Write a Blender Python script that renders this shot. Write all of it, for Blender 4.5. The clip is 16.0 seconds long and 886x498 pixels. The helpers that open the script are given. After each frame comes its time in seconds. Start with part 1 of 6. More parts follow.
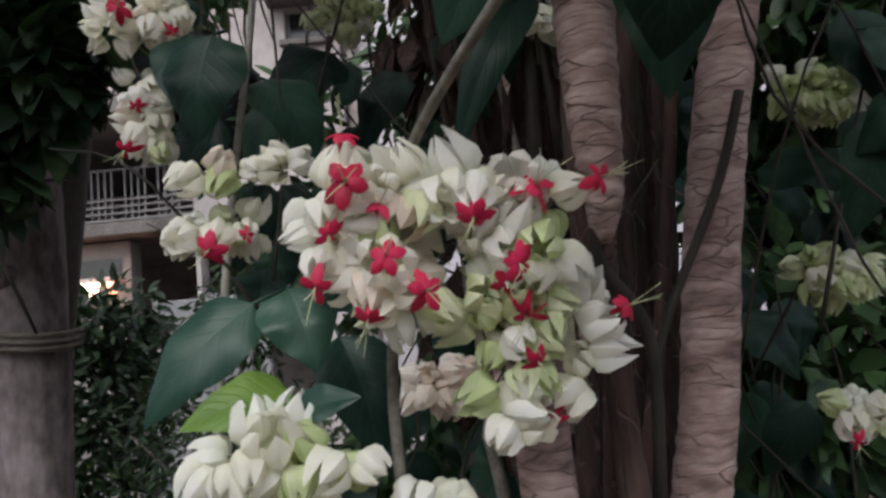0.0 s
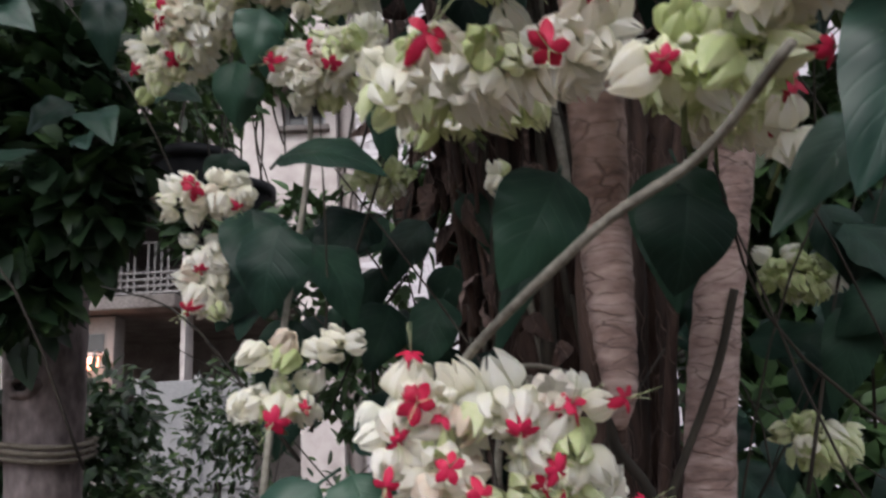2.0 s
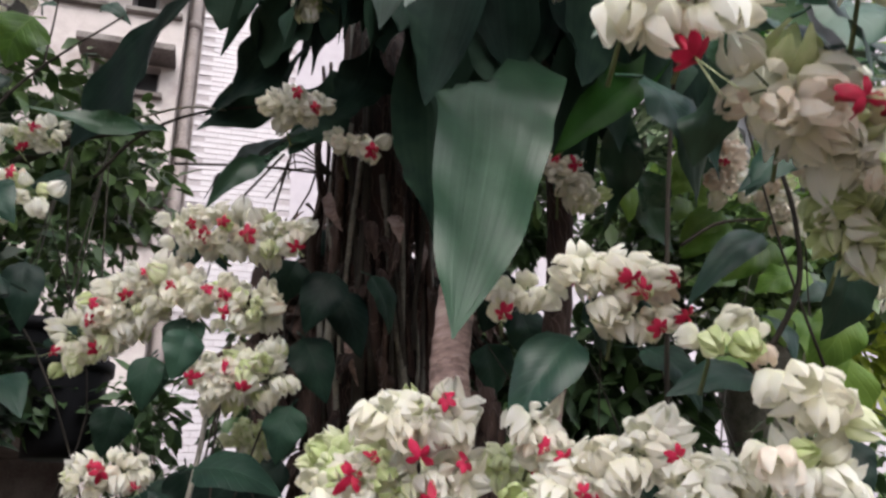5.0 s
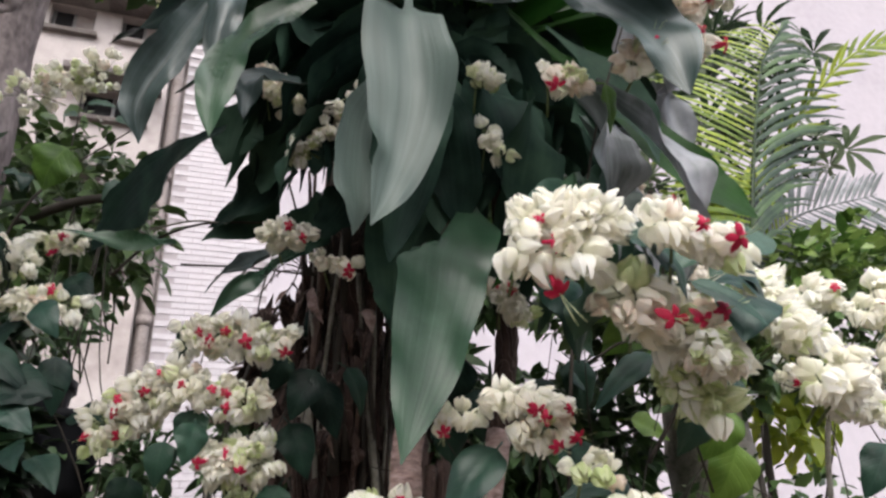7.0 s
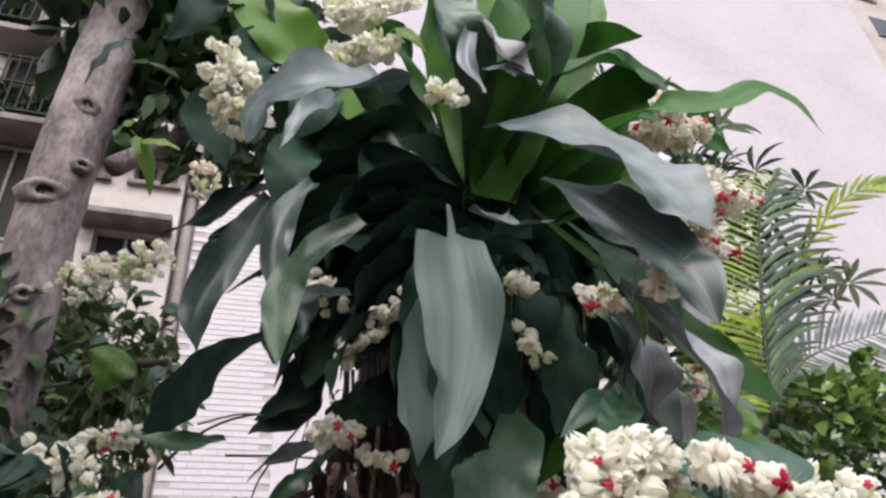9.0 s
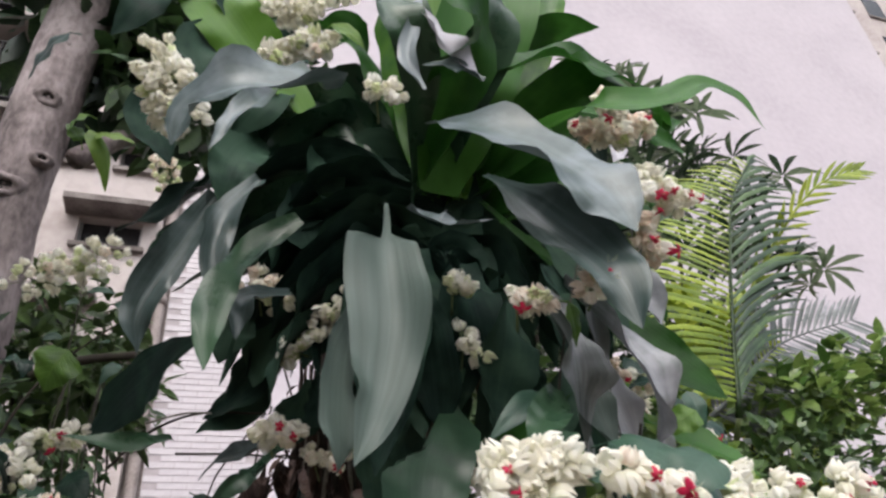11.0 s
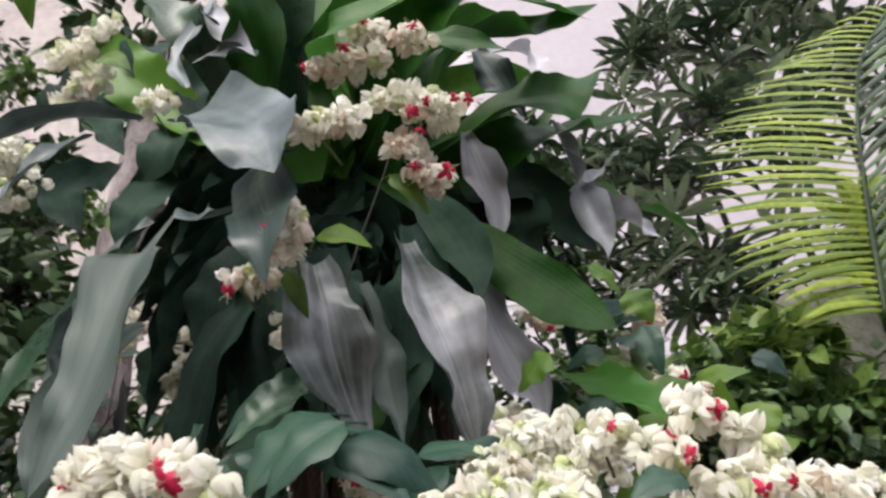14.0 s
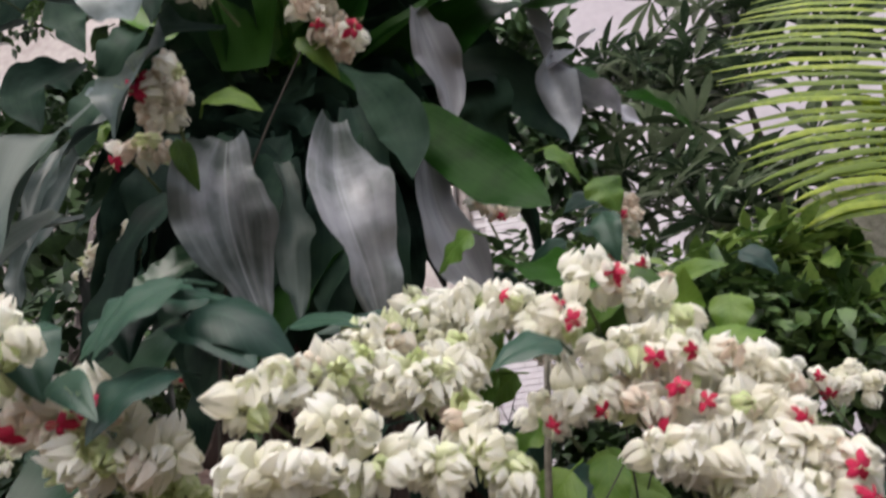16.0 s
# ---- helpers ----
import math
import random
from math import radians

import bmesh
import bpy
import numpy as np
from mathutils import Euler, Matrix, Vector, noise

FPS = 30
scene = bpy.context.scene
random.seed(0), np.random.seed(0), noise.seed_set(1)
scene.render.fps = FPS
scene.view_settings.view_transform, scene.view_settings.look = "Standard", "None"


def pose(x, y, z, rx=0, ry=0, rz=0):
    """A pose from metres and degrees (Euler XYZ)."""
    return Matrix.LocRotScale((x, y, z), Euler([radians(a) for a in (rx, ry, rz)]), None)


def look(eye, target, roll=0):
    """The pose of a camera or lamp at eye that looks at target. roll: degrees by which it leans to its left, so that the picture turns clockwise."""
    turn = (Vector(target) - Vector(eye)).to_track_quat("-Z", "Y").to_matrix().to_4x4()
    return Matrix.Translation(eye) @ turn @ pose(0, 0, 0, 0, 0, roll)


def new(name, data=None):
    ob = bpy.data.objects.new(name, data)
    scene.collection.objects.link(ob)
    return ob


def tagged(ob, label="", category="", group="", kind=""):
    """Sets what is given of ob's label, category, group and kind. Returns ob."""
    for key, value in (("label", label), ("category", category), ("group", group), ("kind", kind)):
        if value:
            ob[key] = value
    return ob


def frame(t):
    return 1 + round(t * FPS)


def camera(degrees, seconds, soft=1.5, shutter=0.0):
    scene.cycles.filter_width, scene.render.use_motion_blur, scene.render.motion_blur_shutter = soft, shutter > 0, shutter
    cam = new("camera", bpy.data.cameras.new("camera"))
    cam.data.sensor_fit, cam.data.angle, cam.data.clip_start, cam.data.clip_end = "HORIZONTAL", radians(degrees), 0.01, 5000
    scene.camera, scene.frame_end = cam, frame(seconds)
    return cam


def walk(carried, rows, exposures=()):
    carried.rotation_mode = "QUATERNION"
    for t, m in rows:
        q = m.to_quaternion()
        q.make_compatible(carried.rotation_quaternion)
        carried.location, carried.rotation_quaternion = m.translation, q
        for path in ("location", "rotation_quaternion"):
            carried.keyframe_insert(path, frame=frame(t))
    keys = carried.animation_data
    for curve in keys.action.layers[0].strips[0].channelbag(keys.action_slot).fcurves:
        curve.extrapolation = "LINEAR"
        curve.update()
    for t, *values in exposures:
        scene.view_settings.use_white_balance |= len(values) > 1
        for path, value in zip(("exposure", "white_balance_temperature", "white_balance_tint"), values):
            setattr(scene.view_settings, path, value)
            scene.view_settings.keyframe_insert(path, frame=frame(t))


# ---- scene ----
cam = camera(63.1, 16.0, soft=2.6, shutter=0.4)
PATH = [
    (0, (0.012, 0.009, 1.459), (0.031, 1.991, 1.725), -5.6),
    (0.5, (0.023, 0.008, 1.465), (0.082, 1.981, 1.787), -5.6),
    (1, (0.02, -0.001, 1.474), (0.097, 1.961, 1.858), -4.8),
    (1.5, (0.019, -0.024, 1.497), (0.141, 1.921, 1.946), -4.2),
    (2, (-0.022, -0.072, 1.52), (0.056, 1.867, 2.004), -3.7),
    (2.5, (-0.045, -0.102, 1.542), (0.106, 1.81, 2.111), -3.1),
    (3, (-0.064, -0.149, 1.565), (0.155, 1.73, 2.213), -2.2),
    (3.5, (-0.085, -0.203, 1.583), (0.162, 1.665, 2.254), -2.0),
    (4, (-0.083, -0.231, 1.603), (0.286, 1.609, 2.295), -1.6),
    (4.5, (-0.082, -0.259, 1.627), (0.424, 1.529, 2.366), -1.8),
    (5, (-0.105, -0.288, 1.648), (0.462, 1.464, 2.428), -2.5),
    (7.5, (-0.158, -0.537, 1.684), (0.454, 1.154, 2.559), -2.6),
    (8, (-0.178, -0.554, 1.699), (0.408, 1.1, 2.659), -3.4),
    (8.5, (-0.192, -0.571, 1.734), (0.392, 1.038, 2.769), -4.9),
    (9, (-0.226, -0.591, 1.746), (0.345, 0.964, 2.868), -4.4),
    (11.5, (-0.091, -0.62, 1.764), (0.503, 0.956, 2.842), -5.2),
    (12, (0.013, -0.626, 1.759), (0.488, 0.973, 2.863), -6.4),
    (12.5, (0.099, -0.635, 1.726), (0.47, 0.974, 2.855), -7.9),
    (13, (0.211, -0.628, 1.698), (0.519, 1.068, 2.712), -6.4),
    (13.5, (0.328, -0.625, 1.726), (0.404, 1.063, 2.796), -8.3),
    (14, (0.453, -0.551, 1.742), (0.302, 1.083, 2.886), -6.3),
    (14.5, (0.523, -0.53, 1.76), (0.213, 1.033, 2.969), -7.8),
    (15, (0.557, -0.527, 1.772), (0.239, 1.039, 2.974), -7.3),
    (15.5, (0.608, -0.484, 1.754), (0.292, 1.164, 2.841), -4.2),
    (16, (0.579, -0.436, 1.714), (0.245, 1.262, 2.717), -3.7),
]
walk(cam, [(t, look(eye, target, roll)) for t, eye, target, roll in PATH],
     [(0.0, 0.50, 6150, 8.0), (1.0, 0.70, 6200, 9.0), (2.0, 0.90, 6250, 10.0), (3.5, 1.04, 6400, 10.5), (4.5, 1.14, 6450, 10.5), (7.5, 1.12, 6500, 11.0), (9, 1.10, 6500, 11.0),
      (12, 0.92, 6500, 10.5), (13, 1.08, 6550, 11.5), (14, 1.03, 6600, 11.0), (14.5, 0.94, 6600, 11.5), (15, 0.69, 6600, 11.5), (16, 0.76, 6600, 12.0)])

# ---- world, sun, exposure ----
world = bpy.data.worlds.new("overcast_sky")
scene.world = world
world.use_nodes = True
wn = world.node_tree.nodes
wl = world.node_tree.links
sky = wn.new("ShaderNodeTexSky")
sky.sky_type = 'NISHITA'
sky.sun_disc = False
sky.sun_elevation = radians(48)
sky.sun_rotation = radians(200)
sky.air_density = 1.0
sky.dust_density = 4.0
grey = wn.new("ShaderNodeHueSaturation")
grey.inputs["Saturation"].default_value = 0.42
wl.new(sky.outputs["Color"], grey.inputs["Color"])
wl.new(grey.outputs["Color"], wn["Background"].inputs["Color"])
wn["Background"].inputs["Strength"].default_value = 0.15
sun_data = bpy.data.lights.new("sun", 'SUN')
sun_data.energy = 0.9
sun_data.angle = radians(60)
sun_data.color = (1.0, 0.99, 0.98)
sun = new("sun", sun_data)
sun.matrix_world = look((1.8, -4.3, 9.4), (0, 0.4, 1.8))


# ---- materials ----
def material(name, colours, rough=0.6, scale=8.0, detail_scale=60.0, bump=0.1, bump_scale=120.0, random_mix=0.25,
             translucent=0.0, metal=0.0, stretch=(1, 1, 1), coat=0.0, specular=0.5, dist=0.001):
    """Two-scale mottled surface between the given colours, with fine relief."""
    m = bpy.data.materials.new(name)
    m.use_nodes = True
    n, l = m.node_tree.nodes, m.node_tree.links
    b = n["Principled BSDF"]
    co = n.new("ShaderNodeTexCoord")
    mp = n.new("ShaderNodeMapping")
    mp.inputs["Scale"].default_value = stretch
    l.new(co.outputs["Object"], mp.inputs["Vector"])
    n1 = n.new("ShaderNodeTexNoise")
    n1.inputs["Scale"].default_value, n1.inputs["Detail"].default_value = scale, 3
    n2 = n.new("ShaderNodeTexNoise")
    n2.inputs["Scale"].default_value, n2.inputs["Detail"].default_value = detail_scale, 4
    for t in (n1, n2):
        l.new(mp.outputs["Vector"], t.inputs["Vector"])
    add = n.new("ShaderNodeMath")
    add.operation = 'MULTIPLY_ADD'
    add.inputs[1].default_value = 0.45
    l.new(n2.outputs["Fac"], add.inputs[0])
    mul = n.new("ShaderNodeMath")
    mul.operation = 'MULTIPLY'
    mul.inputs[1].default_value = 0.6
    l.new(n1.outputs["Fac"], mul.inputs[0])
    l.new(mul.outputs[0], add.inputs[2])
    info = n.new("ShaderNodeObjectInfo")
    geo = n.new("ShaderNodeNewGeometry")
    rnd = n.new("ShaderNodeMath")
    rnd.operation = 'ADD'
    l.new(info.outputs["Random"], rnd.inputs[0])
    l.new(geo.outputs["Random Per Island"], rnd.inputs[1])
    sh = n.new("ShaderNodeMath")
    sh.operation = 'MULTIPLY_ADD'
    sh.inputs[1].default_value = random_mix
    l.new(rnd.outputs[0], sh.inputs[0])
    off = n.new("ShaderNodeMath")
    off.operation = 'SUBTRACT'
    off.inputs[1].default_value = random_mix
    l.new(add.outputs[0], off.inputs[0])
    l.new(off.outputs[0], sh.inputs[2])
    ramp = n.new("ShaderNodeValToRGB")
    e = ramp.color_ramp.elements
    while len(e) < len(colours):
        e.new(0.5)
    for i, c in enumerate(colours):
        e[i].position = 0.35 + 0.32 * i / max(1, len(colours) - 1)
        e[i].color = (*c, 1)
    l.new(sh.outputs[0], ramp.inputs["Fac"])
    l.new(ramp.outputs["Color"], b.inputs["Base Color"])
    rr = n.new("ShaderNodeMath")
    rr.operation = 'MULTIPLY_ADD'
    rr.inputs[1].default_value, rr.inputs[2].default_value = 0.3, rough - 0.15
    l.new(n2.outputs["Fac"], rr.inputs[0])
    l.new(rr.outputs[0], b.inputs["Roughness"])
    b.inputs["Metallic"].default_value = metal
    b.inputs["Coat Weight"].default_value = coat
    b.inputs["Specular IOR Level"].default_value = specular
    n3 = n.new("ShaderNodeTexNoise")
    n3.inputs["Scale"].default_value, n3.inputs["Detail"].default_value = bump_scale, 3
    l.new(mp.outputs["Vector"], n3.inputs["Vector"])
    bp = n.new("ShaderNodeBump")
    bp.inputs["Strength"].default_value, bp.inputs["Distance"].default_value = bump, dist
    l.new(n3.outputs["Fac"], bp.inputs["Height"])
    l.new(bp.outputs["Normal"], b.inputs["Normal"])
    if translucent:
        tr = n.new("ShaderNodeBsdfTranslucent")
        l.new(ramp.outputs["Color"], tr.inputs["Color"])
        mx = n.new("ShaderNodeMixShader")
        mx.inputs[0].default_value = translucent
        l.new(b.outputs[0], mx.inputs[1])
        l.new(tr.outputs[0], mx.inputs[2])
        l.new(mx.outputs[0], n["Material Output"].inputs["Surface"])
    return m


def leaf_material(name, colours, rough=0.4, translucent=0.12, veined=False, streak=26.0, bump=0.35, random_mix=0.3, coat=0.0, sheen=None):
    """A leaf blade: streaks along a strap leaf, or a midrib with side veins, over mottled green."""
    m = material(name, colours, rough, 9, 34, 0.06, 60, random_mix, translucent, coat=coat)
    n, l = m.node_tree.nodes, m.node_tree.links
    uv = n.new("ShaderNodeUVMap")
    uv.uv_map = "blade"
    sep = n.new("ShaderNodeSeparateXYZ")
    l.new(uv.outputs["UV"], sep.inputs[0])

    def calc(op, x, y=None, z=None):
        k = n.new("ShaderNodeMath")
        k.operation = op
        for slot, val in enumerate((x, y, z)):
            if val is None:
                continue
            if isinstance(val, (int, float)):
                k.inputs[slot].default_value = val
            else:
                l.new(val, k.inputs[slot])
        return k.outputs[0]
    across = calc('ABSOLUTE', calc('SUBTRACT', sep.outputs[0], 0.5))
    rib = calc('SUBTRACT', 1.0, calc('MINIMUM', 1.0, calc('MULTIPLY', across, 26.0 if veined else 34.0)))
    if veined:
        ph = calc('SUBTRACT', calc('MULTIPLY', sep.outputs[1], 8.0), calc('MULTIPLY', across, 4.6))
        line = calc('POWER', calc('ABSOLUTE', calc('COSINE', calc('MULTIPLY', ph, math.pi))), 26.0)
        mark = calc('MAXIMUM', calc('MULTIPLY', line, 0.7), rib)
        swell = calc('SUBTRACT', 1.0, mark)
    else:
        mp = n.new("ShaderNodeCombineXYZ")
        l.new(calc('MULTIPLY', sep.outputs[0], streak), mp.inputs[0])
        l.new(calc('MULTIPLY', sep.outputs[1], 1.6), mp.inputs[1])
        info = n.new("ShaderNodeObjectInfo")
        l.new(calc('MULTIPLY', info.outputs["Random"], 40.0), mp.inputs[2])
        ns = n.new("ShaderNodeTexNoise")
        ns.inputs["Scale"].default_value, ns.inputs["Detail"].default_value = 1.0, 4
        l.new(mp.outputs[0], ns.inputs["Vector"])
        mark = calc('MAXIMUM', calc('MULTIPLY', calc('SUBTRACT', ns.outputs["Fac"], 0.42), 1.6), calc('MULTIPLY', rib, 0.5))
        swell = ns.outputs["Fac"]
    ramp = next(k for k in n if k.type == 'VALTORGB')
    # Marks are painted paler; on strap leaves they imitate highlights on the folds.
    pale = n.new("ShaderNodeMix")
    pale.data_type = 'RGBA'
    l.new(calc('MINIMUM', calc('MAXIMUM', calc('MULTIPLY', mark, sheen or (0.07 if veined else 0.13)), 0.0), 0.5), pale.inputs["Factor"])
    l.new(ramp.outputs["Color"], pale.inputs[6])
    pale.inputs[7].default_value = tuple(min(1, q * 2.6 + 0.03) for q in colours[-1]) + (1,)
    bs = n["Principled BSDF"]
    l.new(pale.outputs[2], bs.inputs["Base Color"])
    for k in n:
        if k.type == 'BSDF_TRANSLUCENT':
            l.new(pale.outputs[2], k.inputs["Color"])
    b2 = n.new("ShaderNodeBump")
    b2.inputs["Strength"].default_value, b2.inputs["Distance"].default_value = bump, 0.002
    l.new(swell, b2.inputs["Height"])
    old = next(k for k in n if k.type == 'BUMP' and k != b2)
    l.new(old.outputs["Normal"], b2.inputs["Normal"])
    l.new(b2.outputs["Normal"], bs.inputs["Normal"])
    return m


M_calyx = material("cream_calyx", [(0.90, 0.87, 0.77), (0.93, 0.91, 0.85), (0.94, 0.93, 0.90)], 0.7, 30, 200, 0.3, 300, 0.3, 0.55)
M_calyx_green = material("greenish_calyx", [(0.58, 0.66, 0.34), (0.74, 0.78, 0.52), (0.84, 0.85, 0.66)], 0.7, 30, 200, 0.3, 300, 0.3, 0.45)
M_calyx_old = material("pinkish_calyx", [(0.80, 0.68, 0.58), (0.89, 0.82, 0.74), (0.92, 0.89, 0.83)], 0.75, 30, 200, 0.3, 300, 0.3, 0.5)
M_red = material("crimson_petal", [(0.33, 0.002, 0.03), (0.47, 0.006, 0.05), (0.56, 0.015, 0.08)], 0.6, 60, 300, 0.2, 400, 0.3, 0.2)
M_filament = material("pale_filament", [(0.42, 0.462, 0.252), (0.588, 0.588, 0.42)], 0.6)
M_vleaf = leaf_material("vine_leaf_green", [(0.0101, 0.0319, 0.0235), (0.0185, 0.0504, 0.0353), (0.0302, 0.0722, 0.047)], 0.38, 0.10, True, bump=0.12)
# Darker copy of the vine leaf green, with shade put into the colour.
M_vleaf_shade = leaf_material("shaded_vine_leaf", [(0.006, 0.015, 0.012), (0.012, 0.03, 0.021), (0.021, 0.051, 0.033)], 0.42, 0.05, True, bump=0.2)
M_yleaf = leaf_material("young_and_backlit_leaf", [(0.0504, 0.1176, 0.0168), (0.0924, 0.1932, 0.0252), (0.1596, 0.2688, 0.042)], 0.45, 0.4, True, bump=0.4)
M_dleaf = leaf_material("dracaena_leaf_green", [(0.0101, 0.0286, 0.0185), (0.0185, 0.047, 0.0269), (0.0319, 0.0722, 0.037)], 0.30, 0.10, False, 14, 0.25, 0.4, coat=0.08)
M_dlight = leaf_material("fresh_dracaena_leaf", [(0.0378, 0.1176, 0.0185), (0.063, 0.1764, 0.0252), (0.1092, 0.2436, 0.0336)], 0.36, 0.35, False, 24, 0.35, 0.4)
# Grey, blue and silver leaf colours below have sky sheen painted in.
M_dgrey = leaf_material("wilting_sheen_dracaena_leaf", [(0.030, 0.044, 0.036), (0.105, 0.118, 0.115), (0.28, 0.28, 0.305)], 0.36, 0.12, False, 8, 0.4, 0.6, coat=0.2, sheen=0.5)
M_dgreen = leaf_material("green_dracaena_leaf", [(0.016, 0.066, 0.010), (0.028, 0.100, 0.014), (0.046, 0.140, 0.022)], 0.38, 0.3, False, 24, 0.35, 0.4, sheen=0.07)
M_dmid = leaf_material("mid_green_dracaena_leaf", [(0.006, 0.030, 0.003), (0.012, 0.050, 0.006), (0.021, 0.078, 0.011)], 0.42, 0.2, False, 20, 0.3, 0.4, sheen=0.04)
# Dark copy of the dracaena green that paints in the shade inside the crown.
M_dshade = leaf_material("shaded_dracaena_leaf", [(0.0085, 0.0187, 0.0153), (0.017, 0.0374, 0.0272), (0.0306, 0.0612, 0.0408)], 0.5, 0.04, False, 14, 0.25, 0.4)
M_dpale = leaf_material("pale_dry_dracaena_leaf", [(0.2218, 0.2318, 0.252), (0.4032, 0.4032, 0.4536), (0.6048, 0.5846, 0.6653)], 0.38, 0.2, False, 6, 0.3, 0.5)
M_dgloss = leaf_material("glossy_dracaena_leaf", [(0.012, 0.036, 0.018), (0.022, 0.056, 0.030), (0.040, 0.085, 0.050)], 0.36, 0.10, False, 16, 0.3, 0.4, coat=0.03)
M_dblue = leaf_material("sky_sheen_dracaena_leaf", [(0.026, 0.046, 0.040), (0.062, 0.088, 0.085), (0.14, 0.17, 0.185)], 0.36, 0.10, False, 9, 0.3, 0.5, coat=0.12, sheen=0.2)
M_dsilver = leaf_material("silver_sheen_dracaena_leaf", [(0.012, 0.029, 0.018), (0.026, 0.048, 0.035), (0.060, 0.084, 0.073)], 0.46, 0.10, False, 9, 0.5, 0.6, coat=0.0, sheen=0.34)
for dull, gloss in ((M_dshade, 0.06), (M_vleaf, 0.3), (M_dleaf, 0.34), (M_dsilver, 0.3), (M_vleaf_shade, 0.14), (M_dmid, 0.12), (M_dgreen, 0.22), (M_dlight, 0.3), (M_dgloss, 0.3), (M_dblue, 0.34)):
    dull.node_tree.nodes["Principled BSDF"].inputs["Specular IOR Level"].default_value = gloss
M_stem = material("grey_brown_stem", [(0.10, 0.09, 0.075), (0.20, 0.185, 0.155), (0.30, 0.28, 0.245)], 0.8, 40, 200, 0.5, 150, 0.2)
M_twig = material("dark_twig", [(0.0168, 0.0134, 0.0101), (0.042, 0.0336, 0.0252)], 0.85, 40, 200, 0.5, 150, 0.2)
M_gstem = material("green_stem", [(0.084, 0.1176, 0.042), (0.168, 0.2016, 0.084)], 0.6, 40, 200, 0.3, 150, 0.2)
M_bark = material("pale_knotted_bark", [(0.07, 0.054, 0.053), (0.195, 0.158, 0.158), (0.34, 0.288, 0.29)], 0.85, 9, 70, 0.8, 45, 0.1, stretch=(1, 1, 0.5), dist=0.006)
M_darkbark = material("dark_fibrous_bark", [(0.0151, 0.0084, 0.0067), (0.0462, 0.0252, 0.0202), (0.1008, 0.0605, 0.0487)], 0.9, 14, 90, 1.0, 60, 0.2, stretch=(1, 1, 0.25), dist=0.010)
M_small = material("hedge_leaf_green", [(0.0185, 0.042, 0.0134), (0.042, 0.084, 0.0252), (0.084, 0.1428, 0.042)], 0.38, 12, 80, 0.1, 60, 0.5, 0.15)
# Brighter copy of the hedge green, with sunlight put into its colour.
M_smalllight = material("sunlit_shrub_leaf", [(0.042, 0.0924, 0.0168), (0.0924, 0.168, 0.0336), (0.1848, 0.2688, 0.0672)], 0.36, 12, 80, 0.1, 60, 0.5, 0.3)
M_whorl = material("glossy_whorl_leaf", [(0.03, 0.052, 0.028), (0.075, 0.115, 0.06), (0.19, 0.24, 0.15)], 0.24, 3, 20, 0.05, 60, 0.7, 0.32)
M_tree = material("dark_tree_leaf", [(0.012, 0.032, 0.013), (0.027, 0.062, 0.022), (0.055, 0.108, 0.034)], 0.5, 12, 80, 0.1, 60, 0.4, 0.08)
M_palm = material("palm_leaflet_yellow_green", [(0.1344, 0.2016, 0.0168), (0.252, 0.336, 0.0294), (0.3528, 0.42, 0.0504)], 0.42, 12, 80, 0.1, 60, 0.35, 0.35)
M_plaster = material("pinkish_white_plaster", [(0.37, 0.335, 0.372), (0.415, 0.378, 0.417), (0.45, 0.412, 0.452)], 0.9, 0.5, 6, 0.25, 40, 0.0, dist=0.01)
M_facade = material("weathered_cream_plaster", [(0.2772, 0.2352, 0.2268), (0.378, 0.3318, 0.3234), (0.4536, 0.4074, 0.399)], 0.9, 0.9, 7, 0.35, 30, 0.0, dist=0.01)
M_tile = material("white_glazed_tile", [(0.36, 0.325, 0.355), (0.41, 0.375, 0.405), (0.45, 0.415, 0.445)], 0.4, 1.5, 20, 0.05, 40, 0.12)
M_grout = material("grey_grout", [(0.29, 0.26, 0.27), (0.36, 0.325, 0.34)], 0.95)
M_pipe = material("grimy_drain_pipe", [(0.084, 0.0672, 0.063), (0.1848, 0.1512, 0.1428), (0.2856, 0.2436, 0.2352)], 0.8, 3, 30, 0.4, 40)
# Near-black that puts the shade of rooms and hollows into colour.
M_dark = material("dark_interior", [(0.0067, 0.0059, 0.005), (0.0168, 0.0143, 0.0126)], 0.9, 2, 20)
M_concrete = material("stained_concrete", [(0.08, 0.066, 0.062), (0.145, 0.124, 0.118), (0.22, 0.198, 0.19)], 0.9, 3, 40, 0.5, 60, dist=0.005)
M_metal = material("grey_painted_metal", [(0.168, 0.168, 0.1764), (0.2688, 0.2604, 0.2688)], 0.5, 5, 60, 0.1, 60, metal=0.2)
M_rail = material("pale_painted_railing", [(0.13, 0.12, 0.12), (0.21, 0.19, 0.19)], 0.6, 5, 60)
M_black = material("black_plastic", [(0.0042, 0.0042, 0.005), (0.0084, 0.0084, 0.0109)], 0.6, 10, 90, 0.15, 80, specular=0.15)
M_soil = material("damp_garden_soil", [(0.021, 0.0151, 0.0101), (0.0504, 0.0378, 0.0252), (0.0924, 0.0714, 0.0504)], 0.95, 3, 50, 0.9, 40, dist=0.02)
M_glass = material("dark_window_pane", [(0.0101, 0.0101, 0.0118), (0.0252, 0.0252, 0.0277)], 0.15, 3, 20)
M_cane = material("ringed_cane_bark", [(0.12, 0.076, 0.068), (0.34, 0.228, 0.206), (0.53, 0.40, 0.37)], 0.8, 18, 70, 0.9, 50, 0.1, stretch=(0.8, 0.8, 2.2), dist=0.005)


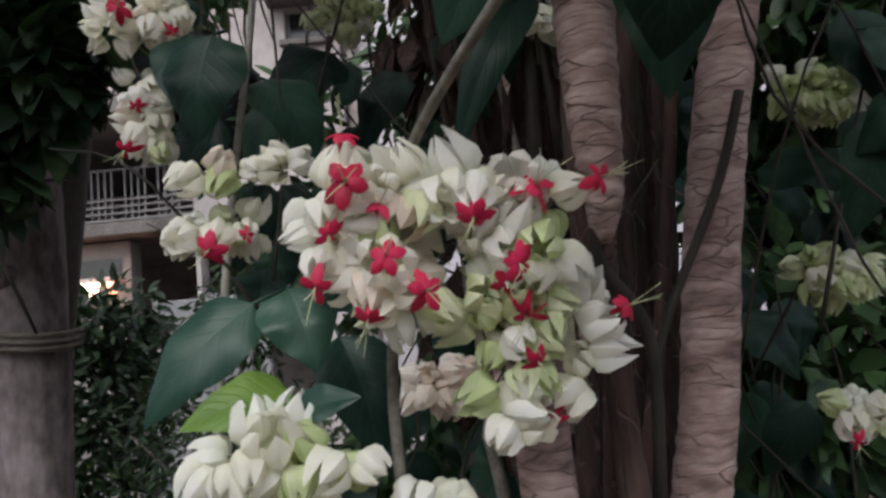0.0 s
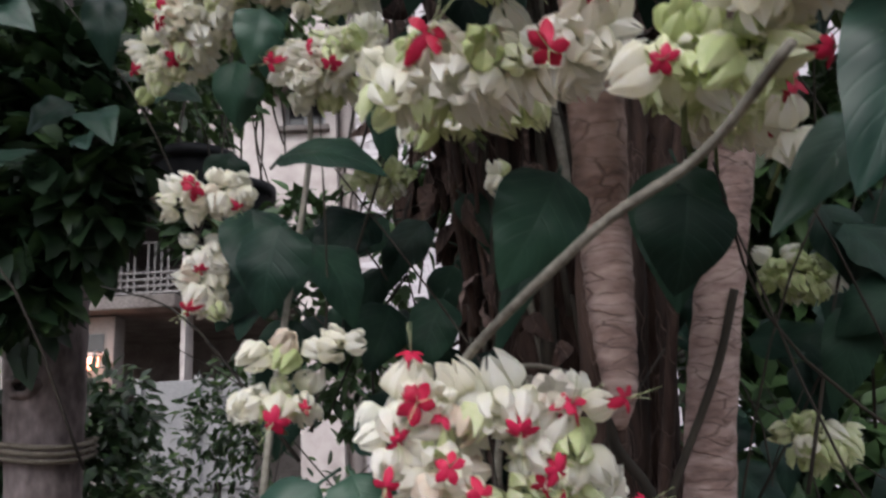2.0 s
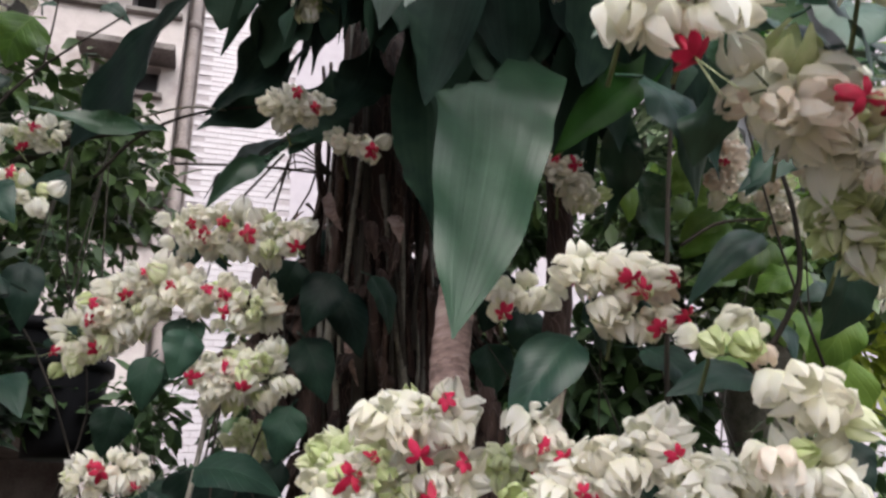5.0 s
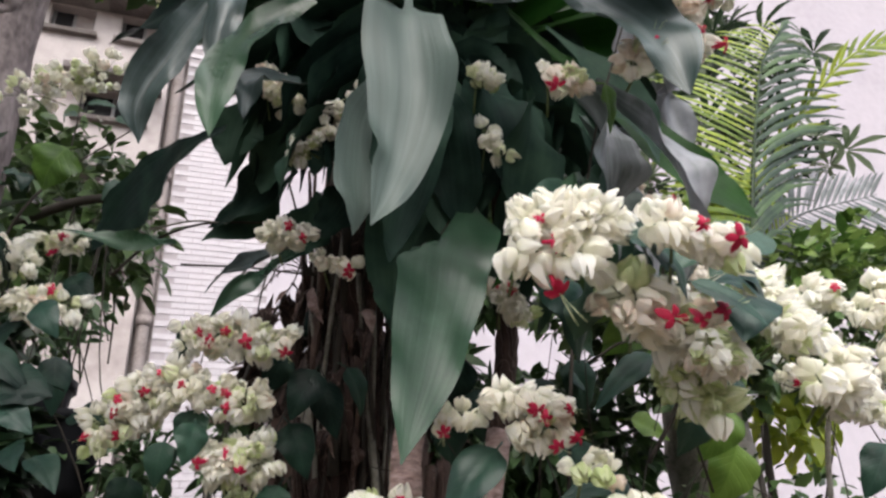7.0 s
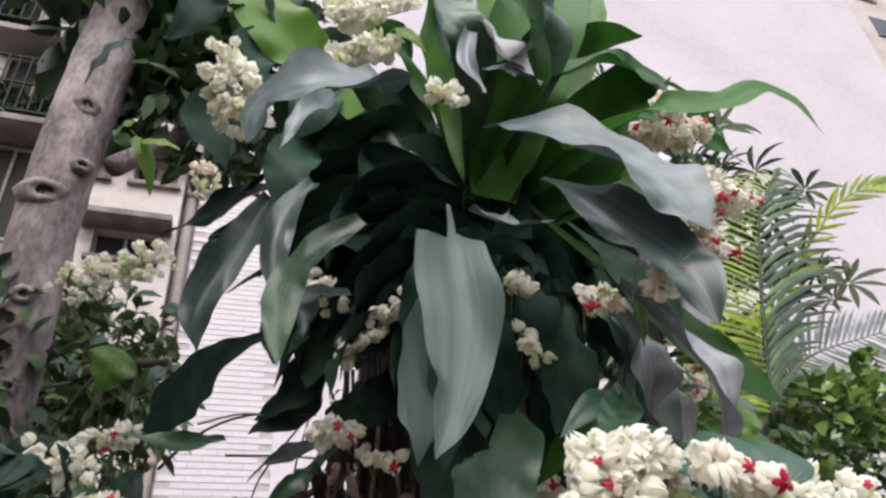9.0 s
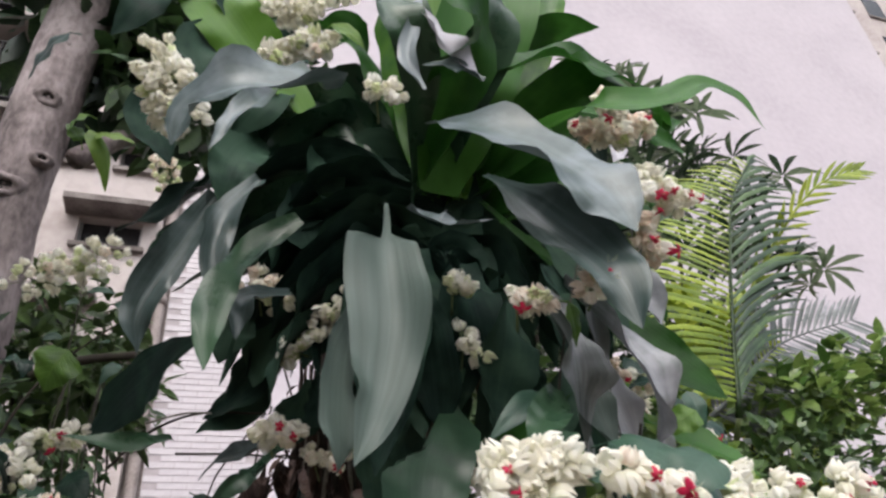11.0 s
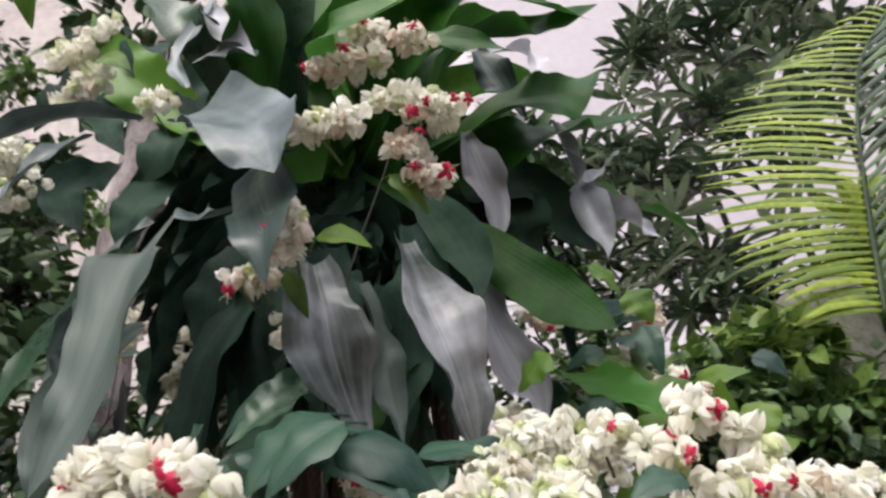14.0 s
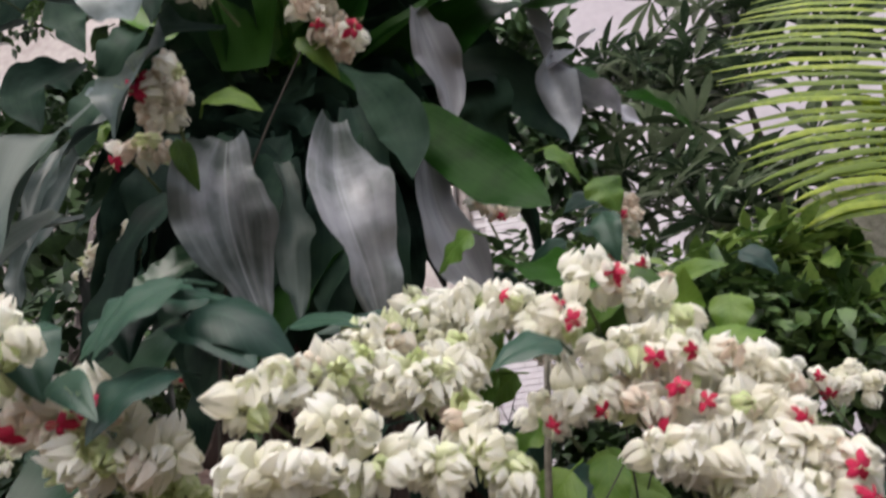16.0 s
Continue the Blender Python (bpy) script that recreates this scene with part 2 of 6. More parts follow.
def green_foot(m, tint):
    """A calyx is greener at its foot than at its papery points."""
    n, l = m.node_tree.nodes, m.node_tree.links
    co, sep = n.new("ShaderNodeTexCoord"), n.new("ShaderNodeSeparateXYZ")
    l.new(co.outputs["Object"], sep.inputs[0])
    ra = n.new("ShaderNodeMapRange")
    ra.inputs["From Min"].default_value, ra.inputs["From Max"].default_value = 0.0, 0.011
    ra.inputs["To Min"].default_value, ra.inputs["To Max"].default_value = 0.32, 0.0
    l.new(sep.outputs[2], ra.inputs["Value"])
    mx = n.new("ShaderNodeMix")
    mx.data_type = 'RGBA'
    l.new(ra.outputs["Result"], mx.inputs["Factor"])
    col = next(k for k in n if k.type == 'VALTORGB')
    l.new(col.outputs["Color"], mx.inputs[6])
    mx.inputs[7].default_value = (*tint, 1)
    l.new(mx.outputs[2], n["Principled BSDF"].inputs["Base Color"])
    l.new(mx.outputs[2], next(k for k in n if k.type == 'BSDF_TRANSLUCENT').inputs["Color"])


for m in (M_calyx, M_calyx_green):
    green_foot(m, (0.60, 0.64, 0.35))


def crack(m, fine, along, depth):
    """Dark fissures that run along the bark, cut into its relief."""
    n, l = m.node_tree.nodes, m.node_tree.links
    co, mp = n.new("ShaderNodeTexCoord"), n.new("ShaderNodeMapping")
    mp.inputs["Scale"].default_value = (fine, fine, along)
    wob, mixv = n.new("ShaderNodeTexNoise"), n.new("ShaderNodeVectorMath")
    wob.inputs["Scale"].default_value = 30
    l.new(co.outputs["Object"], wob.inputs["Vector"])
    mixv.operation = 'MULTIPLY_ADD'
    mixv.inputs[1].default_value = (0.02, 0.02, 0.02)
    l.new(wob.outputs["Color"], mixv.inputs[0])
    l.new(co.outputs["Object"], mixv.inputs[2])
    l.new(mixv.outputs[0], mp.inputs["Vector"])
    vo = n.new("ShaderNodeTexVoronoi")
    vo.feature = 'DISTANCE_TO_EDGE'
    vo.inputs["Scale"].default_value = 1.0
    l.new(mp.outputs["Vector"], vo.inputs["Vector"])
    ra = n.new("ShaderNodeMapRange")
    ra.inputs["From Max"].default_value = 0.035
    l.new(vo.outputs["Distance"], ra.inputs["Value"])
    bs = n["Principled BSDF"]
    col = next(k for k in n if k.type == 'VALTORGB')
    mx = n.new("ShaderNodeMix")
    mx.data_type = 'RGBA'
    l.new(ra.outputs["Result"], mx.inputs["Factor"])
    mx.inputs[6].default_value = (0.17, 0.115, 0.10, 1)
    l.new(col.outputs["Color"], mx.inputs[7])
    l.new(mx.outputs[2], bs.inputs["Base Color"])
    b2 = n.new("ShaderNodeBump")
    b2.inputs["Strength"].default_value, b2.inputs["Distance"].default_value = 0.8, depth
    l.new(ra.outputs["Result"], b2.inputs["Height"])
    old_bump = next(k for k in n if k.type == 'BUMP' and k != b2)
    l.new(old_bump.outputs["Normal"], b2.inputs["Normal"])
    l.new(b2.outputs["Normal"], bs.inputs["Normal"])


crack(M_cane, 17, 105, 0.0012)
crack(M_darkbark, 60, 9, 0.004)
M_rope = material("frayed_twine", [(0.1008, 0.084, 0.0672), (0.2016, 0.1764, 0.1428)], 0.9, 60, 200)


def glow(name, colour, strength):
    m = bpy.data.materials.new(name)
    m.use_nodes = True
    b = m.node_tree.nodes["Principled BSDF"]
    b.inputs["Emission Color"].default_value = (*colour, 1)
    b.inputs["Emission Strength"].default_value = strength
    return m


M_lamp = glow("warm_lamp_glow", (1.0, 0.62, 0.42), 6)
M_lamp_red = glow("orange_lamp_glow", (1.0, 0.26, 0.12), 4)


# ---- mesh helpers ----
def mesh_of(name, verts, faces, mat, smooth=True, blade=None):
    me = bpy.data.meshes.new(name)
    me.from_pydata([tuple(v) for v in verts], [], faces)
    me.materials.append(mat)
    if blade is not None:
        layer = me.uv_layers.new(name="blade")
        table = np.array(list(blade) + [(0.5, 0.0)] * (len(verts) - len(blade)), dtype=np.float32)
        idx = np.empty(len(me.loops), dtype=np.int32)
        me.loops.foreach_get("vertex_index", idx)
        layer.data.foreach_set("uv", table[idx].ravel())
    if smooth:
        me.shade_smooth()
    me.update()
    return me


def part(name, me, parent, label="", m=None, category=""):
    ob = new(name, me)
    if parent is not None:
        ob.parent = parent
    if m is not None:
        ob.matrix_basis = m
    return tagged(ob, label, category)


def thing(name, at, label, category, group="", kind=""):
    ob = new(name)
    ob.location = at
    ob.empty_display_size = 0.05
    return tagged(ob, label, category, group, kind)


def local(parent, p):
    return Vector(p) - parent.location


def bez(pts, t):
    """A point on the Catmull-Rom curve through the given points."""
    n = len(pts) - 1
    i = min(int(t * n), n - 1)
    f = t * n - i
    p1, p2 = Vector(pts[i]), Vector(pts[i + 1])
    p0 = Vector(pts[i - 1]) if i else p1 * 2 - p2
    p3 = Vector(pts[i + 2]) if i + 2 <= n else p2 * 2 - p1
    return 0.5 * ((2 * p1) + (p2 - p0) * f + (2 * p0 - 5 * p1 + 4 * p2 - p3) * f * f + (3 * p1 - p0 - 3 * p2 + p3) * f ** 3)


def tube_data(pts, r0, r1, sides=8, steps=12, wobble=0.0, seed=0, verts=None, faces=None, rings=0.0):
    verts = [] if verts is None else verts
    faces = [] if faces is None else faces
    base = len(verts)
    rng = random.Random(seed)
    ref = Vector((0.3, 1, 0.2))
    for i in range(steps + 1):
        t = i / steps
        c = bez(pts, t)
        d = (bez(pts, min(1, t + 0.02)) - bez(pts, max(0, t - 0.02)))
        d = d.normalized() if d.length > 1e-9 else Vector((0, 0, 1))
        u = d.cross(ref)
        u = u.normalized() if u.length > 1e-4 else d.cross(Vector((1, 0, 0))).normalized()
        v = d.cross(u)
        r = r0 + (r1 - r0) * t
        if rings and i % 3 == 0:
            r *= 1 + rings
        for k in range(sides):
            a = 2 * math.pi * k / sides
            q = r * (1 + wobble * (rng.random() - 0.5) * 2)
            verts.append(c + u * math.cos(a) * q + v * math.sin(a) * q)
    for i in range(steps):
        for k in range(sides):
            a, b = base + i * sides + k, base + i * sides + (k + 1) % sides
            faces.append((a, b, b + sides, a + sides))
    verts.append(bez(pts, 0))
    verts.append(bez(pts, 1))
    lo, hi = len(verts) - 2, len(verts) - 1
    for k in range(sides):
        faces.append((base + (k + 1) % sides, base + k, lo))
        faces.append((base + steps * sides + k, base + steps * sides + (k + 1) % sides, hi))
    return verts, faces


def tube(name, pts, r0, r1, mat, parent=None, label="", sides=8, steps=12, wobble=0.0, seed=0, rings=0.0):
    if parent is not None:
        pts = [local(parent, p) for p in pts]
    v, f = tube_data(pts, r0, r1, sides, steps, wobble, seed, rings=rings)
    return part(name, mesh_of(name, v, f, mat), parent, label)


def box_mesh(name, x0, y0, z0, x1, y1, z1, mat, bevel=0.0):
    bm = bmesh.new()
    bmesh.ops.create_cube(bm, size=1)
    for v in bm.verts:
        v.co = Vector(((x0 + x1) / 2 + v.co.x * (x1 - x0), (y0 + y1) / 2 + v.co.y * (y1 - y0), (z0 + z1) / 2 + v.co.z * (z1 - z0)))
    if bevel:
        bmesh.ops.bevel(bm, geom=bm.edges[:], offset=bevel, segments=2, affect='EDGES', profile=0.5)
    me = bpy.data.meshes.new(name)
    bm.to_mesh(me)
    bm.free()
    me.materials.append(mat)
    return me


# ---- plant kinds ----
def calyx_mesh(name, mat, length=0.021, open_=1.0, seed=0):
    """A papery calyx of five keeled lobes that part into sharp, slightly turned-out points; it points along +z."""
    rng = random.Random(seed)
    rows = [(0.0, 0.06, 1.0), (0.04, 0.34, 1.0), (0.20, 0.52, 1.0), (0.40, 0.53, 1.0), (0.60, 0.44, 0.92), (0.80, 0.31, 0.62), (1.0, 0.17, 0.02)]
    v, f = [], []
    for k in range(5):
        a0 = 2 * math.pi * k / 5 + rng.uniform(-0.16, 0.16)
        le = length * rng.uniform(0.82, 1.18)
        lean = open_ * rng.uniform(0.4, 1.5)
        bow = rng.uniform(-0.12, 0.2)
        for sgn in (-1, 1):
            base = len(v)
            for s, r, w in rows:
                rr = length * r * (1 + lean * max(0, s - 0.3) ** 2 * 2.2)
                z = s * le * (1 - 0.18 * lean * max(0, s - 0.4))
                for j in range(3):
                    u = j / 2
                    a = a0 + sgn * u * math.pi / 5 * w * 1.05
                    q = rr * (1.14 - 0.30 * u + bow * u * (1 - u) * 2) * (1 + 0.10 * s * math.sin(9 * s + 5 * u * sgn + 7 * k + seed))
                    v.append((q * math.cos(a), q * math.sin(a), z))
            for i in range(len(rows) - 1):
                for j in range(2):
                    p = base + i * 3 + j
                    f.append((p, p + 1, p + 4, p + 3) if sgn > 0 else (p + 1, p, p + 3, p + 4))
    return mesh_of(name, v, f, mat)


def corolla_mesh(name, seed=0):
    """A thin tube that opens into five crimson petals, with long pale filaments; it points along +z."""
    rng = random.Random(seed)
    v, f = tube_data([(0, 0, 0), (0, 0, 0.006), (0, 0, 0.011)], 0.0014, 0.0022, 5, 2)
    for k in range(5):
        a = 2 * math.pi * k / 5 + rng.uniform(-0.25, 0.25)
        d, s = Vector((math.cos(a), math.sin(a), 0)), Vector((-math.sin(a), math.cos(a), 0))
        up = Vector((0, 0, 1))
        le, lift = 0.0072 * rng.uniform(0.7, 1.2), rng.uniform(-0.9, 0.9)
        base = len(v)
        for t, w in ((0.0, 0.0013), (0.35, 0.0026), (0.7, 0.0025), (1.0, 0.0006)):
            c = d * (0.001 + le * t) + up * (0.011 + le * t * lift - 0.003 * t * t)
            v += [c - s * w, c + up * 0.0009, c + s * w]
        for i in range(3):
            for j in range(2):
                p = base + i * 3 + j
                f.append((p, p + 1, p + 4, p + 3))
    petals = len(f)
    for k in range(3):
        q = Vector((rng.uniform(-0.006, 0.006), rng.uniform(-0.006, 0.006), 0))
        tube_data([(0, 0, 0.010), q * 0.3 + Vector((0, 0, 0.018)), q + Vector((0, 0, rng.uniform(0.024, 0.031)))], 0.0003, 0.0002, 3, 3, verts=v, faces=f)
    me = mesh_of(name, v, f, M_red)
    me.materials.append(M_filament)
    me.polygons.foreach_set("material_index", [0] * petals + [1] * (len(f) - petals))
    return me


CALYX = [calyx_mesh("calyx", M_calyx, 0.0196, 0.0 + 0.3 * i, i) for i in range(4)]
CALYX_G = [calyx_mesh("calyx", M_calyx_green, 0.0182, 0.0 + 0.25 * i, i + 5) for i in range(4)]
CALYX_O = [calyx_mesh("calyx", M_calyx_old, 0.0186, 0.2 + 0.3 * i, i + 11) for i in range(4)]
COROLLA = [corolla_mesh("corolla", i) for i in range(3)]
KIND = {"white": (0.05, 0.04), "cream": (0.17, 0.05), "green": (0.85, 0.0), "old": (0.06, 0.6), "dry": (0.4, 0.6)}


def cluster(vine, a, b, r, n, reds=3, kind="white", size=1.0, seed=0, root=None, label=""):
    """A drooping flower cluster along a to b: calyxes round a branched stalk, some with a red corolla."""
    rng = random.Random(seed * 7 + n)
    a, b = Vector(a), Vector(b)
    mid = (a + b) / 2
    root = Vector(root) if root is not None else mid + Vector((0, 0.04, -0.02))
    v, f = tube_data([root - mid, (a - mid) * 0.5 + Vector((0, 0.01, -0.005)), a - mid], 0.0016, 0.001, 5, 5)
    tube_data([(a - mid) * 0.5 + Vector((0, 0.01, -0.005)), b - mid], 0.0013, 0.0008, 5, 4, verts=v, faces=f)
    spots = []
    tries = 0
    g, o = KIND[kind]
    reach = max(r - 0.009, 0.45 * r)
    gap = 0.0084 * size
    n = int(n * 1.5)
    while len(spots) < n and tries < n * 40:
        tries += 1
        t = rng.random()
        axis = a + (b - a) * t
        d = Vector((rng.gauss(0, 1), rng.gauss(-0.35, 0.9), rng.gauss(0.15, 0.9)))
        if d.length < 0.2:
            continue
        d.normalize()
        p = axis + d * reach * (0.35 + 0.65 * rng.random() ** 0.5) + Vector((0, 0, 0.005)) - mid
        if any((p - q).length < gap for q, _ in spots):
            continue
        spots.append((p, d))
    for p, d in spots:
        tube_data([p - d * r * 0.55, p], 0.0008, 0.0007, 3, 1, verts=v, faces=f)
    head = part("flower_head", mesh_of("flower_head", v, f, M_gstem), vine, label or "cluster of papery calyxes on thin green stalks",
                Matrix.Translation(mid - vine.location))
    order = list(range(len(spots)))
    front = sorted(order, key=lambda i: spots[i][1].y * 0.8 + rng.random())[:reds]
    for i, (p, d) in enumerate(spots):
        aim = (d + Vector((rng.uniform(-0.3, 0.3), rng.uniform(-0.7, 0.1), rng.uniform(-1.3, 0.1)))).normalized()
        q = aim.to_track_quat("Z", "Y").to_matrix().to_4x4() @ Matrix.Rotation(rng.random() * 6.28, 4, "Z")
        pick = rng.random()
        # the far end of a cluster holds the younger, greener buds
        low = 0.15 if kind in ("white", "cream") and p.z < -0.25 * r else 0.0
        pool = CALYX_G if pick < g + low else CALYX_O if pick < g + o else CALYX
        sc = size * rng.uniform(0.72, 1.18)
        part("calyx", pool[rng.randrange(4)], head, "", Matrix.Translation(p) @ q @ Matrix.Diagonal((sc, sc, sc, 1)))
        if i in front:
            big = sc * rng.uniform(0.8, 1.25)
            c = Matrix.Translation(p + aim * 0.014 * sc) @ q @ Matrix.Diagonal((big, big, big, 1))
            part("corolla", COROLLA[rng.randrange(3)], head, "crimson star-shaped corolla", c)
    return head


def leaf_shape(s):
    """Half-width of an ovate leaf with a rounded base and a drawn-out tip."""
    return (math.sin(math.pi * min(1, s ** 0.62)) ** 0.8) * (1 - 0.25 * s) if 0 < s < 1 else 0.0


def ovate_leaf(parent, base, tip, width, mat=None, face=(0, -1, 0.6), bend=0.12, label="", seed=0, name="leaf", fold=0.16, wave=0.05):
    """A broad pointed leaf from base to tip, its upper side turned to face."""
    rng = random.Random(seed + int(abs(base[0]) * 1e4) + int(abs(tip[2]) * 1e4))
    base, tip = Vector(base), Vector(tip)
    d = tip - base
    le = d.length
    d.normalize()
    nrm = Vector(face) - d * Vector(face).dot(d)
    nrm.normalize()
    side = d.cross(nrm)
    rows, cols = 12, 8
    v, f = [], []
    ph = rng.random() * 6
    blade = []
    for i in range(rows + 1):
        s = i / rows
        w = width / 2 * max(leaf_shape(s), 0.004)
        c = d * le * s + nrm * le * bend * math.sin(math.pi * s) * 1.0
        for j in range(cols + 1):
            u = j / cols * 2 - 1
            lift = abs(u) * w * fold * 2 - (u * u) * w * 0.35 + wave * w * math.sin(5 * s * math.pi + ph + u) * abs(u)
            # the blade sinks along its side veins
            vein = -0.012 * w * math.cos((s * 7 - abs(u) * 1.6) * 2 * math.pi) * (1 - abs(u)) * 1.2
            blade.append(((u + 1) / 2, s))
            v.append(base + c + side * u * w + nrm * (lift + vein) - parent.location)
    for i in range(rows):
        for j in range(cols):
            p = i * (cols + 1) + j
            f.append((p, p + 1, p + cols + 2, p + cols + 1))
    st = base - d * le * 0.16 - nrm * 0.01 + Vector((0, 0.012, 0))
    tube_data([base - parent.location, st - parent.location], 0.0011, 0.0014, 5, 2, verts=v, faces=f)
    return part(name, mesh_of(name, v, f, mat or M_vleaf, True, blade), parent, label)


def strap_leaf(parent, pts, width, mat=None, roll=0.0, label="", seed=0, lift=(0, 0, 0.8), wave=0.22, fold=0.34, axis=None, name="leaf", face=None, neck=0.0, full=None, taper=1.6, twist=None, step=0.0, slant=0.0):
    """A long arching dracaena leaf through the given points, broadest past its middle."""
    rng = random.Random(seed * 13 + len(parent.children))
    ax = Vector(axis) if axis is not None else CROWN
    rows, cols = 48 if step else 26, 8
    v, f, blade = [], [], []
    ph, ph2 = rng.random() * 6, rng.random() * 6
    kink = rng.uniform(0.2, 0.55) * rng.choice((-1, 1)) if twist is None else twist
    notch, deep, lop = rng.uniform(0.3, 0.9), rng.uniform(-0.1, 0.3), rng.uniform(-0.25, 0.25)
    full = full or rng.uniform(0.36, 0.5)
    for i in range(rows + 1):
        s = i / rows
        c = bez(pts, s)
        d = (bez(pts, min(1, s + 0.03)) - bez(pts, max(0, s - 0.03))).normalized()
        out = Vector((c.x - ax.x, c.y - ax.y, 0))
        out = out.normalized() if out.length > 1e-5 else Vector((0, -1, 0))
        n = Vector(face) if face is not None else out * 0.55 + Vector(lift)
        n = n - d * n.dot(d)
        n = n.normalized() if n.length > 1e-4 else out
        n = Matrix.Rotation(radians(roll) + kink * math.sin(2.2 * s * math.pi + ph2), 3, d) @ n
        side = d.cross(n).normalized()
        w = width * 0.53 * (0.42 + 0.58 * math.sin(math.pi / 2 * min(1.0, s / full)))
        if s > full:
            w *= max(0.015, 1 - ((s - full) / (1 - full)) ** taper)
        if s < neck:
            w *= 0.32 + 0.68 * (s / neck) ** 3
        w *= 1 + 0.05 * math.sin(9 * s + ph)
        for j in range(cols + 1):
            u = j / cols * 2 - 1
            edge = u * u
            h = abs(u) ** 1.3 * w * fold * (1 - 0.5 * s) + w * edge * (wave * math.sin(3.6 * math.pi * s + ph + 1.6 * u) + 0.10 * math.sin(9.5 * s * math.pi + ph2 * 2 + 3 * u))
            blade.append(((u + 1) / 2, s))
            tear = 1 - max(0, deep) * math.exp(-((s - notch) / 0.035) ** 2) * (u > 0.3)
            if step:
                # the blade folds over at a slanting shoulder: a narrow neck above it, full width below
                e = min(1, max(0, (s - step - slant * u) / 0.07 + 0.5))
                tear *= 0.16 + 0.84 * e * e * (3 - 2 * e)
                h *= e
            v.append(c + side * u * w * (1 + lop * u * math.sin(3 * s + ph2)) * tear + n * h - parent.location)
    for i in range(rows):
        for j in range(cols):
            p = i * (cols + 1) + j
            f.append((p, p + 1, p + cols + 2, p + cols + 1))
    return part(name, mesh_of(name, v, f, mat or M_dleaf, True, blade), parent, label)


def leaf_cloud(name, blobs, leaf, mat, seed=0, ratio=0.42, hang=0.3, parent=None, label="", kind="stuff", face=(0, -0.3, 0.9)):
    """Many small pointed leaves, each folded along its midrib, spread in rounded clumps (x, y, z, rx, ry, rz, count)."""
    rng = np.random.default_rng(seed)
    vs, fs, k = [], [], 0
    for x, y, z, rx, ry, rz, n in blobs:
        d = rng.normal(size=(n, 3))
        d /= np.linalg.norm(d, axis=1)[:, None]
        p = d * (rng.random((n, 1)) ** 0.45) * (rx, ry, rz) + (x, y, z)
        dirs = d * (0.8, 0.8, 0.5) + rng.normal(size=(n, 3)) * 0.7 + (0, 0, -hang)
        dirs /= np.linalg.norm(dirs, axis=1)[:, None]
        nr = np.array(face) + rng.normal(size=(n, 3)) * 0.45
        nr -= dirs * (nr * dirs).sum(1)[:, None]
        nr /= np.linalg.norm(nr, axis=1)[:, None] + 1e-9
        sd = np.cross(dirs, nr)
        le = leaf * rng.uniform(0.6, 1.25, (n, 1))
        w = le * ratio * 0.5
        curl = nr * le * -0.10
        m1, m2 = p + dirs * le * 0.32, p + dirs * le * 0.68 + curl * 0.35
        q = np.stack([p, m1 + sd * w + nr * w * 0.35, m1 - sd * w + nr * w * 0.35, m1, m2 + sd * w * 0.78 + nr * w * 0.2, m2 - sd * w * 0.78 + nr * w * 0.2, m2, p + dirs * le + curl], 1)
        vs.append(q.reshape(-1, 3))
        for i in range(n):
            o = k + i * 8
            fs += [(o, o + 1, o + 3), (o, o + 3, o + 2), (o + 1, o + 4, o + 6, o + 3), (o + 3, o + 6, o + 5, o + 2), (o + 4, o + 7, o + 6), (o + 6, o + 7, o + 5)]
        k += n * 8
    off = parent.location if parent is not None else Vector((0, 0, 0))
    allv = np.concatenate(vs) - np.array(off)
    me = bpy.data.meshes.new(name)
    me.from_pydata(allv.tolist(), [], fs)
    me.materials.append(mat)
    me.shade_smooth()
    ob = part(name, me, parent, label)
    if kind and parent is not None:
        ob["kind"] = kind
    return ob


# ---- ground and buildings ----
def ground_sheet():
    n = 60
    xs = [-400, -120, -40, -14] + [-7 + 14 * i / n for i in range(n + 1)] + [14, 40, 120, 400]
    v, f = [], []
    for y in xs:
        for x in xs:
            z = 0.03 * noise.noise((x * 1.7, y * 1.7, 0)) if abs(x) < 8 and abs(y) < 8 else 0.0
            v.append((x, y, z))
    k = len(xs)
    for i in range(k - 1):
        for j in range(k - 1):
            f.append((i * k + j, i * k + j + 1, (i + 1) * k + j + 1, (i + 1) * k + j))
    return tagged(new("ground", mesh_of("ground", v, f, M_soil)), "dark damp garden soil under the plants", "ground", kind="structure")


ground_sheet()
WALL_Y = 8.5

# plain plastered wall of the tall block behind the plants
tagged(new("wall_plain", box_mesh("wall_plain", 0.62, WALL_Y, 0, 16.6, WALL_Y + 0.3, 22, M_plaster)),
       "tall plain pinkish-white plastered building wall", "wall", kind="structure")

# tiled strip of wall, each tile proud of its grout bed
tiled = tagged(new("wall_tiled", box_mesh("wall_tiled", -0.70, WALL_Y + 0.02, 0, 0.62, WALL_Y + 0.3, 22, M_grout)),
               "tall wall faced with small white glazed tiles", "wall", kind="structure")

# weathered wing with windows
wing_x0, wing_x1 = -2.75, -0.92
HOLES = [(-1.95, -1.15, 7.30, 7.72), (-1.62, -1.02, 8.62, 9.02), (-2.45, -1.70, 5.95, 6.35), (-2.50, -1.95, 8.62, 9.02), (-1.55, -1.05, 5.25, 5.65), (-1.9, -1.2, 10.4, 10.9)]


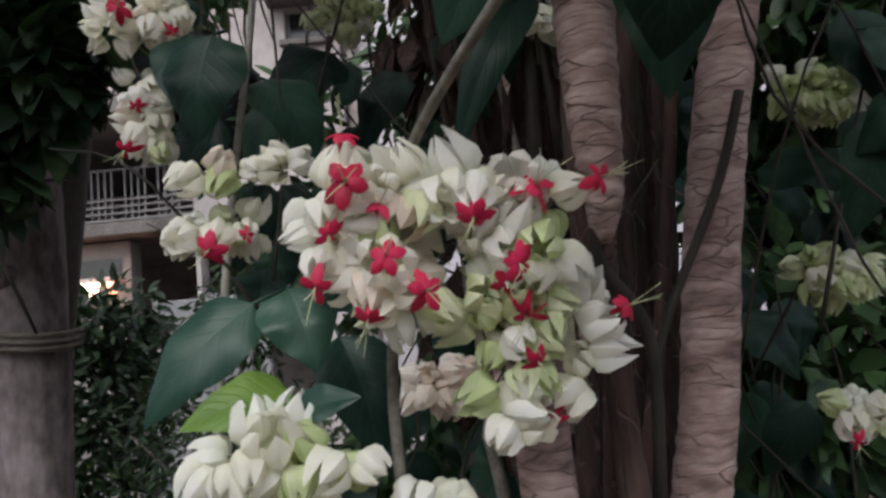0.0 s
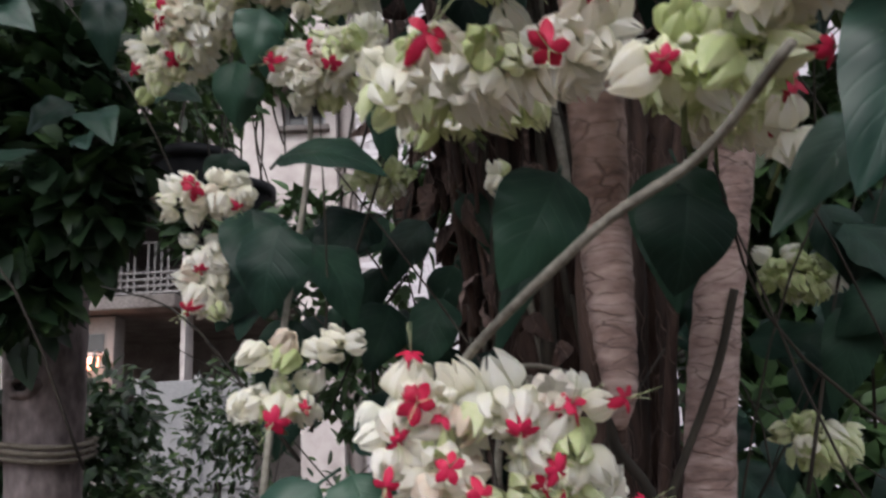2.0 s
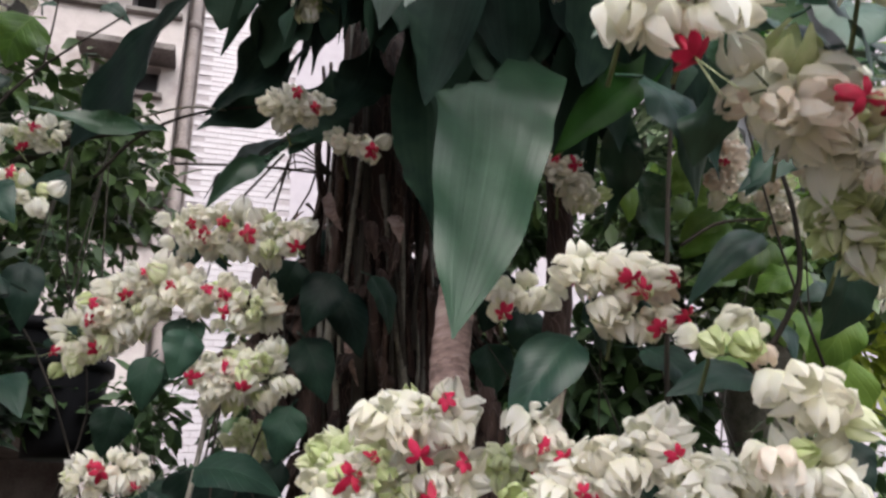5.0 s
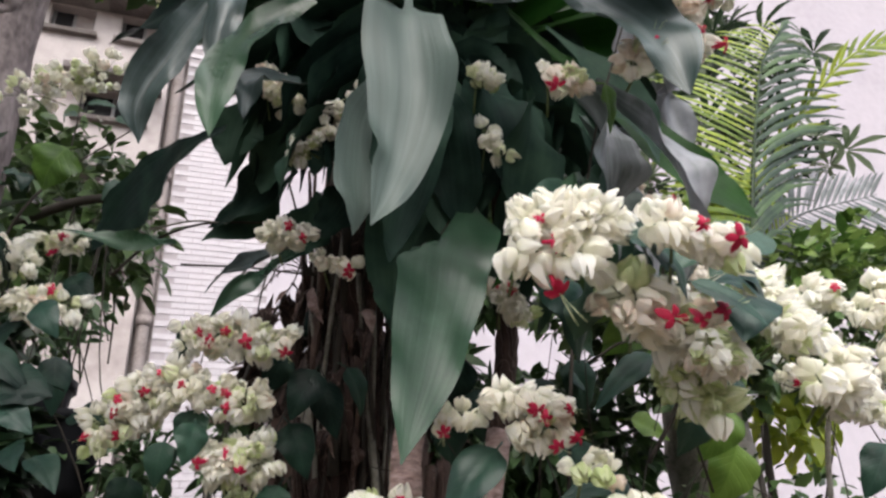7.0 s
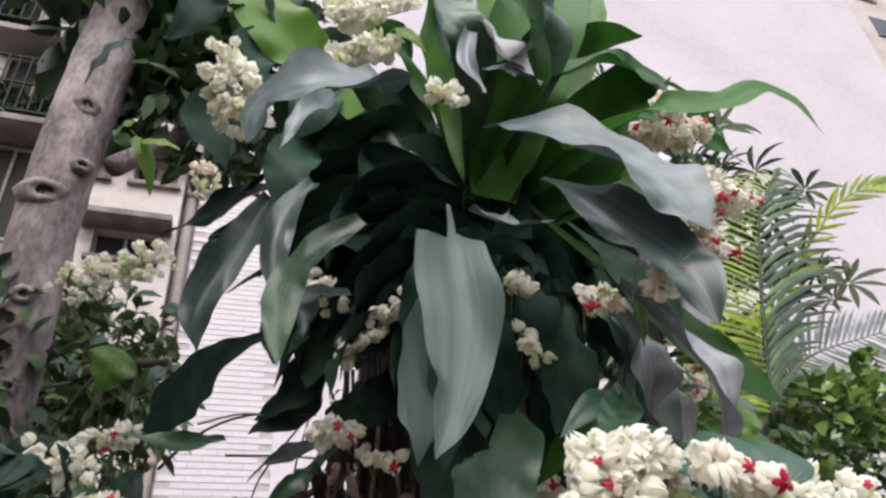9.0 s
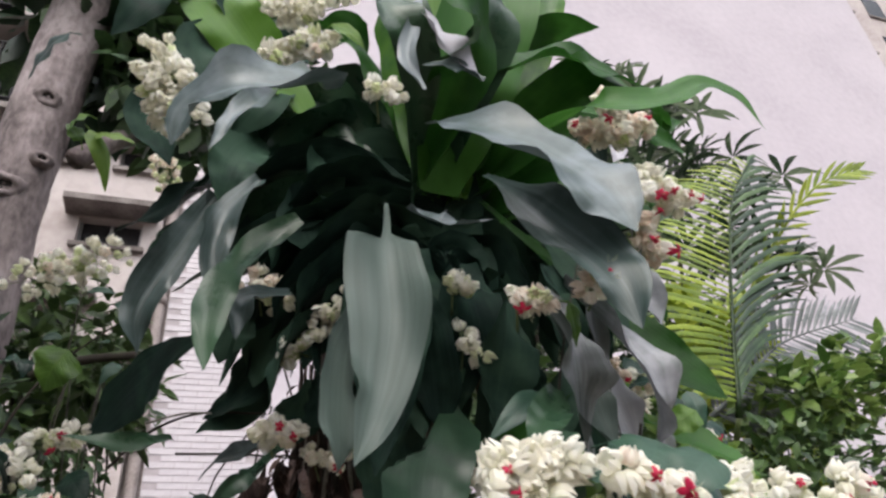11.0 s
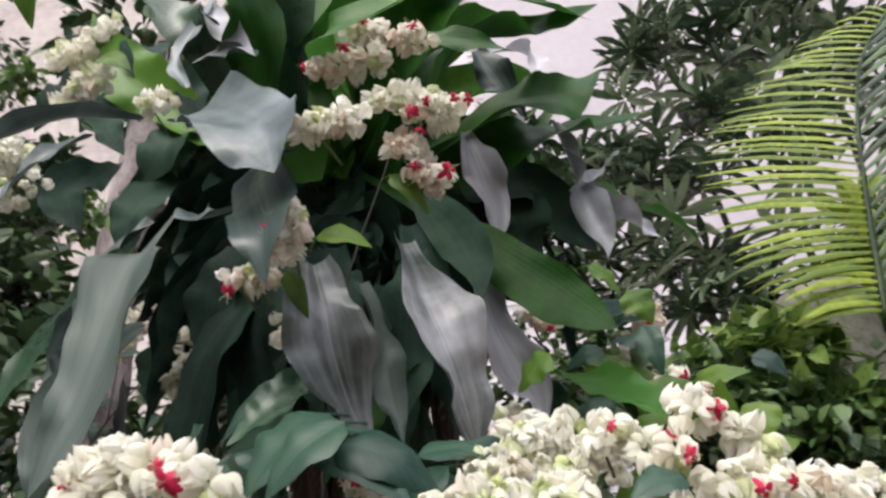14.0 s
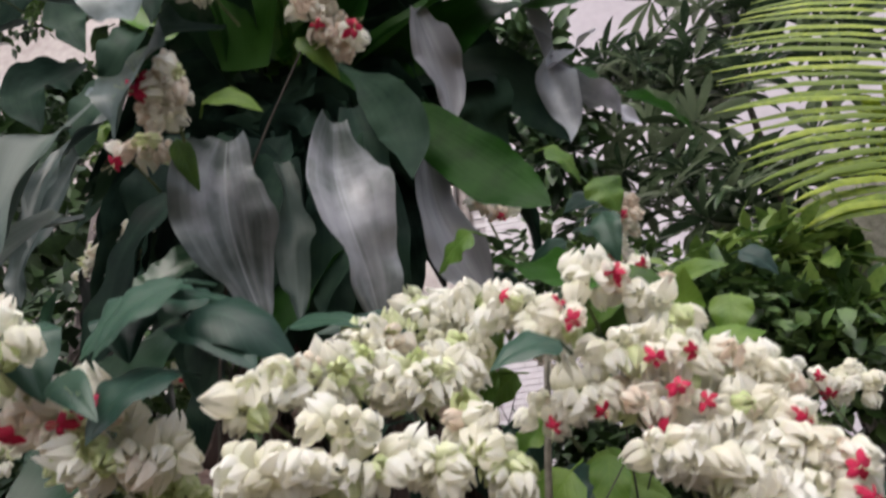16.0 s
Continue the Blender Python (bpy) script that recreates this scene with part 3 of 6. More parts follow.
def wing():
    """The plaster wing, with real window openings cut through its thickness."""
    y0, y1 = WALL_Y - 0.25, WALL_Y + 0.05
    gaps = HOLES + [(-2.70, -1.40, 0.0, 3.02)]
    cols = sorted({wing_x0, wing_x1, -2.70, -1.40, *[h[0] for h in HOLES], *[h[1] for h in HOLES]})
    rows = sorted({0.0, 3.02, 22.0, *[h[2] for h in HOLES], *[h[3] for h in HOLES]})
    v, f = [], []

    def quad(*q):
        b = len(v)
        v.extend(q)
        f.append((b, b + 1, b + 2, b + 3))

    def is_open(x, z):
        return any(h[0] < x < h[1] and h[2] < z < h[3] for h in gaps)
    for xa, xb in zip(cols, cols[1:]):
        for za, zb in zip(rows, rows[1:]):
            if not is_open((xa + xb) / 2, (za + zb) / 2):
                quad((xa, y0, za), (xb, y0, za), (xb, y0, zb), (xa, y0, zb))
                quad((xb, y1, za), (xa, y1, za), (xa, y1, zb), (xb, y1, zb))
    for xa, xb, za, zb in gaps:
        quad((xa, y0, za), (xa, y1, za), (xa, y1, zb), (xa, y0, zb))
        quad((xb, y1, za), (xb, y0, za), (xb, y0, zb), (xb, y1, zb))
        quad((xa, y0, za), (xb, y0, za), (xb, y1, za), (xa, y1, za))
        quad((xa, y1, zb), (xb, y1, zb), (xb, y0, zb), (xa, y0, zb))
    for x in (wing_x0, wing_x1):
        quad((x, y0, 0), (x, y1, 0), (x, y1, 22), (x, y0, 22))
    return tagged(new("wall_wing", mesh_of("wall_wing", v, f, M_facade, False)), "weathered cream plaster wing with small dark windows", "wall", kind="structure")


wing()
for i, (xa, xb, za, zb) in enumerate(HOLES):
    win = thing("window_%d" % (i + 1), (xa, WALL_Y - 0.1, za), "small dark window under a concrete sunshade", "window", kind="structure")
    w, h = xb - xa, zb - za
    for x in (0, w / 2 - 0.02, w - 0.04):
        part("window_frame", box_mesh("window_frame", x, -0.02, 0, x + 0.04, 0.03, h, M_metal, 0.004), win)
    part("pane", box_mesh("pane", 0.04, 0.0, 0.0, w / 2 - 0.02, 0.008, h, M_glass), win)
    part("pane", box_mesh("pane", w / 2 + 0.02, 0.0, 0.0, w - 0.04, 0.008, h, M_facade if i % 2 else M_glass), win)
    part("sunshade", box_mesh("sunshade", -0.18, -0.55, h + 0.02, w + 0.18, -0.153, h + 0.12, M_concrete, 0.012), win, "stained concrete sunshade slab")
    part("window_sill", box_mesh("window_sill", -0.06, -0.24, -0.08, w + 0.06, -0.153, -0.01, M_concrete, 0.008), win)

# dark recess and drain pipe where the wing meets the tiled wall
tagged(new("wall_recess", box_mesh("wall_recess", -0.92, WALL_Y + 0.06, 0, -0.70, WALL_Y + 0.3, 22, M_pipe)), "dark mottled recess between the two walls", "wall", kind="structure")
pipe = thing("drain_pipe", (-0.81, WALL_Y - 0.02, 0), "grimy vertical drain pipe in a wall corner", "pipe")
tube("pipe", [(-0.81, WALL_Y - 0.02, 0), (-0.81, WALL_Y - 0.02, 11), (-0.81, WALL_Y - 0.02, 22)], 0.075, 0.075, M_pipe, pipe, sides=12, steps=8)
for z in (2.6, 4.6, 6.6, 8.6, 10.6):
    tube("collar", [(-0.81, WALL_Y - 0.02, z), (-0.81, WALL_Y - 0.02, z + 0.12)], 0.092, 0.092, M_pipe, pipe, sides=12, steps=1)

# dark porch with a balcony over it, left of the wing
# Dark concrete colour puts the porch's shade into these two cream walls.
tagged(new("wall_back", box_mesh("wall_back", -12.0, 11.0, 0, -0.7, 11.2, 22, M_concrete)), "cream wall behind porch and balcony, shade put into its colour", "wall", kind="structure")
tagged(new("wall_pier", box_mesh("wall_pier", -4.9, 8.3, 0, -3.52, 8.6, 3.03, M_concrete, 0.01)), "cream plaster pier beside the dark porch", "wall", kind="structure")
slot = thing("window_30", (-4.15, 8.29, 2.62), "dark slot window in the plaster pier", "window", kind="structure")
part("pane", box_mesh("pane", 0, -0.012, 0, 0.52, -0.003, 0.20, M_glass), slot)
part("window_frame", box_mesh("window_frame", -0.04, -0.05, -0.05, 0.56, -0.003, -0.004, M_facade, 0.005), slot)
# The front overhang of both slabs is added to shade balcony and pier.
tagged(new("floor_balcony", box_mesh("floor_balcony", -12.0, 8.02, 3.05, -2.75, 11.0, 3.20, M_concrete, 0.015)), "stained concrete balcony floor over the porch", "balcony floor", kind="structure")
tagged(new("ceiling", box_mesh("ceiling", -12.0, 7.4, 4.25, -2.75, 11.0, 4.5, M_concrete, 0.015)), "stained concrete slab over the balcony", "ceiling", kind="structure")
tagged(new("wall_upper", box_mesh("wall_upper", -12.0, 8.4, 4.5, -2.75, 8.6, 22, M_facade)), "weathered cream wall above the balcony", "wall", kind="structure")
def caged_window(name, x0, z0, x1, z1, label, plants):
    """A dark window with a projecting cage of bars, its plants standing on the cage floor."""
    win = thing(name, (x0, 8.398, z0), label, "window", kind="structure")
    w, h = x1 - x0, z1 - z0
    # This flat pane is coloured near-black for the unlit room behind.
    part("pane", box_mesh("pane", 0.04, -0.012, 0.04, w - 0.04, -0.004, h - 0.04, M_dark), win)
    for a, b, c, d in ((0, 0, w, 0.04), (0, h - 0.04, w, h), (0, 0.04, 0.04, h - 0.04), (w - 0.04, 0.04, w, h - 0.04), (w / 2 - 0.02, 0.04, w / 2 + 0.02, h - 0.04)):
        part("window_frame", box_mesh("window_frame", a, -0.05, b, c, -0.003, d, M_pipe, 0.004), win)
    part("sunshade", box_mesh("sunshade", -0.15, -0.6, h + 0.05, w + 0.15, -0.003, h + 0.16, M_concrete, 0.012), win, "stained concrete sunshade slab")
    if plants:
        n = int(w / 0.13)
        for k in range(n + 1):
            x = w * k / n
            part("bar", box_mesh("bar", x - 0.012, -0.45, 0.0, x + 0.012, -0.426, h * 0.75, M_black), win)
        for z in (0.0, h * 0.38, h * 0.75):
            part("rail", box_mesh("rail", -0.012, -0.452, z, w + 0.012, -0.424, z + 0.03, M_black), win)
        part("cage_floor", box_mesh("cage_floor", -0.012, -0.422, 0.0, w + 0.012, -0.052, 0.03, M_black), win)
        leaf_cloud("foliage", [(x0 + w * 0.3, 8.2, z0 + 0.3, 0.3, 0.15, 0.3, 160), (x0 + w * 0.75, 8.2, z0 + 0.25, 0.25, 0.15, 0.25, 120)], 0.16, M_tree, 61, 0.4, 0.3, win)
    return win


caged_window("window_31", -3.72, 9.35, -2.82, 10.75, "dark caged window with potted plants behind its bars", True)
caged_window("window_32", -3.60, 7.45, -2.80, 9.0, "dark tall window in the weathered wall", False)
caged_window("window_33", -4.9, 11.2, -3.5, 12.3, "dark window with a railing of metal bars", True)
tagged(new("wall_far", box_mesh("wall_far", -12.2, 8.3, 0, -12.0, 11.2, 22, M_facade)), "cream end wall", "wall", kind="structure")
tagged(new("wall_block", box_mesh("wall_block", 17.6, 12.0, 0, 34, 12.3, 44, M_facade)), "far weathered apartment block wall", "wall", kind="structure")
for k in range(5):
    for j in range(6):
        w = thing("window_%d" % (40 + k * 6 + j), (18.2 + k * 1.9, 11.98, 17.0 + j * 2.4), "far dark window of the neighbouring block", "window", kind="structure")
        part("pane", box_mesh("pane", 0, 0, 0, 0.95, 0.015, 1.2, M_glass), w)
        part("window_frame", box_mesh("window_frame", -0.08, -0.06, -0.1, 1.03, -0.003, 0.0, M_concrete, 0.006), w)

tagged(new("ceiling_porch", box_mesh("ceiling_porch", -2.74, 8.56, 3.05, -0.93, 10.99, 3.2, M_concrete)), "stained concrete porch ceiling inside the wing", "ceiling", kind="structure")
tagged(new("wall_porch", box_mesh("wall_porch", -1.38, 8.56, 0, -1.2, 10.99, 3.04, M_facade)), "dim plaster wall inside the porch", "wall", kind="structure")
rail = thing("balcony_railing", (-4.0, 8.28, 3.20), "pale painted metal balcony railing with upright bars", "railing")
for z in (0.06, 0.14, 0.22, 0.30, 0.66):
    part("rail", box_mesh("rail", -3.0, -0.018, z, 1.24, 0.018, z + 0.028, M_rail, 0.004), rail)
bar = box_mesh("bar", -0.010, -0.010, 0.0, 0.010, 0.010, 0.69, M_rail)
for i in range(54):
    if i % 5 != 3:
        part("bar", bar, rail, "", Matrix.Translation((-2.98 + i * 0.078, 0, 0)))

for x, mat, r, lab in ((-3.88, M_lamp, 0.10, "lit warm white porch lamp on the pier"), (-3.64, M_lamp_red, 0.065, "lit small orange porch lamp on the pier")):
    lamp = thing("porch_lamp", (x, 8.05, 2.47), lab, "lamp")
    v, f = tube_data([(0, 0, -0.07), (0, 0, 0.0), (0, 0, 0.06)], r * 0.8, r, 12, 4)
    part("shade", mesh_of("shade", v, f, mat), lamp)
    tube("bracket", [(x, 8.05, 2.53), (x, 8.1, 2.60), (x, 8.31, 2.60)], 0.014, 0.014, M_metal, lamp, sides=6)

gate = thing("gate_panel", (-1.75, 5.5, 0), "weathered grey sheet-metal gate panel", "gate")
part("panel", box_mesh("panel", -0.42, 0, 0.0, 0.45, 0.03, 2.0, M_metal, 0.006), gate)
for x in (-0.42, 0.02, 0.40):
    part("post", box_mesh("post", x, -0.03, 0.0, x + 0.05, -0.002, 2.03, M_metal, 0.005), gate)
part("rail", box_mesh("rail", -0.42, -0.028, 1.2, 0.45, -0.002, 1.25, M_metal, 0.004), gate)

def hanging_pot(at, r, h, label, plant):
    """A tapered black pot with a rim, hung by three wires from a branch."""
    at = Vector(at)
    pot = thing("hanging_planter", at, label, "planter")
    v, f = tube_data([(0, 0, -h / 2), (0, 0, 0), (0, 0, h / 2)], r * 0.78, r, 22, 6)
    part("pot", mesh_of("pot", v, f, M_black), pot)
    v, f = tube_data([(0, 0, h / 2 - 0.022), (0, 0, h / 2 + 0.004)], r * 1.09, r * 1.09, 22, 1)
    part("rim", mesh_of("rim", v, f, M_black), pot)
    top = at + Vector((0.0, 0.05, 2.72 - at.z))
    for k in range(3):
        a = 2.1 * k + 0.4
        tube("wire", [at + Vector((r * math.cos(a), r * math.sin(a), h / 2)), at + Vector((r * 0.5 * math.cos(a), r * 0.5 * math.sin(a), h / 2 + 0.18)), top], 0.002, 0.002, M_twig, pot, "", 5, 6)
    if plant:
        leaf_cloud("foliage", [(at.x, at.y, at.z + h / 2 + 0.05, r * 1.1, r, 0.08, 90)], 0.05, M_small, seed=8, parent=pot)


hanging_pot((-0.532, 1.556, 2.078), 0.092, 0.20, "black plastic plant pot hung from a branch", True)
hanging_pot((-0.437, 1.539, 1.983), 0.090, 0.21, "second black plastic pot hung below the branch", False)

# unseen walls, added; the south one, behind the camera, holds back low light
tagged(new("wall_south", box_mesh("wall_south", -18, -8.3, 0, 18, -8.0, 3.6, M_facade)), "plain unseen wall added behind the camera to cut low light", "wall", kind="structure")
tagged(new("wall_west", box_mesh("wall_west", -12.2, -8.0, 0, -12.0, 8.3, 4, M_facade)), "plain unseen wall added to close the side", "wall", kind="structure")

# ---- trees and shrubs of the background ----
knot = thing("tree", (-0.60, 1.09, 0), "tree with a pale knotted trunk and dark foliage", "tree")
trunk_pts = [(-0.60, 1.10, 0), (-0.600, 1.09, 1.3), (-0.614, 1.09, 1.7), (-0.638, 1.095, 2.1), (-0.660, 1.10, 2.55), (-0.668, 1.10, 2.95), (-0.645, 1.10, 3.5), (-0.60, 1.12, 4.2)]
tube("trunk", trunk_pts, 0.045, 0.094, M_bark, knot, "pale knotted grey-brown trunk", 22, 60, 0.04, 3)
def branch_knot(c, d, size):
    """A healed branch scar: a swollen ring of bark round a dark hollow."""
    c, d = Vector(c), Vector(d).normalized()
    q = d.to_track_quat("Z", "Y").to_matrix()
    # The hollow is shallow; near-black colour stands in for the shade of its depth.
    for name, mat, profile in (("knot", M_bark, ((0.052, -0.030), (0.046, -0.008), (0.036, 0.010), (0.026, 0.014), (0.018, 0.010), (0.0155, 0.002))), ("hollow", M_dark, ((0.0165, 0.004), (0.012, 0.000), (0.001, -0.002)))):
        v, f = [], []
        for i, (r, h) in enumerate(profile):
            for k in range(14):
                a = 2 * math.pi * k / 14
                wob = 1 + 0.10 * math.sin(2 * a + c.z * 9) + 0.06 * math.sin(5 * a + c.x * 30)
                v.append(c - knot.location + q @ Vector((r * wob * math.cos(a), 0.85 * r * wob * math.sin(a), h + 0.004 * math.sin(3 * a))) * size)
                if i:
                    b = (i - 1) * 14
                    f.append((b + k, b + (k + 1) % 14, b + 14 + (k + 1) % 14, b + 14 + k))
        part(name, mesh_of(name, v, f, mat), knot, "dark hollow of the knot" if name == "hollow" else "")


for c, size in (((-0.673, 1.02, 2.931), 1.15), ((-0.634, 1.02, 3.235), 0.85), ((-0.606, 1.02, 3.03), 0.6), ((-0.638, 1.02, 3.447), 0.5), ((-0.652, 1.02, 2.637), 0.6)):
    branch_knot(c, (0.25, -0.9, -0.2), size)
for z, a in ((2.42, -1.3), (2.0, -2.2), (1.62, -1.5)):
    branch_knot(Vector((-0.565 - 0.034 * z, 1.09, z)) + Vector((math.cos(a), math.sin(a), 0)) * 0.062, (math.cos(a), math.sin(a), 0), 0.55)
for i, (p, q) in enumerate((((-0.55, 1.1, 3.1), (-0.25, 1.3, 3.7)), ((-0.54, 1.12, 3.6), (-0.6, 1.6, 4.4)))):
    tube("limb", [p, tuple((a + b) / 2 + 0.05 for a, b in zip(p, q)), q], 0.03, 0.012, M_bark, knot, "", 8, 8, 0.05, i)
for z in (1.515, 1.525, 1.535):
    ring = [(-0.607 + 0.074 * math.cos(a), 1.09 + 0.074 * math.sin(a), z + 0.006 * math.sin(2 * a)) for a in [2 * math.pi * k / 10 for k in range(11)]]
    tube("twine", ring, 0.004, 0.004, M_rope, knot, "twine wound round the trunk", 5, 24)
# The last two clumps are out of view, added to shade the lower trunk.
leaf_cloud("crown", [(-0.25, 1.15, 3.55, 0.30, 0.3, 0.34, 460), (-0.35, 1.7, 4.2, 0.6, 0.5, 0.5, 700), (-0.62, 0.95, 3.95, 0.35, 0.35, 0.4, 240),
                     (-1.3, 1.3, 3.0, 0.35, 0.4, 0.55, 500), (-1.05, 0.25, 2.75, 0.4, 0.5, 0.45, 900), (-0.95, -0.25, 3.3, 0.45, 0.5, 0.4, 900)], 0.105, M_tree, 4, 0.5, 0.5, knot)
leaf_cloud("crown", [(-0.488, 1.200, 3.709, 0.13, 0.12, 0.13, 90), (-0.544, 1.200, 3.455, 0.07, 0.1, 0.09, 26), (-0.821, 1.350, 3.840, 0.06, 0.1, 0.08, 16)], 0.16, M_tree, 24, 0.55, 0.5, knot)
leaf_cloud("crown", [(-0.62, 0.92, 1.98, 0.15, 0.10, 0.24, 700), (-0.85, 1.0, 1.85, 0.2, 0.2, 0.3, 600), (-0.75, 1.1, 2.45, 0.22, 0.2, 0.3, 600), (*(-1.604, 1.500, 3.637), 0.4, 0.25, 0.3, 1600), (*(-2.310, 1.800, 5.126), 0.35, 0.25, 0.3, 700)], 0.06, M_tree, 14, 0.5, 0.5, knot)

leaf_cloud("crown", [(*(-0.528, 0.920, 2.052), 0.07, 0.05, 0.10, 300), (*(-0.552, 0.920, 1.883), 0.06, 0.05, 0.12, 300), (*(-0.747, 1.250, 1.529), 0.07, 0.06, 0.12, 300), (*(-0.562, 0.920, 1.768), 0.06, 0.05, 0.10, 200), (*(-0.477, 0.900, 1.900), 0.07, 0.06, 0.14, 300)], 0.065, M_tree, 15, 0.5, 0.5, knot)
leaf_cloud("crown", [(*(-1.639, 1.750, 4.086), 0.26, 0.15, 0.24, 900), (*(-1.534, 1.750, 3.366), 0.25, 0.15, 0.2, 700), (*(-2.883, 1.900, 6.584), 0.2, 0.15, 0.16, 260)], 0.085, M_tree, 16, 0.5, 0.5, knot)
leaf_cloud("crown", [(*(-1.700, 1.550, 4.620), 0.10, 0.08, 0.08, 130), (*(-1.115, 1.500, 3.591), 0.08, 0.08, 0.10, 130)], 0.06, M_smalllight, 17, 0.5, 0.5, knot, "light green leaves")
left_tree = thing("tree", (-1.15, 2.1, 0), "dark leafy tree with hanging roots beside the wall", "tree")
tube("trunk", [(-1.15, 2.1, 0), (-1.12, 2.1, 1.4), (-1.0, 2.15, 2.6), (-0.9, 2.2, 3.4)], 0.07, 0.03, M_twig, left_tree, "", 10, 16, 0.08, 5)
leaf_cloud("crown", [(-0.95, 2.0, 2.62, 0.42, 0.4, 0.26, 1200), (-0.52, 2.0, 2.80, 0.26, 0.3, 0.24, 520), (-1.35, 1.9, 2.45, 0.45, 0.4, 0.45, 900), (-0.75, 2.1, 3.05, 0.4, 0.4, 0.25, 600),
                     (-1.5, 1.8, 1.9, 0.35, 0.3, 0.35, 500)], 0.085, M_small, 9, 0.45, 0.5, left_tree)
tube("limb", [(-1.0, 2.15, 2.6), (-0.8, 1.9, 2.72), (-0.55, 1.62, 2.73), (-0.35, 1.5, 2.72)], 0.022, 0.012, M_twig, left_tree, "", 8, 12)
rng = random.Random(21)
for i in range(46):
    x, z = rng.uniform(-1.4, -0.5), rng.uniform(2.55, 2.95)
    y = rng.uniform(1.9, 2.4)
    x2, z2 = x + rng.uniform(-0.15, 0.15), max(2.2, z - rng.uniform(0.3, 0.6))
    tube("hanging_root", [(x, y, z), ((x + x2) / 2 + rng.uniform(-0.06, 0.06), y, (z + z2) / 2), (x2, y, z2)], 0.006, 0.003, M_twig, left_tree, "", 5, 6)

hedge = thing("hedge", (-1.40, 3.0, 0), "dense small-leaved hedge bush", "shrub")
tube("stem", [(-1.35, 3.0, 0), (-1.33, 3.0, 0.8), (-1.3, 3.0, 1.5)], 0.03, 0.015, M_twig, hedge)
leaf_cloud("foliage", [(-1.35, 2.9, 1.35, 0.28, 0.3, 0.42, 1500), (-1.42, 2.9, 0.8, 0.34, 0.3, 0.5, 900), (-1.28, 2.9, 1.66, 0.2, 0.2, 0.2, 500)], 0.07, M_small, 2, 0.45, 0.2, hedge)
bush = thing("shrub", (-0.75, 2.4, 0), "dark small-leaved garden shrub", "shrub")
tube("stem", [(-0.75, 2.4, 0), (-0.73, 2.4, 0.7), (-0.7, 2.4, 1.4)], 0.025, 0.012, M_twig, bush)
leaf_cloud("foliage", [(-0.62, 2.4, 1.62, 0.20, 0.2, 0.20, 700), (-0.8, 2.4, 1.25, 0.3, 0.25, 0.35, 1000), (-0.45, 2.5, 1.15, 0.32, 0.25, 0.3, 700), (-0.1, 2.6, 1.0, 0.4, 0.25, 0.4, 700)], 0.045, M_small, 3, 0.4, 0.2, bush)
leaf_cloud("foliage", [(*(-0.041, 1.450, 2.022), 0.07, 0.1, 0.18, 220), (*(-0.169, 1.600, 1.705), 0.2, 0.15, 0.2, 600), (*(-0.271, 1.500, 1.969), 0.10, 0.1, 0.10, 260), 
                       (*(-0.502, 1.500, 1.987), 0.08, 0.08, 0.06, 220), (*(-0.521, 1.700, 2.412), 0.12, 0.1, 0.10, 160), (*(0.232, 1.300, 2.088), 0.10, 0.1, 0.2, 420)], 0.05, M_tree, 31, 0.45, 0.4, bush)
dim = thing("shrub", (0.75, 2.2, 0), "dark shrubs in deep shade behind the canes", "shrub")
tube("stem", [(0.75, 2.2, 0), (0.78, 2.2, 1.0), (0.8, 2.2, 1.9)], 0.03, 0.012, M_twig, dim)
leaf_cloud("foliage", [(0.572, 1.25, 3.395, 0.12, 0.1, 0.14, 170), (0.644, 1.25, 3.143, 0.12, 0.1, 0.13, 170), (0.466, 1.25, 3.057, 0.13, 0.1, 0.12, 170), (0.592, 1.25, 2.945, 0.12, 0.1, 0.12, 150)], 0.08, M_tree, 62, 0.45, 0.4, dim)
leaf_cloud("foliage", [(*(0.799, 1.300, 1.966), 0.28, 0.2, 0.26, 1500), (*(0.582, 1.200, 1.342), 0.24, 0.2, 0.22, 1300), (*(0.934, 1.500, 1.704), 0.22, 0.2, 0.3, 700), (*(0.064, 1.300, 1.271), 0.24, 0.2, 0.18, 800), (*(0.709, 1.400, 1.647), 0.20, 0.15, 0.14, 700), (*(0.685, 1.500, 2.553), 0.12, 0.1, 0.12, 300), (*(0.581, 1.500, 2.216), 0.08, 0.1, 0.12, 200), (*(0.512, 1.500, 2.034), 0.22, 0.15, 0.25, 700), (*(0.205, 1.500, 2.038), 0.2, 0.15, 0.2, 400), (0.75, 2.1, 0.9, 0.6, 0.4, 0.5, 700), (1.2, 1.8, 1.4, 0.35, 0.3, 0.7, 800)], 0.08, M_tree, 6, 0.4, 0.6, dim)

# whorled shrub and palm beside the plain wall
whorl = thing("shrub", (1.6, 1.6, 0), "tall shrub with whorls of glossy pointed leaves", "shrub")
for i in range(5):
    tube("stem", [(1.6 + 0.1 * i - 0.2, 1.65, 0), (1.5 + 0.17 * i - 0.4, 1.6, 2.0), (1.35 + 0.26 * i - 0.4, 1.5, 3.7 - 0.25 * abs(i - 2))], 0.025, 0.008, M_twig, whorl, "", 6, 8)


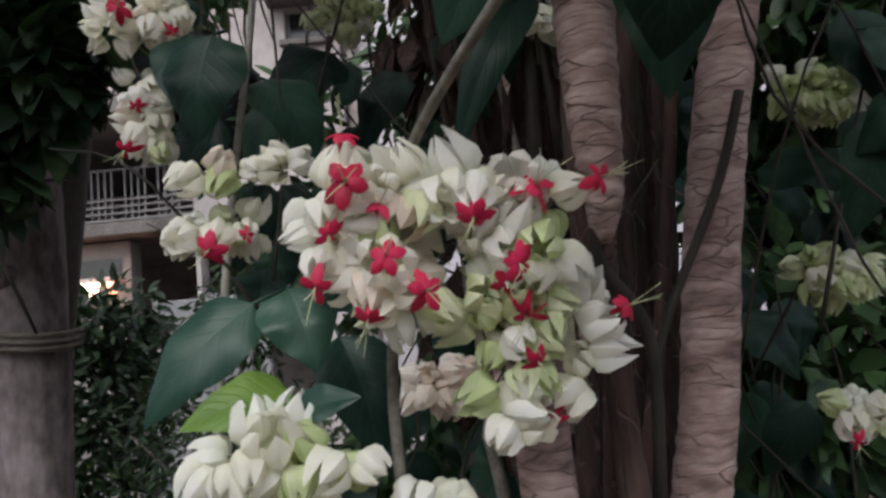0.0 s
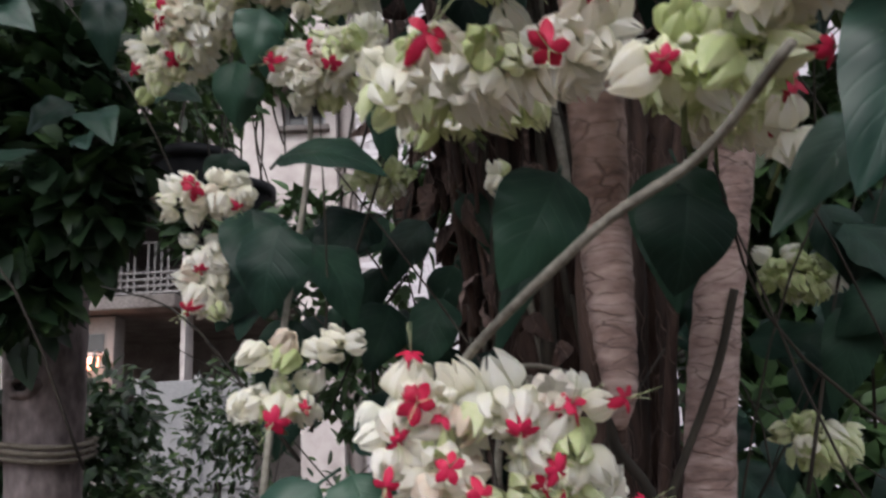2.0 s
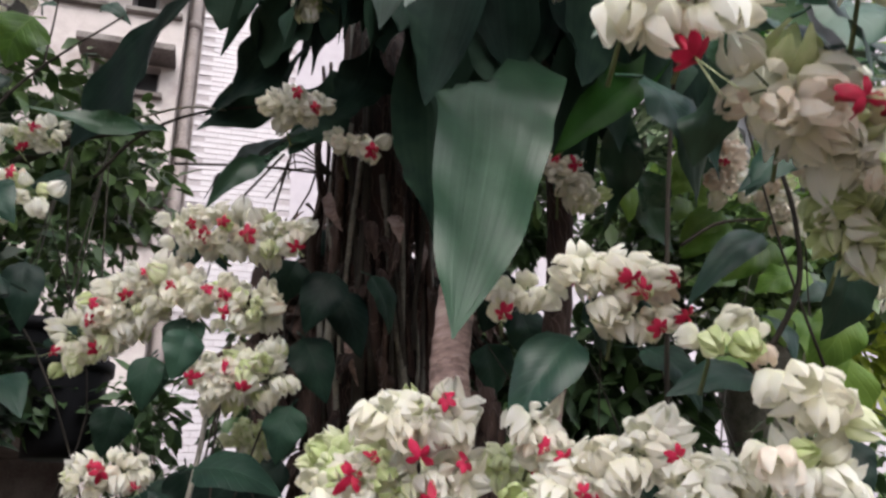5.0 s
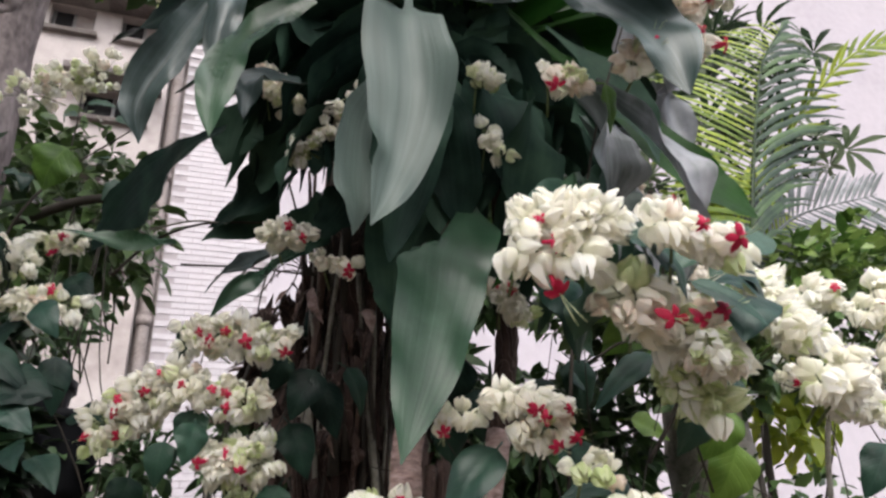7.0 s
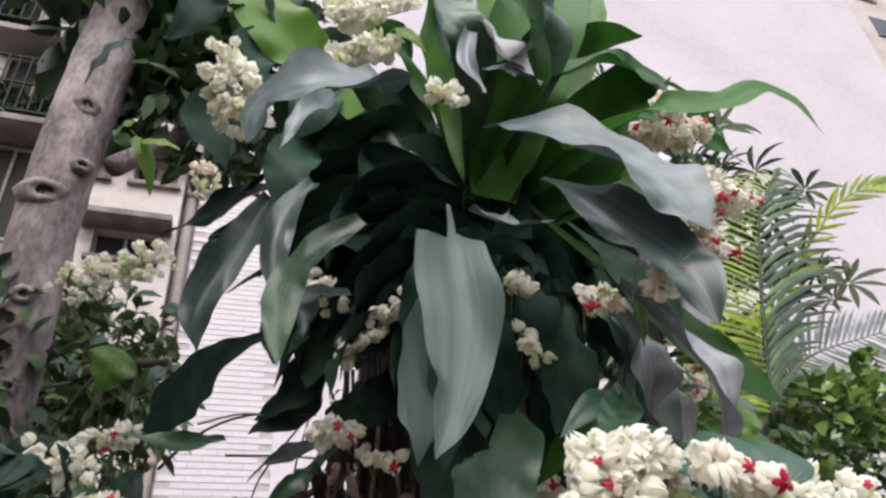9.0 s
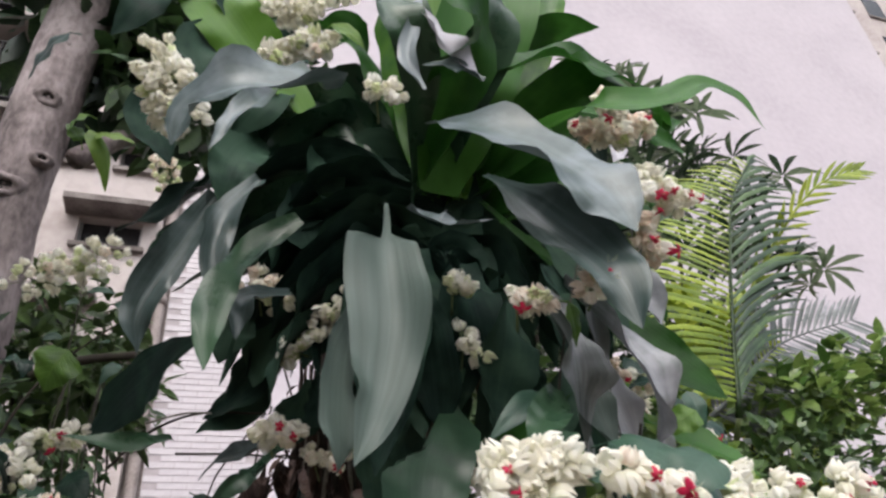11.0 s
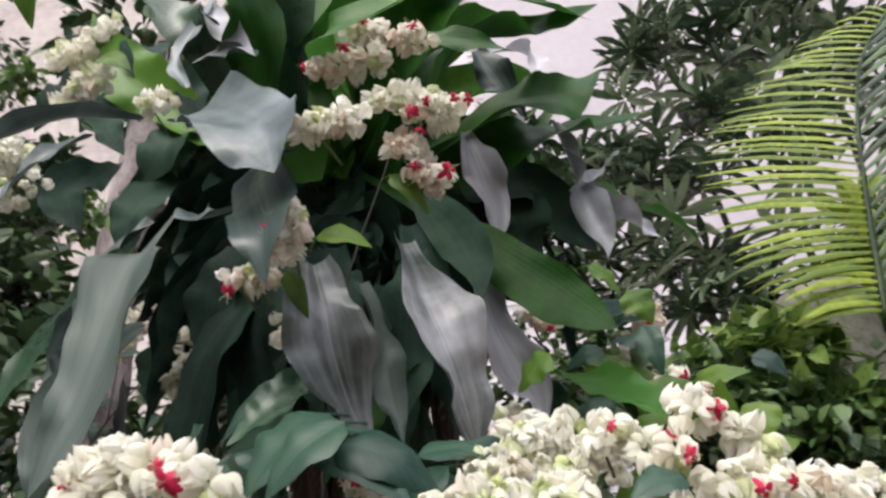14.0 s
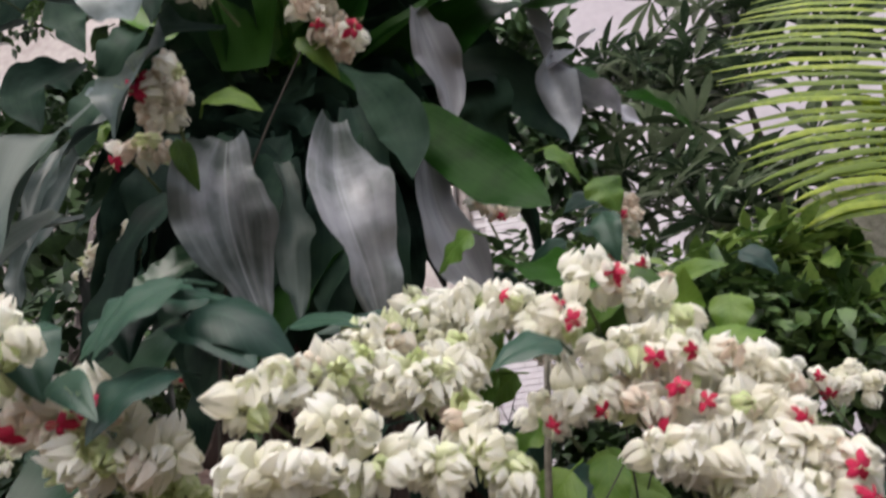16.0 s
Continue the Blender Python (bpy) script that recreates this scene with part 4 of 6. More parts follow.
def whorls(parent, centre, radii, n, seed, leaf, mat):
    """Whorls of six to nine pointed leaves, each whorl one part."""
    rng = random.Random(seed)
    for i in range(n):
        d = Vector((rng.gauss(0, 1), rng.gauss(0, 1), rng.gauss(0, 1))).normalized() * rng.random() ** 0.4
        c = Vector(centre) + Vector((d.x * radii[0], d.y * radii[1], d.z * radii[2]))
        v, f = [], []
        tilt = Matrix.Rotation(rng.uniform(-0.6, 0.6), 3, "X") @ Matrix.Rotation(rng.uniform(-0.6, 0.6), 3, "Y")
        k = rng.randrange(8, 13)
        for j in range(k):
            a = 2 * math.pi * j / k + rng.uniform(-0.2, 0.2)
            le = leaf * rng.uniform(0.7, 1.15)
            u, s = Vector((math.cos(a), math.sin(a), 0)), Vector((-math.sin(a), math.cos(a), 0))
            drop = rng.uniform(-0.1, 0.45)
            b = len(v)
            for t, w in ((0.05, 0.015), (0.35, 0.075), (0.65, 0.09), (0.86, 0.05), (1.0, 0.0)):
                p = u * le * t + Vector((0, 0, 0.18 * le * math.sin(t * 2.2) - drop * le * t * t))
                for q in (p - s * w * le + Vector((0, 0, 0.03 * le)), p, p + s * w * le + Vector((0, 0, 0.03 * le))):
                    v.append(tilt @ q)
            for r in range(4):
                for m in range(2):
                    x = b + r * 3 + m
                    f.append((x, x + 1, x + 4, x + 3))
        part("leaf_whorl", mesh_of("leaf_whorl", v, f, mat), parent, "", Matrix.Translation(c - parent.location))


whorls(whorl, (1.60, 1.5, 3.80), (0.62, 0.22, 0.52), 46, 5, 0.17, M_whorl)
whorls(whorl, (2.15, 1.55, 3.55), (0.40, 0.22, 0.52), 26, 8, 0.16, M_whorl)
whorls(whorl, (1.15, 1.45, 3.20), (0.42, 0.22, 0.5), 40, 6, 0.16, M_whorl)
whorls(whorl, (1.05, 1.4, 2.60), (0.40, 0.2, 0.35), 34, 7, 0.14, M_whorl)
whorls(whorl, (1.75, 1.6, 4.25), (0.5, 0.22, 0.3), 22, 20, 0.17, M_whorl)
whorls(whorl, (1.75, 1.6, 2.85), (0.5, 0.22, 0.45), 40, 9, 0.14, M_whorl)

for px, rad, k in (((0.903, 1.450, 3.359), (0.16, 0.12, 0.2), 14), ((1.116, 1.500, 3.990), (0.18, 0.12, 0.2), 14), ((0.950, 1.400, 2.891), (0.2, 0.12, 0.14), 14), ((0.741, 1.400, 2.906), (0.14, 0.12, 0.18), 12)):
    whorls(whorl, px, rad, k, 40 + k + int(px[2] * 10), 0.13, M_whorl)
palm = thing("palm", (1.26, 1.20, 0), "areca palm with yellow-green feathery fronds", "palm")
tube("trunk", [(1.27, 1.26, 0), (1.27, 1.26, 1.3), (1.26, 1.24, 2.64)], 0.135, 0.115, M_stem, palm, "brown ringed palm trunk", 16, 40, 0.03, 1, rings=0.05)


def frond(parent, pts, leaf, n, mat, spread=0.75, seed=0, label=""):
    """A feathery frond: an arching rib with leaflets on both sides."""
    rng = random.Random(seed)
    v, f = tube_data([local(parent, p) for p in pts], 0.010, 0.002, 6, 14)
    for i in range(n):
        t = 0.12 + 0.88 * i / n
        c = bez(pts, t)
        d = (bez(pts, min(1, t + 0.02)) - bez(pts, t - 0.02)).normalized()
        side = d.cross(Vector((0.25, -1, 0.2))).normalized()
        up = side.cross(d)
        le = leaf * (0.55 + 0.45 * math.sin(math.pi * min(1, t * 0.9 + 0.1))) * rng.uniform(0.9, 1.08)
        for sgn in (-1, 1):
            u = (side * sgn * spread + d * (0.55 + 0.5 * t) + up * rng.uniform(-0.05, 0.22)).normalized()
            w = u.cross(up).normalized()
            b = len(v)
            for s, q in ((0, 0.35), (0.3, 1.0), (0.7, 0.8), (1, 0.05)):
                p = local(parent, c) + u * le * s + Vector((0, 0, -0.16 * le * s * s))
                v += [p - w * 0.0085 * q, p + up * 0.002, p + w * 0.0085 * q]
            for r in range(3):
                for m in range(2):
                    x = b + r * 3 + m
                    f.append((x, x + 1, x + 4, x + 3))
    return part("frond", mesh_of("frond", v, f, mat), parent, label)


def broad_frond(parent, rib, tips, n, mat, seed=0, label="", sag=0.05):
    """A frond seen flat on: leaflets run from the rib to a line of tips on one side."""
    rng = random.Random(seed)
    v, f = tube_data([local(parent, p) for p in rib], 0.010, 0.003, 6, 14)
    for i in range(n):
        t = i / (n - 1)
        p0, p1 = bez(rib, 0.06 + 0.94 * t), bez(tips, t) + Vector((rng.uniform(-0.02, 0.02), rng.uniform(-0.02, 0.02), rng.uniform(-0.015, 0.015)))
        d = (p1 - p0).normalized()
        w = d.cross(Vector((0.3, -1, 0.2))).normalized()
        up = w.cross(d)
        b = len(v)
        for s, q in ((0, 0.4), (0.25, 1.0), (0.55, 0.95), (0.85, 0.5), (1, 0.04)):
            p = local(parent, p0.lerp(p1, s)) + Vector((0, 0, sag * math.sin(math.pi * s * 0.9) - 0.03 * s * s))
            v += [p - w * 0.0095 * q, p + up * 0.003, p + w * 0.0095 * q]
        for r in range(4):
            for m in range(2):
                x = b + r * 3 + m
                f.append((x, x + 1, x + 4, x + 3))
    return part("frond", mesh_of("frond", v, f, mat), parent, label)


RIB = [(1.219, 0.900, 2.371), (1.261, 0.900, 2.531), (1.312, 0.900, 2.710), (1.376, 0.900, 2.910), (1.495, 0.930, 3.165), (1.678, 0.980, 3.392)]
# Light put into colour: lit half yellow-green, shaded half in hedge green.
broad_frond(palm, RIB, [(1.032, 0.850, 2.395), (0.958, 0.850, 2.549), (0.957, 0.880, 2.821), (1.076, 0.930, 3.059), (1.270, 0.970, 3.245), (1.622, 1.000, 3.459)], 44, M_palm, 1, "yellow-green frond half with its lit tone in the colour", sag=0.02)
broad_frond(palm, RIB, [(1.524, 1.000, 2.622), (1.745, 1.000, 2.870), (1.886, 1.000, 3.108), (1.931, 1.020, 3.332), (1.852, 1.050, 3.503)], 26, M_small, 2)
tube("frond_stalk", [(1.32, 1.20, 2.20), (1.27, 1.06, 2.26), RIB[0]], 0.010, 0.008, M_gstem, palm)
frond(palm, [(1.32, 1.20, 2.48), (1.66, 1.05, 3.0), (1.92, 0.95, 3.3), (2.15, 0.9, 3.4)], 0.15, 16, M_palm, 0.4, 2)
frond(palm, [(1.32, 1.20, 2.45), (1.5, 1.15, 2.58), (1.72, 1.15, 2.75), (2.05, 1.1, 2.85)], 0.26, 34, M_dgrey, 0.9, 3, "greyish drying frond")
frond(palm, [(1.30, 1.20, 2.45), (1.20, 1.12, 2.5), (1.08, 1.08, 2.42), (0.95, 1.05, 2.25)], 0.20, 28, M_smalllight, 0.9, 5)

back = thing("shrub", (1.75, 1.9, 0), "sunlit yellow-green shrub behind the palm", "shrub")
tube("stem", [(1.75, 1.9, 0), (1.72, 1.9, 1.2), (1.7, 1.9, 2.6)], 0.03, 0.012, M_twig, back)
# Palm yellow-green puts the backlight into this foliage's colour.
leaf_cloud("foliage", [(*(1.734, 1.500, 2.854), 0.28, 0.15, 0.3, 520), (*(1.939, 1.600, 2.346), 0.25, 0.15, 0.3, 420)], 0.10, M_palm, 41, 0.5, 0.4, back)
low = thing("shrub", (1.2, 1.0, 0), "leafy garden shrub with small bright leaves", "shrub")
tube("stem", [(1.2, 1.0, 0), (1.2, 1.0, 1.0), (1.2, 1.0, 1.9)], 0.02, 0.008, M_twig, low)
# Upper clumps wear the sunlit colour, lower ones the plain hedge green.
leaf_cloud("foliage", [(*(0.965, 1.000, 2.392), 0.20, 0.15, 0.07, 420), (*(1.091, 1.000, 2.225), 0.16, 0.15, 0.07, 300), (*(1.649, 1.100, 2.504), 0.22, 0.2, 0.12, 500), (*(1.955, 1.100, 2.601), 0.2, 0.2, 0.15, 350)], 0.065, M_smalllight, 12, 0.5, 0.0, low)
leaf_cloud("foliage", [(*(0.821, 0.950, 2.263), 0.22, 0.15, 0.10, 700), (*(1.012, 0.950, 2.163), 0.26, 0.18, 0.14, 800), (*(0.570, 1.100, 2.505), 0.22, 0.15, 0.14, 500), (*(1.466, 1.000, 2.258), 0.35, 0.2, 0.16, 700),
                       (1.3, 1.1, 1.6, 0.6, 0.3, 0.35, 900)], 0.05, M_small, 13, 0.5, 0.1, low)

# ---- the dracaena ----
CROWN = Vector((0.20, 0.30, 2.45))
drac = thing("dracaena", (0.12, 0.45, 0), "tall corn-plant dracaena with bare ringed canes and broad drooping leaves", "plant")
tube("cane", [(0.116, 0.455, 1.515), (0.116, 0.448, 1.526), (0.117, 0.440, 1.546), (0.115, 0.434, 1.591), (0.118, 0.435, 1.664)], 0.006, 0.0195, M_cane, drac, "pale pinkish-brown cane narrowing to a pointed foot", 14, 50, 0.04, 1, rings=0.035)
tube("cane", [(0.118, 0.435, 1.664), (0.100, 0.346, 1.770), (0.103, 0.350, 1.813), (0.125, 0.365, 1.93)], 0.0195, 0.018, M_cane, drac, "pale pinkish-brown ringed cane", 14, 40, 0.03, 7, rings=0.035)
# Both cane tops wear dark bark, which paints in the shade of the crown.
tube("cane", [(0.125, 0.365, 1.93), (0.17, 0.38, 2.15), (0.20, 0.34, 2.5)], 0.018, 0.016, M_darkbark, drac, "top of the cane, darkened by colour for the crown's shade", 12, 30, 0.08, 17)
tube("cane", [(0.12, 0.47, 0), (0.125, 0.47, 0.9), (0.123, 0.488, 1.416), (0.117, 0.460, 1.515)], 0.014, 0.007, M_darkbark, drac, "dark root-bound foot of the cane", 10, 30, 0.12, 8)
tube("cane", [(0.184, 0.550, 1.326), (0.198, 0.539, 1.406), (0.212, 0.523, 1.526), (0.241, 0.514, 1.665), (0.30, 0.52, 1.88)], 0.021, 0.019, M_cane, drac, "pale pinkish-brown ringed cane", 14, 60, 0.03, 2, rings=0.035)
tube("cane", [(0.30, 0.52, 1.88), (0.33, 0.52, 2.1), (0.30, 0.45, 2.5)], 0.019, 0.017, M_darkbark, drac, "top of the cane, darkened by colour for the crown's shade", 12, 30, 0.08, 18)
tube("cane", [(0.26, 0.50, 0), (0.265, 0.50, 0.8), (0.184, 0.550, 1.326)], 0.022, 0.021, M_cane, drac, "", 12, 20, 0.03, 3, rings=0.035)
tube("cane", [(0.09, 0.40, 0), (0.064, 0.446, 1.360), (0.075, 0.447, 1.424), (0.093, 0.471, 1.470)], 0.018, 0.014, M_cane, drac, "reddish-brown slender cane", 12, 40, 0.03, 4, rings=0.03)

old = thing("tree", (0.17, 0.85, 0), "old dark fibrous trunk wrapped in thin roots", "tree")
tube("trunk", [(0.17, 0.86, 0), (0.16, 0.85, 1.2), (0.108, 0.738, 1.927), (0.107, 0.687, 2.240), (0.13, 0.80, 2.9)], 0.075, 0.05, M_darkbark, old, "dark fibrous trunk", 20, 50, 0.10, 4)
OLD_LINE = [(0.17, 0.86, 0), (0.16, 0.85, 1.2), (0.108, 0.738, 1.927), (0.107, 0.687, 2.240), (0.13, 0.80, 2.9)]


def old_centre(z):
    """The middle of the old trunk at a height."""
    for p, q in zip(OLD_LINE, OLD_LINE[1:]):
        if z <= q[2]:
            return Vector(p).lerp(Vector(q), (z - p[2]) / (q[2] - p[2]))
    return Vector(OLD_LINE[-1])


rng = random.Random(5)
for i in range(76):
    a = rng.uniform(-math.pi, 0) if i < 56 else rng.uniform(0, math.pi)
    b = a + rng.uniform(-0.9, 0.9)
    z0 = rng.uniform(1.0, 2.1)
    z1 = z0 + rng.uniform(0.2, 0.7)
    out, pts = rng.uniform(0.0, 0.018), []
    for k in range(6):
        t = k / 5
        z = z0 + (z1 - z0) * t
        an = a + (b - a) * t
        r = 0.078 - 0.010 * (z - 1.0) + out + rng.uniform(-0.004, 0.012)
        c = old_centre(z)
        pts.append((c.x + r * math.cos(an), c.y + r * math.sin(an), z))
    tube("root", pts, rng.uniform(0.003, 0.010), rng.uniform(0.002, 0.005), (M_darkbark, M_twig, M_stem, M_darkbark)[i % 4], old, "", 5, 12, 0.15, i)
rng = random.Random(15)
for i in range(60):
    z = rng.uniform(1.3, 2.35)
    an = rng.uniform(-math.pi, 0.1)
    c = old_centre(z) + Vector((math.cos(an), math.sin(an), 0)) * rng.uniform(0.07, 0.10)
    e = c + Vector((rng.uniform(-0.03, 0.03), rng.uniform(-0.02, 0.01), -rng.uniform(0.03, 0.07)))
    ovate_leaf(old, c, e, rng.uniform(0.012, 0.028), (M_darkbark, M_darkbark, M_cane)[i % 3], face=(math.cos(an), math.sin(an), 0.3), seed=i, name="bark_flake", fold=0.3, wave=0.2)

leaf_cloud("dead_leaves", [(0.10, 0.98, 2.05, 0.15, 0.08, 0.30, 420), (0.16, 0.98, 1.6, 0.16, 0.08, 0.3, 380), (0.28, 0.92, 2.1, 0.10, 0.08, 0.25, 240)], 0.09, M_darkbark, 51, 0.4, 1.2, old, "dark dead leaves hanging behind the trunk")
rng = random.Random(6)
for i in range(40):
    x, z = 0.14 + rng.uniform(-0.2, 0.2), rng.uniform(1.7, 2.4)
    p = Vector((x, 0.85 + rng.uniform(-0.1, 0.1), z))
    e = p + Vector((rng.uniform(-0.15, 0.15), rng.uniform(-0.06, 0.06), -rng.uniform(0.15, 0.5)))
    tube("root", [p, (p + e) / 2 + Vector((rng.uniform(-0.05, 0.05), 0, 0)), e], 0.0025, 0.0012, M_twig, old, "", 5, 6)

# darker canes and dead sheath between the two pale ones
tube("cane", [(0.159, 0.633, 1.310), (0.172, 0.608, 1.496), (0.186, 0.583, 1.682), (0.213, 0.592, 1.839)], 0.012, 0.0096, M_darkbark, drac, "dark dead cane with clinging roots", 8, 24, 0.12, 0)
tube("cane", [(0.183, 0.654, 1.303), (0.201, 0.628, 1.495), (0.211, 0.602, 1.688), (0.240, 0.611, 1.849)], 0.014, 0.0112, M_darkbark, drac, "dark dead cane with clinging roots", 8, 24, 0.12, 1)
tube("cane", [(0.144, 0.674, 1.303), (0.172, 0.648, 1.500), (0.185, 0.621, 1.698), (0.214, 0.631, 1.865)], 0.01, 0.0080, M_darkbark, drac, "dark dead cane with clinging roots", 8, 24, 0.12, 2)
tube("cane", [(0.186, 0.612, 1.312), (0.196, 0.588, 1.492), (0.207, 0.564, 1.672), (0.235, 0.572, 1.823)], 0.009, 0.0072, M_darkbark, drac, "dark dead cane with clinging roots", 8, 24, 0.12, 3)
tube("cane", [(0.153, 0.591, 1.320), (0.185, 0.568, 1.491), (0.209, 0.545, 1.664), (0.237, 0.553, 1.810)], 0.006, 0.0048, M_darkbark, drac, "dark dead cane with clinging roots", 8, 24, 0.12, 4)
tube("cane", [(0.117, 0.633, 1.314), (0.135, 0.608, 1.500), (0.139, 0.583, 1.687), (0.164, 0.592, 1.843)], 0.012, 0.0096, M_darkbark, drac, "dark dead cane with clinging roots", 8, 24, 0.12, 5)


def dl(pts, w, mat=None, roll=0.0, label="", **k):
    return strap_leaf(drac, pts, w, mat, roll, label, seed=len(drac.children), **k)


def hl(pts, w, mat=None, roll=0.0, label="", **k):
    """A leaf that turns its broad side to the camera path; the grey, silver, pale and blue ones are creased along the
    middle.
    """
    if mat in (M_dgrey, M_dsilver, M_dpale, M_dblue):
        k.setdefault("fold", 0.62)
        k.setdefault("wave", 0.34)
    k.setdefault("face", (-0.05, -0.95, 0.30))
    return strap_leaf(drac, pts, w, mat, roll, label, seed=len(drac.children), **k)


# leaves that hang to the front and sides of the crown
hl([(0.051, 0.130, 2.341), (0.044, 0.105, 2.281), (0.034, 0.085, 2.225), (0.033, 0.070, 2.136), (0.021, 0.065, 2.061), (0.005, 0.060, 2.005), (-0.011, 0.060, 1.968)], 0.084, M_dsilver, 0, "broad drooping leaf with painted silver sheen and a creased top", step=0.25, slant=0.03, full=0.42, taper=1.7, twist=0.04, fold=0.5, wave=0.25)
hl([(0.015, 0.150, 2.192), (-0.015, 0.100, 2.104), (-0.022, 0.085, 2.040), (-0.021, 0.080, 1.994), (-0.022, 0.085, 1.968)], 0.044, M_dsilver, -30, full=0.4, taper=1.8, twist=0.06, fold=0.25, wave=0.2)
hl([(0.116, 0.120, 2.488), (0.123, 0.030, 2.410), (0.176, -0.030, 2.334), (0.229, -0.060, 2.274), (0.253, -0.075, 2.229), (0.267, -0.085, 2.181)], 0.101, M_dblue, 0, "broad leaf with painted blue-grey sky sheen", face=(-0.3, -0.75, 0.58), neck=0.25, full=0.5, taper=2.4, twist=0.03, fold=0.32, wave=0.18)
hl([(0.205, 0.140, 2.424), (0.198, 0.060, 2.337), (0.214, 0.000, 2.243), (0.240, -0.040, 2.175), (0.254, -0.060, 2.128), (0.258, -0.066, 2.074)], 0.072, M_dblue, 0, "broad leaf with painted blue-grey sky sheen", face=(-0.5, -0.65, 0.55), neck=0.3, full=0.6, taper=2.1, twist=0.03, fold=0.4, wave=0.2)
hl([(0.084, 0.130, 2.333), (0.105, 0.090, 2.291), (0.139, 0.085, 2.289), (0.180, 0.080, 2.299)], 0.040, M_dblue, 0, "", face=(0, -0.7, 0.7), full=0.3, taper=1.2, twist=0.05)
hl([(-0.031, 0.140, 2.541), (-0.055, 0.030, 2.441), (-0.103, 0.000, 2.392), (-0.158, 0.000, 2.379), (-0.203, 0.030, 2.359), (-0.219, 0.050, 2.321)], 0.077, M_dblue, 0, "leaf with painted blue-grey sky sheen arching over the crown", face=(-0.1, -0.93, 0.36), full=0.5, taper=2.4, twist=0.06)
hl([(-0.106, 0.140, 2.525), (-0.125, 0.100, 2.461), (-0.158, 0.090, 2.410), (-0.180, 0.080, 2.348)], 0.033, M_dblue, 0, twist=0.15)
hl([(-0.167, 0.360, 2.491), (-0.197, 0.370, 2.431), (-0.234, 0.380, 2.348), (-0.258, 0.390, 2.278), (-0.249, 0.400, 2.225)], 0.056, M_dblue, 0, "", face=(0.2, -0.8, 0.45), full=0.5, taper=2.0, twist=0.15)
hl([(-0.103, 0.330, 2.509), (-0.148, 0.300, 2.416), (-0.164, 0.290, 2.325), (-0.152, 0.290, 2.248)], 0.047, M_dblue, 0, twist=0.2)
hl([(-0.054, 0.190, 2.341), (-0.106, 0.200, 2.300), (-0.146, 0.200, 2.239), (-0.159, 0.180, 2.166), (-0.157, 0.160, 2.100)], 0.050, M_dleaf, 0, "", face=(-0.3, -0.93, 0.1), fold=0.15, twist=0.15, taper=2.0)
hl([(-0.107, 0.420, 2.587), (-0.208, 0.520, 2.607), (-0.286, 0.620, 2.617), (-0.363, 0.700, 2.613)], 0.071, M_dshade, 0)
hl([(-0.158, 0.480, 2.559), (-0.225, 0.500, 2.503), (-0.275, 0.500, 2.425)], 0.053, M_dshade, 0)
hl([(-0.140, 0.380, 2.258), (-0.188, 0.460, 2.271), (-0.231, 0.550, 2.268), (-0.285, 0.640, 2.240), (-0.325, 0.680, 2.184)], 0.096, M_dshade, 0, "dark broad leaf on a long narrow foot", face=(-0.35, -0.93, 0.05), taper=2.0, twist=0.05, neck=0.42, full=0.6, fold=0.12, wave=0.1)
hl([(-0.025, 0.500, 2.277), (-0.064, 0.540, 2.241), (-0.114, 0.560, 2.198), (-0.158, 0.570, 2.170)], 0.067, M_dshade, 0, neck=0.3, full=0.55, fold=0.12, wave=0.1)
hl([(-0.053, 0.270, 2.270), (-0.113, 0.230, 2.231), (-0.126, 0.220, 2.199), (-0.123, 0.220, 2.169)], 0.037, M_dblue, 0)
hl([(0.261, 0.290, 2.496), (0.350, 0.280, 2.401), (0.430, 0.260, 2.310), (0.501, 0.230, 2.214), (0.539, 0.210, 2.159), (0.571, 0.197, 2.118)], 0.067, M_dmid, 0, "broad glossy mid-green leaf", face=(-0.3, -0.88, 0.3), neck=0.36, full=0.62, taper=2.5, twist=0.03, wave=0.08, fold=0.2)
hl([(0.270, 0.160, 2.513), (0.283, 0.000, 2.437), (0.313, -0.050, 2.415), (0.386, -0.055, 2.432), (0.456, -0.057, 2.476), (0.513, -0.060, 2.467), (0.534, -0.067, 2.398)], 0.046, M_dgreen, 0, "long leaf with a dry curled tip", twist=0.15)
hl([(0.220, 0.220, 2.614), (0.256, 0.120, 2.630), (0.343, 0.100, 2.671), (0.438, 0.100, 2.655), (0.517, 0.100, 2.635)], 0.099, M_dgreen, 0, "", face=(-0.1, -0.8, 0.55), twist=0.1)
hl([(0.335, 0.060, 2.508), (0.431, 0.050, 2.482), (0.513, 0.050, 2.436)], 0.040, M_dgreen, 0)
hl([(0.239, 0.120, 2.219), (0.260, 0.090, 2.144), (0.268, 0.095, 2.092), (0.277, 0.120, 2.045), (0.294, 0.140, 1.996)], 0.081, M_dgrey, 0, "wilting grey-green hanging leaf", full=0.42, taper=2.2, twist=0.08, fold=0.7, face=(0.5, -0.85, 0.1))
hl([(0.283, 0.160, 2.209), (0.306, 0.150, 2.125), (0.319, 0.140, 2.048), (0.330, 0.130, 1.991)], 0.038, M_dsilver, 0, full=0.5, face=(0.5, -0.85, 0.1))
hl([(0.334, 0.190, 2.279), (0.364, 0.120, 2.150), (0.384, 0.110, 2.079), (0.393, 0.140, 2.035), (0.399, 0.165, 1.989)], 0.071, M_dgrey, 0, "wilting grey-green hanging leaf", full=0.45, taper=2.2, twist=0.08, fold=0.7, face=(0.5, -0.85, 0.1))
